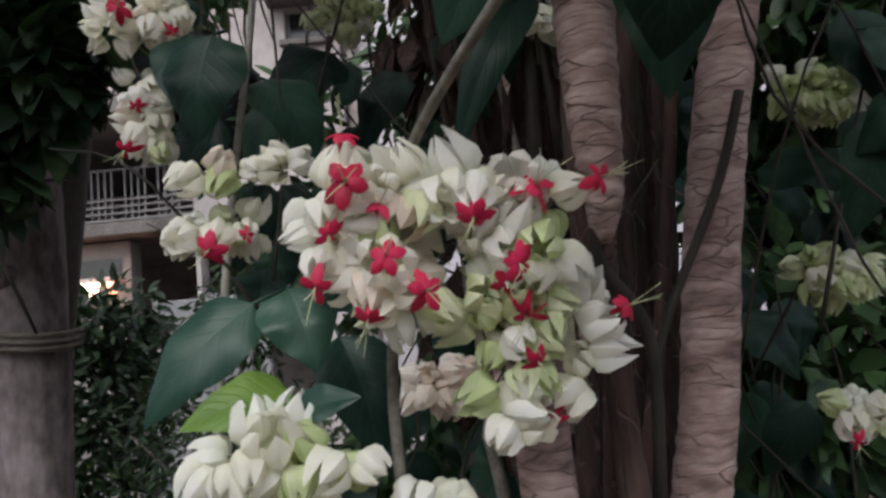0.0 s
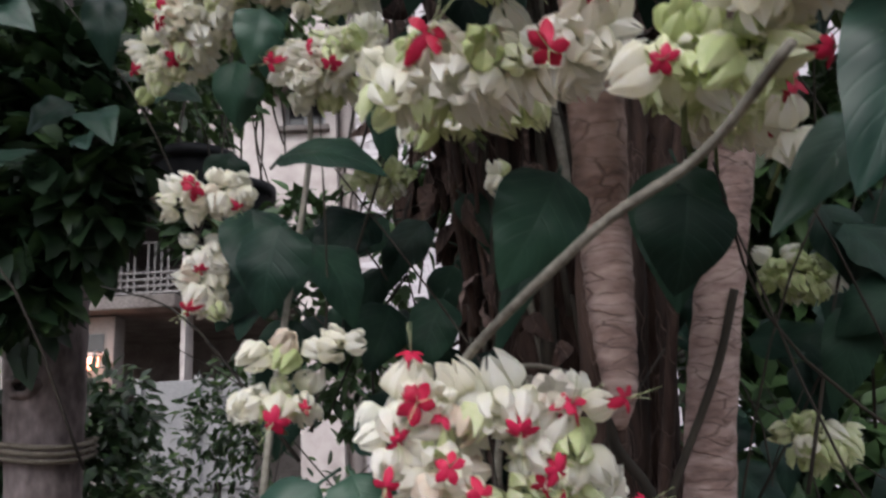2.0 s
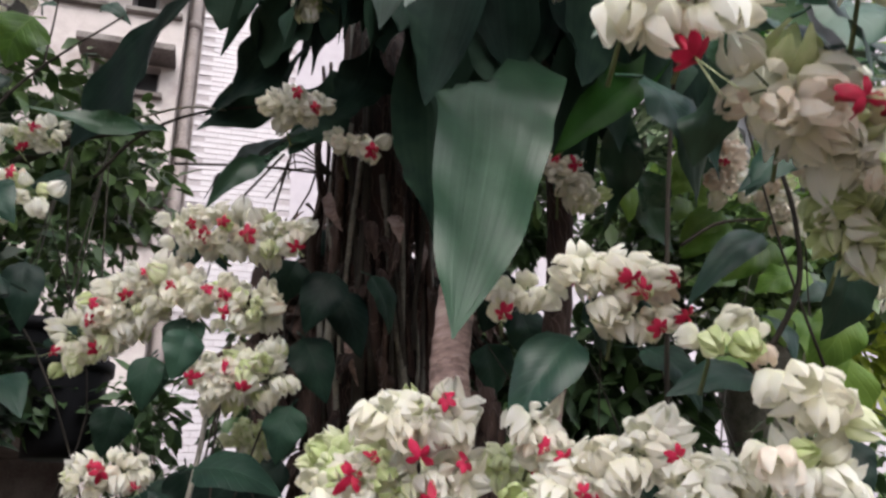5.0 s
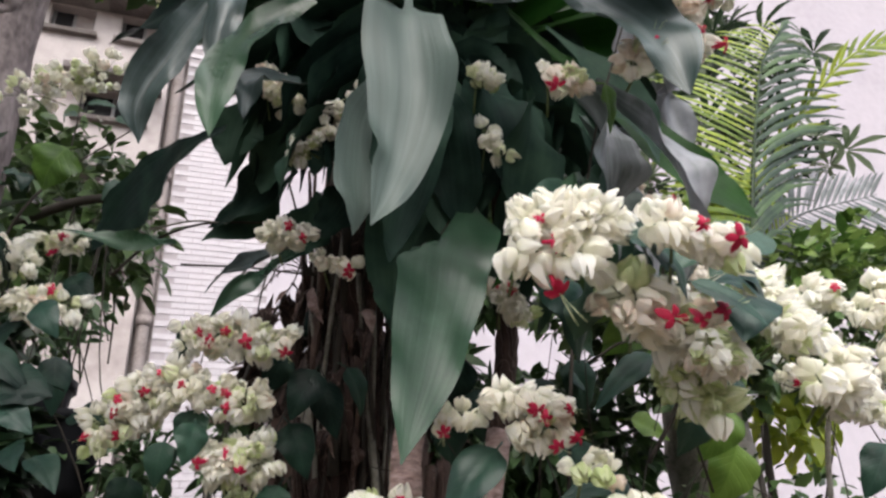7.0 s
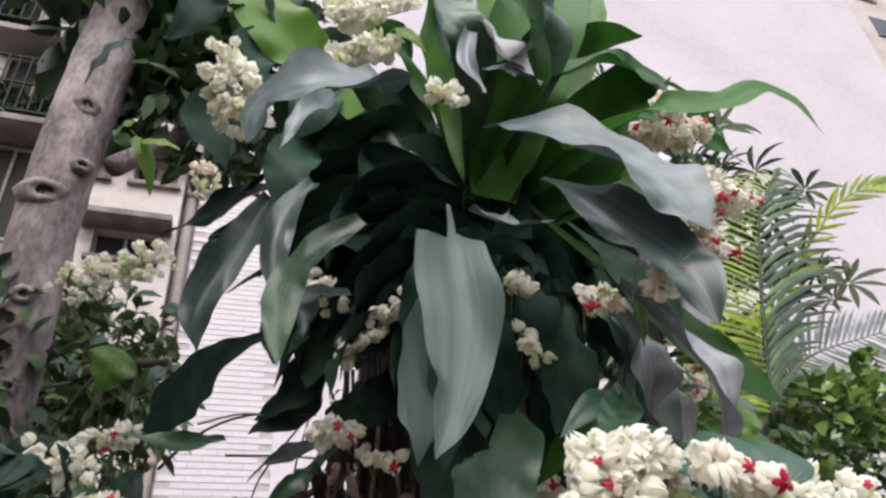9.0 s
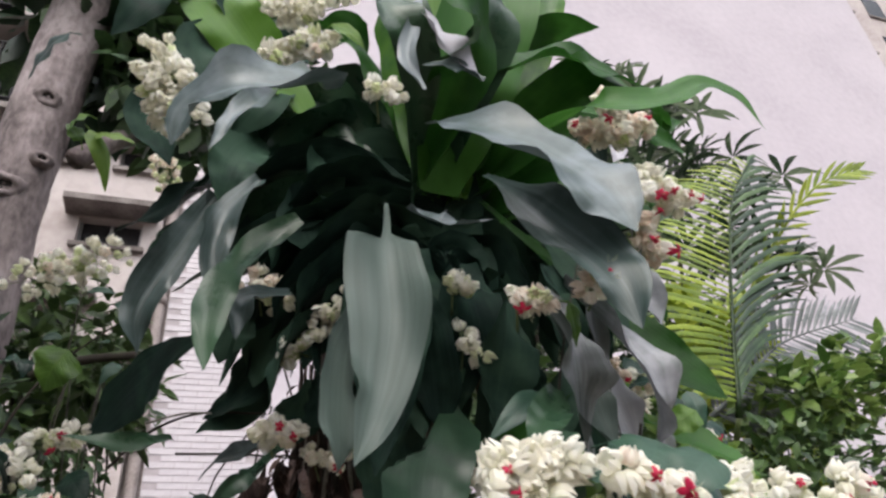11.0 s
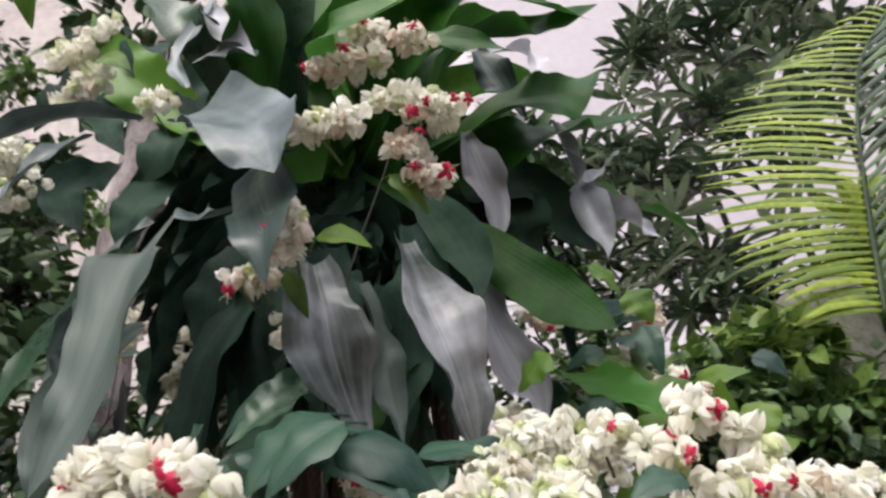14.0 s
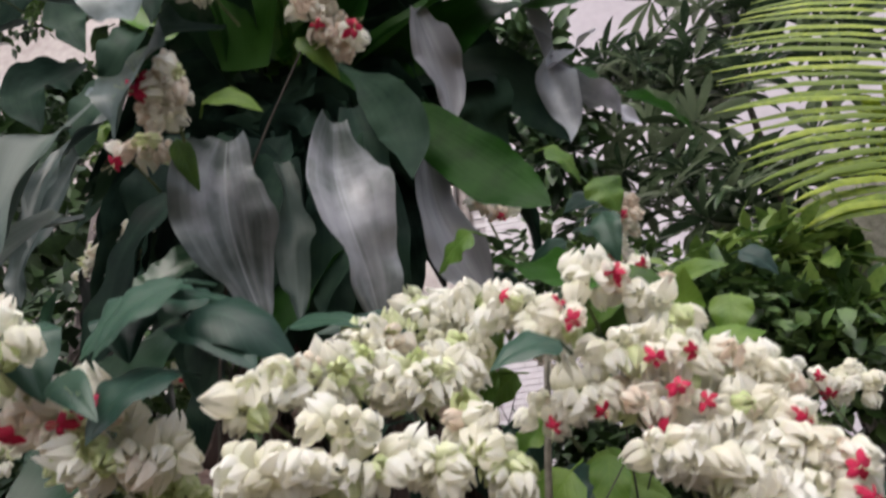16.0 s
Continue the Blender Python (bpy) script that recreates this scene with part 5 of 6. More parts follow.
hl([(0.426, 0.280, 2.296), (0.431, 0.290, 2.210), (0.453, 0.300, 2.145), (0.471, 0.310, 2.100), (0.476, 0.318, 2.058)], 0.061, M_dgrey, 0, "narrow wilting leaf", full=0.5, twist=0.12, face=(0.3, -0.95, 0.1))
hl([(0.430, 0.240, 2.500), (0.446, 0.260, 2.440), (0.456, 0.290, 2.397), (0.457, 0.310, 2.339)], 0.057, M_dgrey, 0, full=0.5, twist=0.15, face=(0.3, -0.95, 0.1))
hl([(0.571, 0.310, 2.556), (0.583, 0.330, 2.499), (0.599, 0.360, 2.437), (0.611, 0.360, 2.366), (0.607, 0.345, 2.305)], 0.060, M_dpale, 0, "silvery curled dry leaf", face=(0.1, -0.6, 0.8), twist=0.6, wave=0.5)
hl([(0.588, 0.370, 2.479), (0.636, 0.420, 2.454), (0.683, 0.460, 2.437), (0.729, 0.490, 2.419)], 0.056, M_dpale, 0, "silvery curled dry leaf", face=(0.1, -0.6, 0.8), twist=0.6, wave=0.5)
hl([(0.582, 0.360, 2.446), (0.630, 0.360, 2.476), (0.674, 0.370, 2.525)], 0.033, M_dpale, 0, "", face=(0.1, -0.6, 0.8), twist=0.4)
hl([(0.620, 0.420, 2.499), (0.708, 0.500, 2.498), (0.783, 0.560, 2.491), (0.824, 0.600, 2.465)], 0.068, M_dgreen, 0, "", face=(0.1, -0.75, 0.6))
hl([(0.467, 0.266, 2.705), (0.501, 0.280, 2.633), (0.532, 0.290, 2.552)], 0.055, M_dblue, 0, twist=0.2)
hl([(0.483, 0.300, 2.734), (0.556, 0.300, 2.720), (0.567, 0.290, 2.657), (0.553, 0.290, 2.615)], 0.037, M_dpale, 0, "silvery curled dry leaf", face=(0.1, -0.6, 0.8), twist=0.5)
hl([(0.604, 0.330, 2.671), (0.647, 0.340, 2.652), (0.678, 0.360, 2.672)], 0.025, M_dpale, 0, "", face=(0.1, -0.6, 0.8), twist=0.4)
hl([(0.493, 0.360, 2.148), (0.549, 0.300, 2.104), (0.587, 0.260, 2.058), (0.612, 0.220, 2.009)], 0.058, M_dgreen, 0, "", face=(0.1, -0.75, 0.65))
hl([(0.091, 0.070, 2.669), (0.128, 0.050, 2.585), (0.177, 0.050, 2.520)], 0.042, M_dpale, 0, "pale dry leaf tip", twist=0.3)
hl([(0.180, 0.050, 2.521), (0.136, 0.050, 2.540), (0.087, 0.050, 2.530)], 0.027, M_dblue, 0, twist=0.2)
hl([(0.249, 0.340, 2.277), (0.168, 0.260, 2.122), (0.109, 0.200, 2.022), (0.093, 0.185, 1.959), (0.070, 0.165, 1.880), (0.050, 0.145, 1.822), (0.033, 0.127, 1.772)], 0.110, M_dgloss, 0, "broad glossy leaf hanging before the cane", step=0.29, slant=0.09, full=0.4, taper=1.3, twist=0.04, wave=0.06, fold=0.2, face=(0.05, -0.93, 0.36))
hl([(0.241, 0.100, 2.076), (0.212, 0.080, 2.030), (0.178, 0.060, 1.991)], 0.045, M_dleaf, 0)
hl([(-0.022, 0.500, 2.146), (-0.069, 0.560, 2.141), (-0.114, 0.620, 2.145), (-0.146, 0.690, 2.129)], 0.032, M_dblue, 0, twist=0.2)
hl([(0.170, 0.260, 2.474), (0.179, 0.210, 2.569), (0.212, 0.170, 2.699), (0.260, 0.140, 2.847), (0.331, 0.120, 3.079), (0.414, 0.120, 3.358)], 0.162, M_dgreen, 0, "broad fresh leaf standing up from the crown", face=(0.1, -0.95, 0.2), full=0.5, taper=2.2, twist=0.05)
hl([(0.266, 0.300, 2.548), (0.334, 0.250, 2.727), (0.398, 0.230, 2.901), (0.471, 0.220, 3.099), (0.556, 0.220, 3.328)], 0.101, M_dlight, 0, "", face=(0.1, -0.95, 0.2), twist=0.08)
hl([(-0.038, 0.360, 2.699), (-0.129, 0.340, 2.804), (-0.192, 0.320, 2.873), (-0.257, 0.310, 2.973), (-0.307, 0.300, 3.085)], 0.122, M_dlight, 0, "", face=(-0.2, -0.95, 0.2), twist=0.08)
hl([(0.087, 0.050, 2.482), (0.067, 0.050, 2.537), (0.084, 0.060, 2.631), (0.114, 0.080, 2.779)], 0.025, M_dblue, 0, twist=0.2)
hl([(-0.035, 0.460, 2.290), (-0.073, 0.500, 2.256), (-0.111, 0.540, 2.215), (-0.150, 0.570, 2.194)], 0.065, M_dshade, 0, "", face=(-0.3, -0.9, 0.2))
hl([(-0.108, 0.420, 2.355), (-0.127, 0.440, 2.292), (-0.136, 0.450, 2.239)], 0.072, M_dshade, 0, neck=0.3, full=0.5, fold=0.12, wave=0.1)
hl([(0.010, 0.500, 2.243), (-0.007, 0.520, 2.179), (-0.042, 0.530, 2.126)], 0.074, M_dshade, 0, neck=0.3, full=0.5, fold=0.12, wave=0.1)
hl([(0.055, 0.450, 2.259), (0.038, 0.470, 2.201), (0.001, 0.480, 2.153)], 0.081, M_dshade, 0, neck=0.3, full=0.5, fold=0.12, wave=0.1)
hl([(0.173, 0.280, 2.219), (0.121, 0.250, 2.128), (0.118, 0.240, 2.059)], 0.056, M_dshade, 0, neck=0.3, full=0.5, fold=0.12, wave=0.1)
hl([(-0.047, 0.450, 2.338), (-0.059, 0.470, 2.274), (-0.080, 0.480, 2.216)], 0.073, M_dshade, 0, neck=0.3, full=0.5, fold=0.12, wave=0.1)
hl([(-0.018, 0.420, 2.389), (0.012, 0.420, 2.297), (-0.010, 0.430, 2.229)], 0.081, M_dshade, 0, neck=0.3, full=0.5, fold=0.12, wave=0.1)
hl([(0.310, 0.260, 2.448), (0.376, 0.230, 2.353), (0.415, 0.210, 2.260), (0.425, 0.200, 2.185)], 0.062, M_dshade, 0, neck=0.3, full=0.55, fold=0.12, wave=0.1, face=(-0.2, -0.9, 0.3))
hl([(-0.263, 0.350, 3.092), (-0.303, 0.300, 2.992), (-0.353, 0.310, 2.902)], 0.085, M_dshade, face=(0.3, -0.9, 0.2))
hl([(-0.144, 0.380, 3.036), (-0.184, 0.330, 2.936), (-0.154, 0.340, 2.846)], 0.085, M_dshade, face=(0.3, -0.9, 0.2))
hl([(-0.021, 0.390, 2.928), (-0.061, 0.340, 2.828), (-0.081, 0.350, 2.738)], 0.085, M_dshade, face=(0.3, -0.9, 0.2))
hl([(-0.184, 0.370, 2.866), (-0.224, 0.320, 2.766), (-0.184, 0.330, 2.676)], 0.085, M_dshade, face=(0.3, -0.9, 0.2))
hl([(-0.067, 0.390, 2.795), (-0.107, 0.340, 2.695), (-0.157, 0.350, 2.605)], 0.085, M_dshade, face=(0.3, -0.9, 0.2))
hl([(0.039, 0.410, 2.679), (-0.001, 0.360, 2.579), (0.029, 0.370, 2.489)], 0.085, M_dshade, face=(0.3, -0.9, 0.2))
hl([(-0.103, 0.390, 2.648), (-0.143, 0.340, 2.548), (-0.163, 0.350, 2.458)], 0.085, M_dshade, face=(0.3, -0.9, 0.2))
hl([(0.005, 0.410, 2.567), (-0.035, 0.360, 2.467), (0.005, 0.370, 2.377)], 0.085, M_dshade, face=(0.3, -0.9, 0.2))
hl([(-0.275, 0.350, 2.948), (-0.315, 0.300, 2.848), (-0.365, 0.310, 2.758)], 0.085, M_dshade, face=(0.3, -0.9, 0.2))
hl([(-0.232, 0.380, 2.710), (-0.272, 0.330, 2.610), (-0.242, 0.340, 2.520)], 0.085, M_dshade, face=(0.3, -0.9, 0.2))
hl([(0.24, 0.34, 2.52), (0.398, 0.119, 2.626), (0.518, 0.146, 2.672), (0.656, 0.221, 2.676)], 0.13, M_dgreen)
hl([(0.25, 0.34, 2.50), (0.433, 0.160, 2.582), (0.546, 0.186, 2.627), (0.671, 0.209, 2.695)], 0.12, M_dgreen)
hl([(0.26, 0.34, 2.48), (0.491, 0.260, 2.551), (0.592, 0.281, 2.582), (0.676, 0.292, 2.639)], 0.11, M_dgreen)
hl([(0.27, 0.34, 2.46), (0.513, 0.293, 2.513), (0.614, 0.335, 2.551), (0.733, 0.372, 2.600)], 0.11, M_dgreen)
hl([(0.15, 0.28, 2.50), (0.166, 0.035, 2.593), (0.107, -0.022, 2.651), (0.072, -0.070, 2.737)], 0.10, M_dgreen)
hl([(0.17, 0.30, 2.50), (0.207, 0.069, 2.641), (0.173, 0.024, 2.707), (0.155, -0.022, 2.796)], 0.085)
hl([(0.14, 0.30, 2.48), (0.094, 0.084, 2.593), (0.030, 0.055, 2.665), (-0.020, 0.021, 2.728)], 0.07)
hl([(0.25, 0.36, 2.44), (0.460, 0.347, 2.419), (0.496, 0.378, 2.379), (0.531, 0.436, 2.335)], 0.09, M_dshade)
hl([(0.25, 0.36, 2.44), (0.503, 0.352, 2.470), (0.565, 0.393, 2.420), (0.611, 0.440, 2.376)], 0.09, M_dshade)

# fresh leaves that stand up from the middle of the crown
for k, (tx, ty, tz, w, mat) in enumerate(((0.16, 0.18, 3.05, 0.10, M_dlight), (0.27, 0.22, 3.1, 0.11, M_dlight), (0.36, 0.30, 3.0, 0.10, M_dlight), (0.07, 0.25, 3.0, 0.09, M_dlight),
                                          (0.20, 0.42, 3.1, 0.11, M_dgreen), (0.46, 0.40, 2.95, 0.11, M_dgreen), (0.56, 0.30, 2.80, 0.10, M_dgreen), (-0.02, 0.36, 2.95, 0.10, M_dgreen),
                                          (0.50, 0.16, 2.86, 0.10, M_dgreen), (0.62, 0.42, 2.72, 0.09, M_dlight), (0.30, 0.08, 2.95, 0.085, M_dleaf), (0.02, 0.10, 2.9, 0.08, M_dleaf), (0.40, 0.20, 3.05, 0.09, M_dlight))):
    p0 = CROWN + Vector((0.02 * math.cos(k), 0.02 * math.sin(k), 0.05))
    tip = Vector((tx, ty, tz))
    m1 = p0.lerp(tip, 0.35) + Vector((0, 0, 0.10))
    m2 = p0.lerp(tip, 0.72) + Vector((0, 0, 0.10))
    dl([p0, m1, m2, tip], w, mat)

# the skirt of older leaves round the back and inside, shade put into their colour
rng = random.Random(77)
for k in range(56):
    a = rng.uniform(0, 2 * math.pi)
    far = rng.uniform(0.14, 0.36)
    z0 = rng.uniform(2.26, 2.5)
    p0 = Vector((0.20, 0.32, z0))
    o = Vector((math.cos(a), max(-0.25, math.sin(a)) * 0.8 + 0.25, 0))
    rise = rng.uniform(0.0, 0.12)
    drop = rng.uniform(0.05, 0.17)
    dl([p0, p0 + o * far * 0.5 + Vector((0, 0, rise)), p0 + o * far * 0.9 + Vector((0, 0, rise * 0.3 - drop * 0.35)), p0 + o * far + Vector((0, 0, -drop))], rng.uniform(0.07, 0.10), M_dshade)

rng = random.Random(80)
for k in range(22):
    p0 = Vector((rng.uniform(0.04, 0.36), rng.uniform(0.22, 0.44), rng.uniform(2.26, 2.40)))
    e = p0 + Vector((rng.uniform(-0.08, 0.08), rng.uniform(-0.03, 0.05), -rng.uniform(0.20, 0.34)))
    dl([p0, p0.lerp(e, 0.4) + Vector((0, -0.02, 0.01)), p0.lerp(e, 0.75), e], rng.uniform(0.06, 0.09), M_dshade, face=(rng.uniform(-0.5, 0.5), -0.9, 0.1))

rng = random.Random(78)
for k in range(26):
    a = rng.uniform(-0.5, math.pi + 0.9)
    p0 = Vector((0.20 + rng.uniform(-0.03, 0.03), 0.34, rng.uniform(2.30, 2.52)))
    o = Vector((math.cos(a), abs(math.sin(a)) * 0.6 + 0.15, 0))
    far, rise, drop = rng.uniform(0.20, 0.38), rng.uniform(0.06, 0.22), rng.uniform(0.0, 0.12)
    dl([p0, p0 + o * far * 0.45 + Vector((0, 0, rise)), p0 + o * far * 0.85 + Vector((0, 0, rise * 0.7 - drop * 0.4)), p0 + o * far * 1.1 + Vector((0, 0, -drop))], rng.uniform(0.085, 0.115), M_dshade)

rng = random.Random(79)
for k in range(18):
    a = rng.uniform(2.3, 3.7)
    p0 = Vector((0.18, 0.38, rng.uniform(2.30, 2.55)))
    o = Vector((math.cos(a), abs(math.sin(a)) * 0.7 + 0.1, 0))
    far, rise, drop = rng.uniform(0.22, 0.42), rng.uniform(0.08, 0.34), rng.uniform(-0.1, 0.12)
    dl([p0, p0 + o * far * 0.45 + Vector((0, 0, rise)), p0 + o * far * 0.85 + Vector((0, 0, rise * 0.8 - drop * 0.4)), p0 + o * far * 1.1 + Vector((0, 0, rise * 0.5 - drop))], rng.uniform(0.085, 0.11))

# single big leaf before the cane, and others low on the plant
hl([(-0.022, 0.498, 2.137), (-0.074, 0.469, 2.079), (-0.109, 0.467, 2.055), (-0.135, 0.489, 2.018)], 0.03)
hl([(-0.191, 0.560, 2.157), (-0.256, 0.530, 2.139), (-0.345, 0.519, 2.144)], 0.03)
hl([(0.347, 0.243, 2.148), (0.289, 0.247, 2.097), (0.239, 0.256, 2.055), (0.200, 0.285, 2.013)], 0.05, M_dmid)
hl([(0.185, -0.007, 1.986), (0.173, 0.008, 1.934), (0.173, 0.026, 1.895), (0.173, 0.048, 1.869)], 0.055, M_dgloss, 0, "shiny dark leaf with a curled edge", face=(0.1, -0.55, 0.83))
hl([(0.315, 0.322, 2.115), (0.319, 0.345, 2.057), (0.306, 0.377, 1.987)], 0.045)
hl([(0.362, 0.338, 2.044), (0.353, 0.357, 2.003), (0.387, 0.367, 1.956)], 0.05)


# ---- the flowering vines ----
front = thing("flowering_vine", (0.05, 0.50, 0), "bleeding-heart vine with white calyxes and crimson flowers before the canes", "vine", "flowering vines")
left = thing("flowering_vine", (-0.25, 0.60, 0), "bleeding-heart vine with cream clusters and dark heart-shaped leaves", "vine", "flowering vines")
right = thing("flowering_vine", (0.55, 0.25, 0), "bleeding-heart vine arching over with dense cream flower heads", "vine", "flowering vines")
upper = thing("flowering_vine", (0.30, 0.50, 0), "bleeding-heart vine climbing through the dracaena crown", "vine", "flowering vines")

tube("stem", [(0.05, 0.5, 0), (0.02, 0.47, 0.9), (-0.02, 0.42, 1.4), (0.004, 0.424, 1.523), (0.001, 0.370, 1.555), (0.060, 0.257, 1.604), (0.099, 0.209, 1.624), (0.112, 0.149, 1.642)], 0.004, 0.0022, M_stem, front, "grey-brown woody vine stem", 7, 60)
tube("stem", [(0.016, 0.380, 1.551), (0.052, 0.419, 1.558), (0.094, 0.460, 1.552)], 0.0018, 0.0018, M_stem, front, "", 6, 12)
tube("stem", [(-0.25, 0.6, 0), (-0.22, 0.6, 0.9), (-0.16, 0.58, 1.5), (-0.115, 0.570, 1.808), (-0.152, 0.539, 1.908)], 0.005, 0.002, M_stem, left, "", 7, 40)
tube("stem", [(0.55, 0.25, 0), (0.54, 0.22, 1.0), (0.53, 0.16, 1.7), (0.55, 0.10, 1.92)], 0.005, 0.0025, M_stem, right, "", 7, 40)
tube("stem", [(0.3, 0.5, 0), (0.28, 0.40, 1.2), (0.24, 0.2, 1.8), (0.26, 0.12, 2.1), (0.34, 0.10, 2.35)], 0.003, 0.0012, M_twig, upper, "", 7, 40)
tube("stem", [(0.114, 0.442, 1.536), (0.112, 0.456, 1.503), (0.142, 0.473, 1.451), (0.142, 0.498, 1.341)], 0.004, 0.0045, M_twig, front, "dark twisting vine stem", 7, 24)
tube("stem", [(0.232, 0.491, 1.614), (0.210, 0.499, 1.550), (0.164, 0.501, 1.464), (0.147, 0.508, 1.413)], 0.0035, 0.003, M_twig, front, "", 6, 20)

cluster(front, (-0.045, 0.359, 1.528), (0.011, 0.357, 1.532), 0.0172, 20, 3, "white", 1.14, 1)
cluster(front, (0.017, 0.357, 1.534), (0.067, 0.363, 1.522), 0.0167, 20, 2, "white", 1.14, 2)
cluster(front, (-0.044, 0.361, 1.512), (-0.036, 0.362, 1.503), 0.0167, 9, 1, "white", 1.14, 3)
cluster(front, (-0.020, 0.358, 1.496), (-0.005, 0.360, 1.478), 0.0186, 18, 4, "cream", 1.14, 4)
cluster(front, (0.034, 0.366, 1.505), (0.065, 0.372, 1.497), 0.0175, 16, 3, "cream", 1.14, 5)
cluster(front, (0.034, 0.375, 1.472), (0.054, 0.385, 1.436), 0.0180, 18, 1, "green", 1.14, 6)
cluster(front, (0.083, 0.395, 1.472), (0.086, 0.401, 1.426), 0.0113, 14, 2, "white", 1.14, 7)
cluster(front, (0.042, 0.377, 1.497), (0.062, 0.380, 1.470), 0.0150, 12, 1, "green", 1.0, 93)
cluster(front, (0.039, 0.385, 1.434), (0.047, 0.389, 1.410), 0.0122, 9, 0, "cream", 1.14, 94)
cluster(front, (-0.030, 0.361, 1.542), (-0.008, 0.365, 1.515), 0.0141, 12, 1, "white", 1.14, 95)
cluster(front, (-0.095, 0.371, 1.402), (-0.046, 0.371, 1.394), 0.0143, 14, 0, "green", 1.14, 96)
cluster(left, (-0.133, 0.468, 1.580), (-0.079, 0.468, 1.581), 0.0110, 14, 0, "white", 0.95, 8)
cluster(left, (-0.153, 0.483, 1.545), (-0.111, 0.483, 1.543), 0.0158, 16, 2, "cream", 0.95, 9)
cluster(left, (-0.230, 0.560, 1.728), (-0.179, 0.558, 1.743), 0.0218, 18, 3, "white", 0.95, 10)
cluster(left, (-0.217, 0.585, 1.691), (-0.215, 0.592, 1.644), 0.0216, 18, 2, "white", 0.95, 11)
cluster(front, (-0.097, 0.359, 1.412), (-0.039, 0.365, 1.406), 0.0165, 22, 0, "cream", 1.14, 12)
cluster(front, (-0.009, 0.383, 1.383), (0.008, 0.383, 1.380), 0.0113, 8, 0, "cream", 1.0, 13)
cluster(front, (0.339, 0.626, 1.651), (0.378, 0.627, 1.639), 0.0276, 20, 0, "green", 1.0, 14)
cluster(front, (0.333, 0.627, 1.492), (0.361, 0.628, 1.480), 0.0267, 18, 0, "green", 1.0, 15)
cluster(front, (0.339, 0.624, 1.368), (0.372, 0.624, 1.364), 0.0226, 14, 1, "cream", 1.0, 16)
cluster(left, (-0.073, 0.691, 1.794), (-0.035, 0.692, 1.785), 0.0271, 18, 0, "green", 0.95, 17)
cluster(front, (-0.008, 0.579, 1.427), (0.014, 0.579, 1.425), 0.0211, 12, 0, "old", 1.0, 18)
cluster(front, (0.068, 0.634, 1.761), (0.084, 0.633, 1.765), 0.0134, 7, 1, "cream", 0.9, 19)
cluster(front, (0.113, 0.591, 1.727), (0.127, 0.592, 1.716), 0.0126, 7, 1, "cream", 0.9, 20)

cluster(left, (-0.256, 0.573, 1.871), (-0.171, 0.511, 1.936), 0.0400, 56, 6, "cream", 0.95, 21)
cluster(left, (-0.169, 0.505, 1.921), (-0.062, 0.486, 1.895), 0.0310, 42, 4, "white", 0.95, 22)
cluster(left, (-0.171, 0.508, 1.996), (-0.031, 0.475, 1.980), 0.0310, 46, 5, "white", 0.95, 23)
cluster(left, (-0.115, 0.508, 1.824), (-0.053, 0.488, 1.828), 0.0340, 40, 3, "cream", 0.95, 24)
cluster(left, (-0.069, 0.429, 2.118), (-0.021, 0.415, 2.119), 0.0213, 16, 2, "white", 0.95, 25)
cluster(left, (-0.001, 0.440, 2.098), (0.053, 0.432, 2.082), 0.0116, 9, 1, "white", 0.9, 26)
cluster(front, (-0.030, 0.270, 1.690), (0.070, 0.241, 1.693), 0.0192, 34, 3, "cream", 1.0, 27)
cluster(front, (0.007, 0.229, 1.737), (0.064, 0.214, 1.735), 0.0180, 22, 2, "white", 1.0, 28)
cluster(front, (0.121, 0.209, 1.736), (0.135, 0.219, 1.702), 0.0176, 15, 2, "white", 1.0, 29)
cluster(front, (-0.012, 0.368, 1.721), (0.058, 0.364, 1.723), 0.0195, 24, 1, "green", 1.0, 101)
cluster(right, (0.165, 0.352, 1.699), (0.211, 0.350, 1.697), 0.0158, 16, 1, "white", 1.0, 102)
cluster(front, (-0.007, 0.390, 1.731), (0.073, 0.383, 1.747), 0.0172, 22, 1, "green", 1.0, 97)
cluster(right, (0.137, 0.327, 1.715), (0.183, 0.320, 1.694), 0.0195, 22, 1, "green", 1.0, 98)
cluster(right, (0.197, 0.314, 1.673), (0.206, 0.316, 1.663), 0.0112, 8, 1, "white", 1.0, 99)
cluster(right, (0.119, 0.179, 1.675), (0.176, 0.138, 1.708), 0.0197, 26, 3, "white", 1.0, 30)
cluster(right, (0.186, 0.125, 1.678), (0.229, 0.116, 1.671), 0.0209, 22, 1, "white", 1.0, 31)
cluster(right, (0.092, 0.212, 1.667), (0.124, 0.195, 1.659), 0.0184, 14, 2, "green", 1.0, 32)
cluster(right, (0.090, 0.203, 1.826), (0.132, 0.189, 1.830), 0.0125, 14, 2, "white", 1.0, 33)
cluster(right, (0.152, 0.169, 1.839), (0.208, 0.157, 1.830), 0.0171, 22, 3, "white", 1.0, 34)
cluster(right, (0.170, 0.175, 1.812), (0.210, 0.169, 1.800), 0.0122, 11, 2, "white", 1.0, 35)
cluster(right, (0.167, 0.063, 1.759), (0.199, 0.047, 1.749), 0.0104, 12, 0, "cream", 1.0, 36)
cluster(right, (0.202, 0.042, 1.733), (0.238, 0.043, 1.706), 0.0131, 14, 0, "cream", 1.0, 37)
cluster(right, (0.193, 0.061, 1.693), (0.238, 0.057, 1.673), 0.0137, 16, 0, "cream", 1.0, 38)
cluster(upper, (0.225, 0.338, 2.029), (0.270, 0.338, 1.997), 0.0202, 15, 2, "white", 0.95, 39)
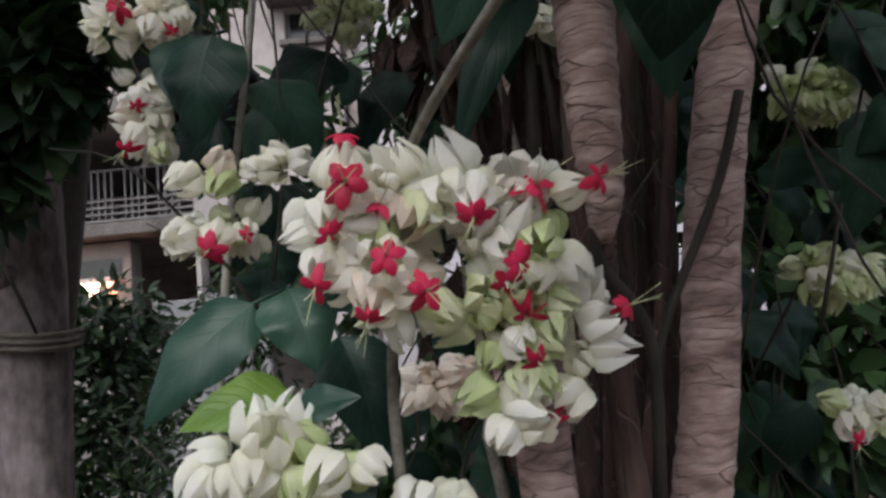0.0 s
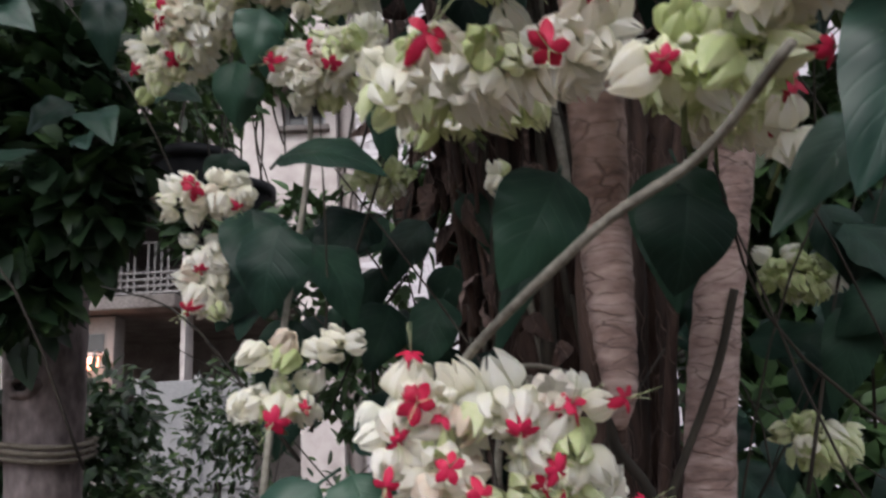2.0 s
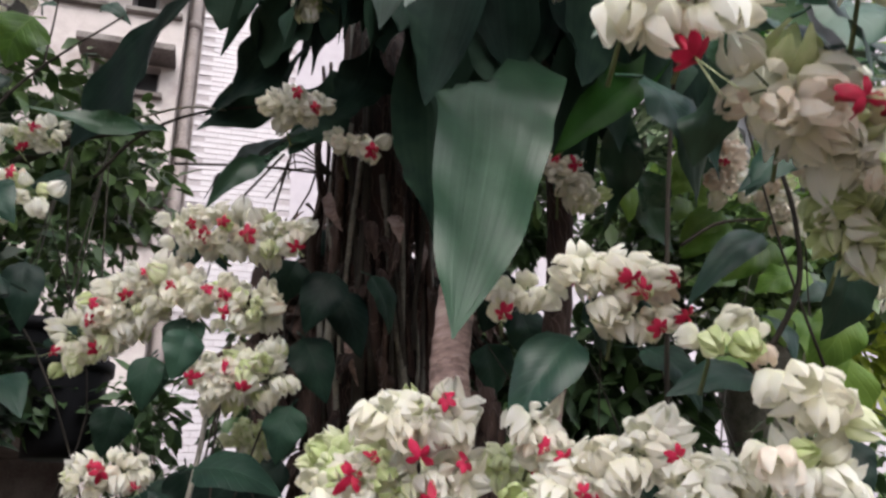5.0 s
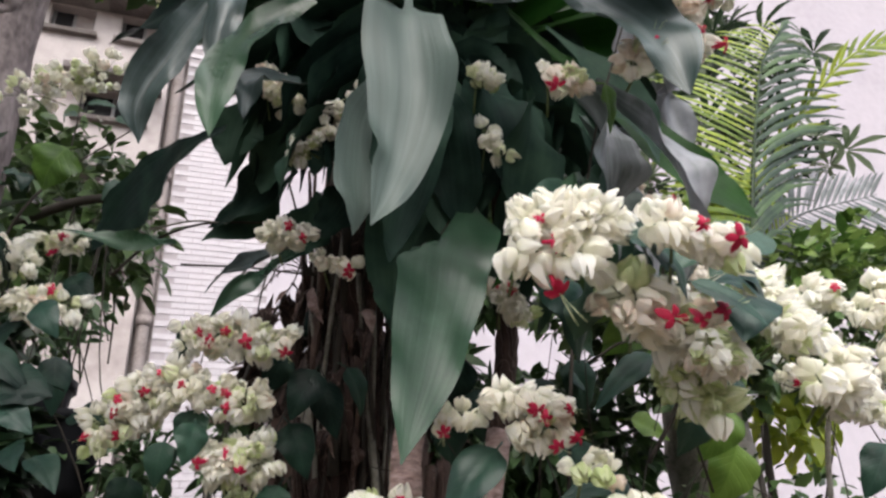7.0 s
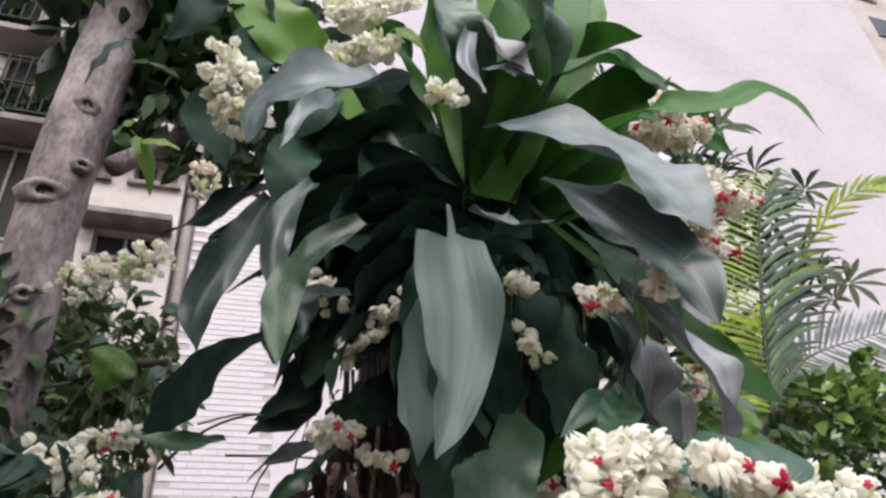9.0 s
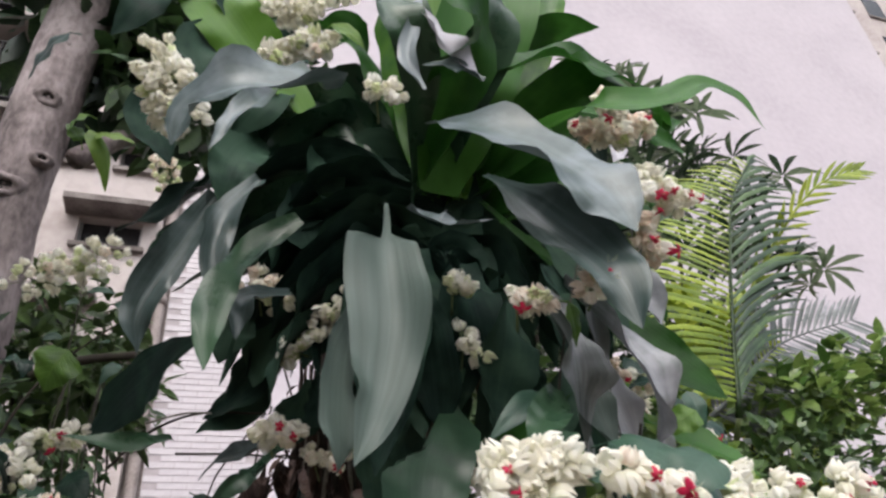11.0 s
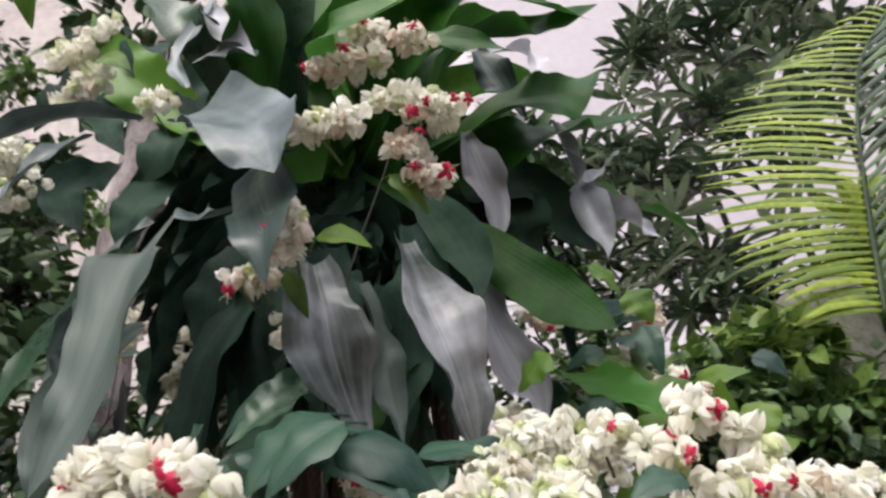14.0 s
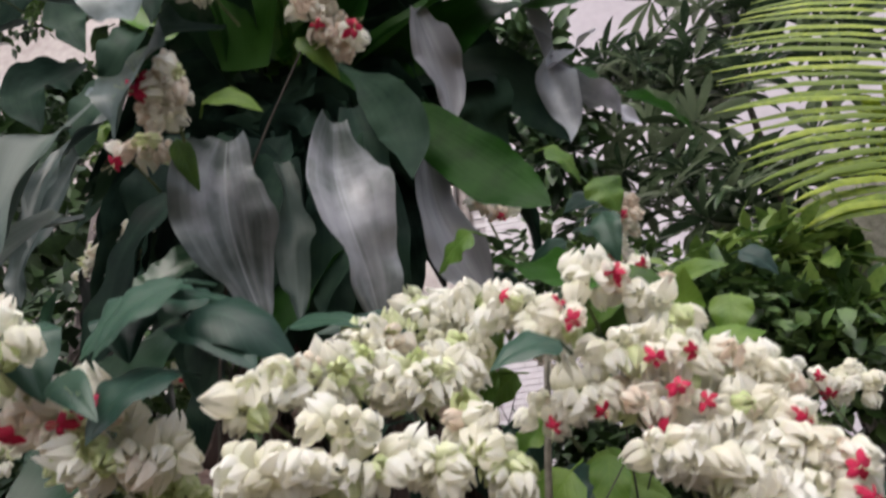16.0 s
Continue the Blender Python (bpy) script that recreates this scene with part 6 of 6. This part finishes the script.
cluster(left, (-0.404, 0.668, 2.175), (-0.340, 0.648, 2.180), 0.0223, 14, 2, "cream", 0.95, 40)
cluster(right, (0.431, 0.176, 2.009), (0.458, 0.206, 1.918), 0.0258, 26, 0, "old", 1.0, 72)
cluster(right, (0.433, 0.307, 2.071), (0.449, 0.326, 2.012), 0.0226, 16, 1, "old", 0.95, 73)
cluster(right, (0.533, 0.347, 2.041), (0.549, 0.358, 2.003), 0.0240, 14, 0, "old", 0.95, 74)
cluster(right, (0.099, -0.026, 1.933), (0.155, -0.048, 1.937), 0.0233, 30, 1, "white", 1.0, 41)
cluster(right, (0.188, -0.077, 1.925), (0.239, -0.094, 1.898), 0.0160, 20, 2, "white", 1.0, 42)
cluster(right, (0.187, -0.01, 1.889), (0.254, 0.0, 1.865), 0.0300, 20, 3, "white", 1.35, 43)
cluster(right, (0.084, -0.03, 1.912), (0.105, -0.03, 1.909), 0.0130, 9, 2, "white", 1.15, 141)
cluster(right, (0.115, -0.05, 1.904), (0.131, -0.05, 1.903), 0.0130, 7, 0, "white", 1.15, 142)
cluster(right, (0.266, 0.036, 1.835), (0.305, 0.037, 1.804), 0.0234, 18, 0, "green", 1.0, 44)

cluster(upper, (-0.257, 0.139, 2.533), (-0.226, 0.173, 2.471), 0.0454, 46, 0, "cream", 0.9, 50)
cluster(upper, (-0.125, 0.071, 2.596), (-0.013, 0.026, 2.601), 0.0240, 24, 0, "cream", 0.9, 51)
cluster(upper, (-0.131, 0.096, 2.528), (-0.044, 0.055, 2.542), 0.0235, 22, 0, "cream", 0.9, 52)
cluster(upper, (0.019, 0.072, 2.486), (0.057, 0.064, 2.477), 0.0157, 9, 0, "cream", 0.85, 53)
cluster(upper, (0.322, -0.012, 2.458), (0.405, 0.013, 2.434), 0.0175, 18, 2, "old", 0.9, 54)
cluster(upper, (0.277, 0.001, 2.400), (0.351, 0.003, 2.407), 0.0197, 18, 2, "old", 0.9, 55)
cluster(upper, (0.272, -0.029, 2.284), (0.335, -0.025, 2.287), 0.0141, 13, 0, "cream", 0.9, 56)
cluster(upper, (0.354, 0.003, 2.336), (0.426, 0.022, 2.319), 0.0263, 26, 4, "white", 0.9, 57)
cluster(upper, (0.359, 0.031, 2.297), (0.395, 0.062, 2.257), 0.0238, 18, 3, "old", 0.9, 58)
cluster(upper, (0.268, -0.026, 2.174), (0.244, -0.009, 2.147), 0.0184, 16, 2, "old", 0.9, 59)
cluster(upper, (0.169, 0.046, 2.163), (0.219, 0.044, 2.156), 0.0117, 8, 1, "old", 0.9, 60)
cluster(upper, (-0.050, 0.361, 2.209), (0.026, 0.288, 2.271), 0.0230, 26, 0, "cream", 0.85, 61)
cluster(upper, (0.145, 0.173, 2.246), (0.174, 0.166, 2.241), 0.0138, 7, 0, "cream", 0.85, 62)
cluster(upper, (0.167, 0.202, 2.195), (0.192, 0.205, 2.160), 0.0154, 7, 0, "cream", 0.95, 63)
cluster(upper, (0.659, 0.497, 2.300), (0.678, 0.529, 2.257), 0.0273, 16, 2, "old", 0.95, 64)
cluster(upper, (0.628, 0.511, 2.241), (0.655, 0.529, 2.220), 0.0232, 11, 1, "old", 0.95, 65)
cluster(right, (0.646, 0.370, 2.113), (0.680, 0.386, 2.095), 0.0193, 11, 2, "old", 0.95, 66)
cluster(upper, (0.475, 0.335, 2.228), (0.511, 0.350, 2.211), 0.0125, 7, 1, "old", 0.9, 67)
cluster(upper, (-0.099, 0.383, 2.346), (-0.058, 0.400, 2.327), 0.0324, 16, 0, "old", 0.9, 68)
cluster(left, (-0.530, 0.856, 2.570), (-0.357, 0.770, 2.602), 0.0540, 50, 0, "cream", 0.95, 69)
cluster(left, (-0.448, 0.526, 2.106), (-0.371, 0.515, 2.080), 0.0266, 20, 2, "white", 0.95, 70)
cluster(left, (-0.399, 0.534, 2.027), (-0.311, 0.507, 2.020), 0.0292, 22, 1, "cream", 0.95, 71)

cluster(right, (0.357, -0.020, 1.862), (0.384, 0.020, 1.895), 0.0152, 22, 0, "cream", 1.0, 110)
cluster(right, (0.393, 0.020, 1.883), (0.416, 0.050, 1.911), 0.0188, 26, 0, "cream", 1.0, 111)
cluster(right, (0.403, 0.060, 1.928), (0.434, 0.080, 1.939), 0.0162, 18, 0, "cream", 1.0, 112)
cluster(right, (0.439, 0.060, 1.894), (0.485, 0.090, 1.907), 0.0200, 28, 0, "cream", 1.0, 113)
cluster(right, (0.444, 0.120, 1.974), (0.497, 0.130, 1.975), 0.0197, 24, 0, "cream", 1.0, 114)
cluster(right, (0.464, 0.110, 1.939), (0.496, 0.120, 1.940), 0.0156, 14, 0, "cream", 1.0, 115)
cluster(right, (0.406, -0.010, 1.850), (0.433, 0.000, 1.845), 0.0105, 10, 0, "cream", 1.0, 116)
cluster(right, (0.510, 0.100, 1.960), (0.539, 0.090, 1.954), 0.0156, 14, 1, "white", 1.0, 117)
cluster(right, (0.548, 0.070, 1.934), (0.577, 0.050, 1.919), 0.0135, 14, 2, "white", 1.0, 118)
cluster(right, (0.577, 0.065, 1.958), (0.611, 0.070, 1.959), 0.0132, 16, 0, "white", 1.0, 119)
cluster(right, (0.614, 0.080, 1.954), (0.652, 0.100, 1.931), 0.0162, 22, 1, "white", 1.0, 120)
cluster(right, (0.597, 0.060, 1.900), (0.655, 0.080, 1.893), 0.0152, 28, 2, "white", 1.0, 121)
cluster(right, (0.665, 0.100, 1.894), (0.717, 0.125, 1.883), 0.0184, 26, 0, "white", 1.0, 122)
cluster(right, (0.544, 0.060, 1.858), (0.588, 0.070, 1.873), 0.0148, 20, 2, "white", 1.0, 123)
cluster(right, (0.595, 0.070, 1.866), (0.648, 0.080, 1.861), 0.0142, 22, 2, "cream", 1.0, 124)
cluster(right, (0.659, 0.090, 1.854), (0.712, 0.110, 1.845), 0.0203, 28, 2, "white", 1.0, 125)
cluster(right, (0.619, 0.060, 1.826), (0.662, 0.080, 1.813), 0.0171, 24, 0, "white", 1.0, 126)
cluster(right, (0.695, 0.100, 1.829), (0.743, 0.110, 1.815), 0.0196, 28, 1, "white", 1.0, 127)
cluster(right, (0.669, 0.080, 1.796), (0.721, 0.090, 1.793), 0.0161, 18, 2, "white", 1.0, 128)
cluster(right, (0.850, 0.500, 1.997), (0.911, 0.510, 1.978), 0.0289, 14, 2, "white", 1.0, 129)
cluster(right, (0.249, -0.030, 1.837), (0.302, 0.000, 1.844), 0.0167, 24, 0, "cream", 1.0, 130)
cluster(right, (0.361, -0.030, 1.817), (0.404, -0.020, 1.816), 0.0154, 20, 0, "cream", 1.0, 131)
cluster(right, (0.407, 0.000, 1.820), (0.444, 0.010, 1.822), 0.0143, 16, 0, "cream", 1.0, 132)
cluster(right, (0.451, 0.040, 1.835), (0.479, 0.050, 1.822), 0.0183, 20, 0, "cream", 1.0, 133)
cluster(right, (0.490, 0.070, 1.861), (0.520, 0.060, 1.820), 0.0180, 20, 0, "cream", 1.0, 134)


def vl(vine, base, tip, w, mat=None, **k):
    r = random.Random(len(vine.children) * 31)
    k.setdefault("face", (r.uniform(-0.35, 0.35), -1, r.uniform(0.2, 0.9)))
    return ovate_leaf(vine, base, tip, w * 1.08, mat, bend=r.uniform(0.06, 0.18), fold=r.uniform(0.1, 0.26), wave=r.uniform(0.05, 0.16), seed=len(vine.children), **k)


vl(front, (-0.090, 0.402, 1.492), (-0.149, 0.394, 1.431), 0.0446)
vl(front, (-0.068, 0.391, 1.497), (-0.053, 0.377, 1.452), 0.0435)
vl(front, (-0.067, 0.380, 1.441), (-0.119, 0.362, 1.431), 0.0343, M_yleaf)
vl(front, (-0.063, 0.370, 1.434), (-0.030, 0.358, 1.439), 0.0214)
vl(front, (-0.051, 0.445, 1.471), (-0.031, 0.437, 1.394), 0.0493)
vl(left, (-0.166, 0.551, 1.722), (-0.152, 0.533, 1.623), 0.0614, M_vleaf_shade)
vl(left, (-0.120, 0.603, 1.700), (-0.081, 0.595, 1.612), 0.0611, M_vleaf_shade)
vl(front, (0.083, 0.424, 1.669), (0.028, 0.419, 1.563), 0.0320, M_vleaf_shade)
vl(left, (-0.120, 0.454, 1.733), (-0.039, 0.433, 1.703), 0.0585, M_vleaf_shade)
vl(front, (0.166, 0.405, 1.693), (0.154, 0.410, 1.586), 0.0666, M_vleaf_shade)
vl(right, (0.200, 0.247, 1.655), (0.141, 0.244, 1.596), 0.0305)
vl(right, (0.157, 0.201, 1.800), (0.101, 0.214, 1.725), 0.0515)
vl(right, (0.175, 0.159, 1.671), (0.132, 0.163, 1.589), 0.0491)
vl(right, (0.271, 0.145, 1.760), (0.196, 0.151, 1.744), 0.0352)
vl(left, (-0.141, 0.507, 1.897), (-0.145, 0.524, 1.833), 0.0482, M_vleaf_shade)
vl(left, (-0.176, 0.533, 1.859), (-0.181, 0.547, 1.801), 0.0392, M_vleaf_shade)
vl(left, (-0.029, 0.483, 1.798), (-0.042, 0.499, 1.740), 0.0493, M_vleaf_shade)
vl(right, (0.381, 0.144, 1.959), (0.304, 0.159, 1.921), 0.0376)
vl(right, (0.385, 0.226, 1.920), (0.306, 0.254, 1.852), 0.0356)
vl(right, (0.155, 0.056, 1.941), (0.186, 0.067, 1.853), 0.0576)
vl(right, (0.185, -0.038, 1.942), (0.229, -0.044, 1.878), 0.0518)
vl(right, (0.235, -0.044, 1.896), (0.288, -0.064, 1.853), 0.0267)
vl(right, (0.317, -0.042, 1.955), (0.257, -0.043, 1.902), 0.0559)
vl(right, (0.298, 0.003, 1.956), (0.379, 0.028, 1.905), 0.0517)
vl(right, (0.440, 0.109, 1.965), (0.365, 0.077, 1.956), 0.0291)
vl(right, (0.564, 0.028, 1.902), (0.517, 0.010, 1.880), 0.0333)
vl(right, (0.248, -0.014, 1.966), (0.332, 0.027, 1.966), 0.0268)
vl(right, (0.227, 0.107, 2.072), (0.151, 0.107, 2.013), 0.0356)
vl(upper, (0.276, 0.011, 2.175), (0.330, 0.026, 2.161), 0.0395, M_yleaf)
vl(upper, (0.348, 0.048, 2.272), (0.384, 0.079, 2.232), 0.0251, M_yleaf)
vl(upper, (0.239, 0.033, 2.156), (0.254, 0.060, 2.111), 0.0226, M_yleaf)
vl(upper, (-0.040, 0.037, 2.564), (0.005, 0.044, 2.532), 0.0392, M_yleaf)
vl(right, (0.571, 0.309, 2.277), (0.610, 0.343, 2.235), 0.0431, M_yleaf)
vl(right, (0.615, 0.448, 2.026), (0.541, 0.482, 1.975), 0.0634, M_yleaf)
vl(right, (0.549, 0.299, 1.875), (0.508, 0.337, 1.811), 0.0587, M_yleaf)
vl(right, (0.470, 0.371, 2.024), (0.422, 0.400, 1.989), 0.0466, M_yleaf)
vl(right, (0.296, 0.183, 1.652), (0.300, 0.161, 1.703), 0.0313, M_yleaf)

# Bright yellow-green here is the glow of backlit leaves, set by colour.
for a, b, w in (((0.489, 0.172, 2.088), (0.449, 0.195, 2.058), 0.05), ((0.640, 0.341, 2.115), (0.628, 0.391, 2.004), 0.09), ((0.527, 0.336, 1.934), (0.481, 0.359, 1.912), 0.05),
                ((0.478, 0.374, 2.011), (0.423, 0.405, 1.976), 0.06), ((0.630, 0.391, 2.274), (0.656, 0.405, 2.222), 0.06), ((0.443, 0.395, 2.121), (0.482, 0.411, 2.055), 0.05),
                ((0.595, 0.357, 1.839), (0.565, 0.398, 1.759), 0.08), ((0.481, 0.399, 2.084), (0.426, 0.414, 2.062), 0.06), ((0.494, 0.418, 2.025), (0.451, 0.438, 1.985), 0.06),
                ((0.342, 0.346, 1.685), (0.325, 0.374, 1.614), 0.07), ((-0.360, 0.538, 2.286), (-0.389, 0.573, 2.229), 0.08)):
    vl(right, a, b, w, M_yleaf)
vl(right, (0.371, 0.142, 1.971), (0.311, 0.158, 1.918), 0.0423)
vl(right, (0.335, 0.096, 1.836), (0.317, 0.123, 1.782), 0.0470)
tube("stem", [(0.363, 0.240, 1.794), (0.391, 0.206, 1.856), (0.384, 0.182, 1.919), (0.377, 0.177, 1.990), (0.392, 0.165, 2.063)], 0.003, 0.002, M_twig, right, "", 6, 20)
tube("stem", [(0.333, 0.282, 1.927), (0.368, 0.264, 1.947), (0.415, 0.250, 1.950)], 0.002, 0.0015, M_twig, right, "", 6, 12)
# More leaves with the backlight in their colour, mixed with plain ones.
rng = random.Random(55)
for k in range(34):
    c = Vector((0.619, 0.411, 2.096)) + Vector((rng.gauss(0, 0.10), rng.gauss(0.05, 0.08), rng.gauss(0, 0.13)))
    d = Vector((rng.uniform(-0.7, 0.7), rng.uniform(-0.4, 0.2), rng.uniform(-0.8, 0.2))).normalized() * rng.uniform(0.05, 0.09)
    vl(right, c, c + d, rng.uniform(0.035, 0.055), M_yleaf if k % 3 else None)

vl(right, (0.292, 0.000, 1.982), (0.237, -0.030, 1.912), 0.075, face=(0.0, -0.7, 0.72))
vl(right, (0.304, -0.020, 1.900), (0.271, -0.050, 1.844), 0.066, face=(0.0, -0.7, 0.72))
vl(right, (0.283, 0.020, 1.961), (0.357, 0.000, 1.898), 0.058, face=(0.0, -0.7, 0.72))
vl(right, (0.355, 0.050, 1.953), (0.432, 0.070, 1.944), 0.036, face=(0.0, -0.7, 0.72))
vl(right, (0.227, 0.030, 1.974), (0.255, 0.000, 1.918), 0.055, face=(0.0, -0.7, 0.72))
vl(right, (0.259, 0.040, 1.993), (0.295, 0.020, 1.951), 0.045, face=(0.0, -0.7, 0.72))
vl(right, (0.305, 0.020, 1.959), (0.362, 0.010, 1.920), 0.050, face=(0.0, -0.7, 0.72))

cluster(left, (-0.297, 0.850, 2.934), (-0.284, 0.850, 2.857), 0.042, 34, 0, "dry", 0.7, 140, None, "drying brownish-green flower head")
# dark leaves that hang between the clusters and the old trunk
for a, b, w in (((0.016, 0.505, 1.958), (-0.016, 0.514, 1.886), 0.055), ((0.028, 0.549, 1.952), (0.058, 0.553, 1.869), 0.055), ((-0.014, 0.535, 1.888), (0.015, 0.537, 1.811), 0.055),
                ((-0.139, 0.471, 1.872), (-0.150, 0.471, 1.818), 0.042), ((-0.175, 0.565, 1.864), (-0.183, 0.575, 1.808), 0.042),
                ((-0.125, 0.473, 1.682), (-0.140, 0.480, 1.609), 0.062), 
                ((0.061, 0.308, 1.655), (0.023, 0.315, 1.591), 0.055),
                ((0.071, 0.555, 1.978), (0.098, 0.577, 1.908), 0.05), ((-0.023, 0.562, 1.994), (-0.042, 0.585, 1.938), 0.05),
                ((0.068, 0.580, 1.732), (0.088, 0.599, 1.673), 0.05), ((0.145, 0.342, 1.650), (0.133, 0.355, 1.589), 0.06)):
    vl(left, a, b, w, M_vleaf_shade if w > 0.045 else None)
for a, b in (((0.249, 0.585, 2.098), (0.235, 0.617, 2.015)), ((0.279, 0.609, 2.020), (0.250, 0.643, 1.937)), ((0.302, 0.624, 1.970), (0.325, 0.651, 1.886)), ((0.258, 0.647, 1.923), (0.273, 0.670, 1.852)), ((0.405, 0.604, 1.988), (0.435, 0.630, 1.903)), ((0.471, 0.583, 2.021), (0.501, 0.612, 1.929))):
    vl(right, a, b, 0.075, M_vleaf_shade)
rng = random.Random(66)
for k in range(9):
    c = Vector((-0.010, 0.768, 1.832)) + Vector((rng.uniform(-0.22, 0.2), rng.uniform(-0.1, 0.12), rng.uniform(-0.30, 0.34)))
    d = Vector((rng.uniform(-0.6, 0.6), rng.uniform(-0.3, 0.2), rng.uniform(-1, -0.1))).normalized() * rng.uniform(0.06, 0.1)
    vl(left, c, c + d, rng.uniform(0.035, 0.055), M_vleaf_shade)

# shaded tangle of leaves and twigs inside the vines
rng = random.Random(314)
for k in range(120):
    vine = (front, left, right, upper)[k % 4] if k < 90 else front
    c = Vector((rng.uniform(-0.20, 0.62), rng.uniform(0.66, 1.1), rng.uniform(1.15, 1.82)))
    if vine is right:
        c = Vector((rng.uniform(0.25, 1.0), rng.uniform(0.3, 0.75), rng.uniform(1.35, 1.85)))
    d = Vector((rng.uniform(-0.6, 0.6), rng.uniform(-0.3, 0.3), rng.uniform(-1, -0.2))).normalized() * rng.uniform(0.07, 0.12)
    vl(vine, c, c + d, rng.uniform(0.045, 0.07), M_vleaf_shade)
for k in range(90):
    vine = (front, left, right)[k % 3]
    p = Vector((rng.uniform(-0.35, 0.6), rng.uniform(0.5, 1.0), rng.uniform(0.9, 1.8)))
    if vine is right:
        p = Vector((rng.uniform(0.25, 1.0), rng.uniform(0.25, 0.7), rng.uniform(1.2, 1.8)))
    q = p + Vector((rng.uniform(-0.25, 0.25), rng.uniform(-0.12, 0.12), rng.uniform(0.1, 0.45)))
    m = (p + q) / 2 + Vector((rng.uniform(-0.06, 0.06), rng.uniform(-0.05, 0.05), rng.uniform(-0.05, 0.05)))
    tube("twig", [p, m, q], rng.uniform(0.0010, 0.002), 0.0008, M_twig, vine, "", 5, 7)

# twig with its own leaves and the leafy growth below it, before the plaster wing
tube("stem", [(-0.512, 0.828, 2.155), (-0.463, 0.781, 2.283), (-0.402, 0.762, 2.369), (-0.294, 0.723, 2.456)], 0.004, 0.0015, M_twig, left, "", 6, 16)
tube("stem", [(-0.402, 0.762, 2.369), (-0.399, 0.757, 2.463), (-0.402, 0.764, 2.544)], 0.002, 0.001, M_twig, left, "", 5, 8)
tube("stem", [(-0.290, 0.687, 2.147), (-0.234, 0.636, 2.190), (-0.158, 0.592, 2.211), (-0.058, 0.510, 2.185)], 0.003, 0.0015, M_twig, left, "", 6, 14)
tube("stem", [(-0.186, 0.651, 2.162), (-0.080, 0.620, 2.154), (0.025, 0.593, 2.139)], 0.002, 0.0015, M_twig, left, "", 6, 10)
tube("stem", [(-0.236, 0.596, 2.193), (-0.173, 0.571, 2.204), (-0.123, 0.557, 2.198)], 0.002, 0.0012, M_stem, left, "", 6, 10)
for i in range(5):
    tube("twig", [(0.025, 0.593, 2.139), Vector((-0.028, 0.606, 2.148)) + Vector((0, 0, 0.012 * i)), Vector((-0.063, 0.626, 2.128)) + Vector((0.01 * i, 0, 0.012 * i - 0.02))], 0.0014, 0.0008, M_twig, left, "", 5, 6)
for c in ((-0.459, 0.821, 2.440), (-0.385, 0.745, 2.508), (-0.330, 0.740, 2.486), (-0.486, 0.855, 2.406), (-0.352, 0.793, 2.424), (-0.315, 0.807, 2.385), (-0.425, 0.770, 2.493), (-0.528, 0.869, 2.409)):
    vl(left, Vector(c), Vector(c) + Vector((rng.uniform(-0.06, 0.06), -0.01, rng.uniform(-0.05, 0.0))), 0.03)
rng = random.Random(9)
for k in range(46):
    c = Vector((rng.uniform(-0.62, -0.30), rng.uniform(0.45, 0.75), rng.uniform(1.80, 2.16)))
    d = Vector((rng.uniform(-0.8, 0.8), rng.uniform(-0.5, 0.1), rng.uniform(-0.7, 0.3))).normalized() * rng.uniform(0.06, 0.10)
    vl(left, c, c + d, rng.uniform(0.035, 0.055), M_vleaf_shade if k % 3 else None)
for a, b, w, m in (((-0.457, 0.169, 3.251), (-0.511, 0.245, 3.140), 0.11, M_vleaf), ((-0.383, 0.214, 3.212), (-0.351, 0.295, 3.117), 0.12, M_vleaf_shade), ((-0.290, 0.217, 3.232), (-0.252, 0.315, 3.116), 0.12, M_vleaf_shade),
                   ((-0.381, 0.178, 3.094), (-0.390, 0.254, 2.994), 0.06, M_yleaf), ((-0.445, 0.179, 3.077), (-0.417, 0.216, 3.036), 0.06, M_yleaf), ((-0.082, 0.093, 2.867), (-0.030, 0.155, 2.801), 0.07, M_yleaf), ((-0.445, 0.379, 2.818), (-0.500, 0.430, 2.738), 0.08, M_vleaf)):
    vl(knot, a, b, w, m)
vl(knot, (-0.445, 0.663, 2.884), (-0.486, 0.701, 2.852), 0.045, M_yleaf)
vl(knot, (-0.441, 0.679, 2.859), (-0.396, 0.744, 2.746), 0.045, M_yleaf)
vl(knot, (-0.428, 0.682, 2.848), (-0.345, 0.667, 2.827), 0.045, M_yleaf)
vl(knot, (-0.455, 0.698, 2.840), (-0.489, 0.687, 2.872), 0.045, M_yleaf)

# ---- wall tiles ----
tile = box_mesh("tile", -0.160, -0.007, -0.036, 0.160, 0.007, 0.036, M_tile)
rest_v, rest_f = [], []
row = 0
z = 2.2
while z < 12.5:
    for k in range(5):
        x = -0.53 + k * 0.33 - (0.165 if row % 2 else 0)
        if x - 0.160 < -0.70 or x + 0.160 > 0.62:
            continue
        if 4.0 < z < 9.4:
            part("tile", tile, tiled, "", Matrix.Translation((x, WALL_Y + 0.016, z)))
        else:
            o = len(rest_v)
            rest_v += [Vector((x, WALL_Y + 0.016, z)) + v.co for v in tile.vertices]
            rest_f += [tuple(o + q for q in p.vertices) for p in tile.polygons]
    z += 0.082
    row += 1
rest = part("tile_courses", mesh_of("tile_courses", rest_v, rest_f, M_tile, False), tiled)
rest["kind"] = "stuff"
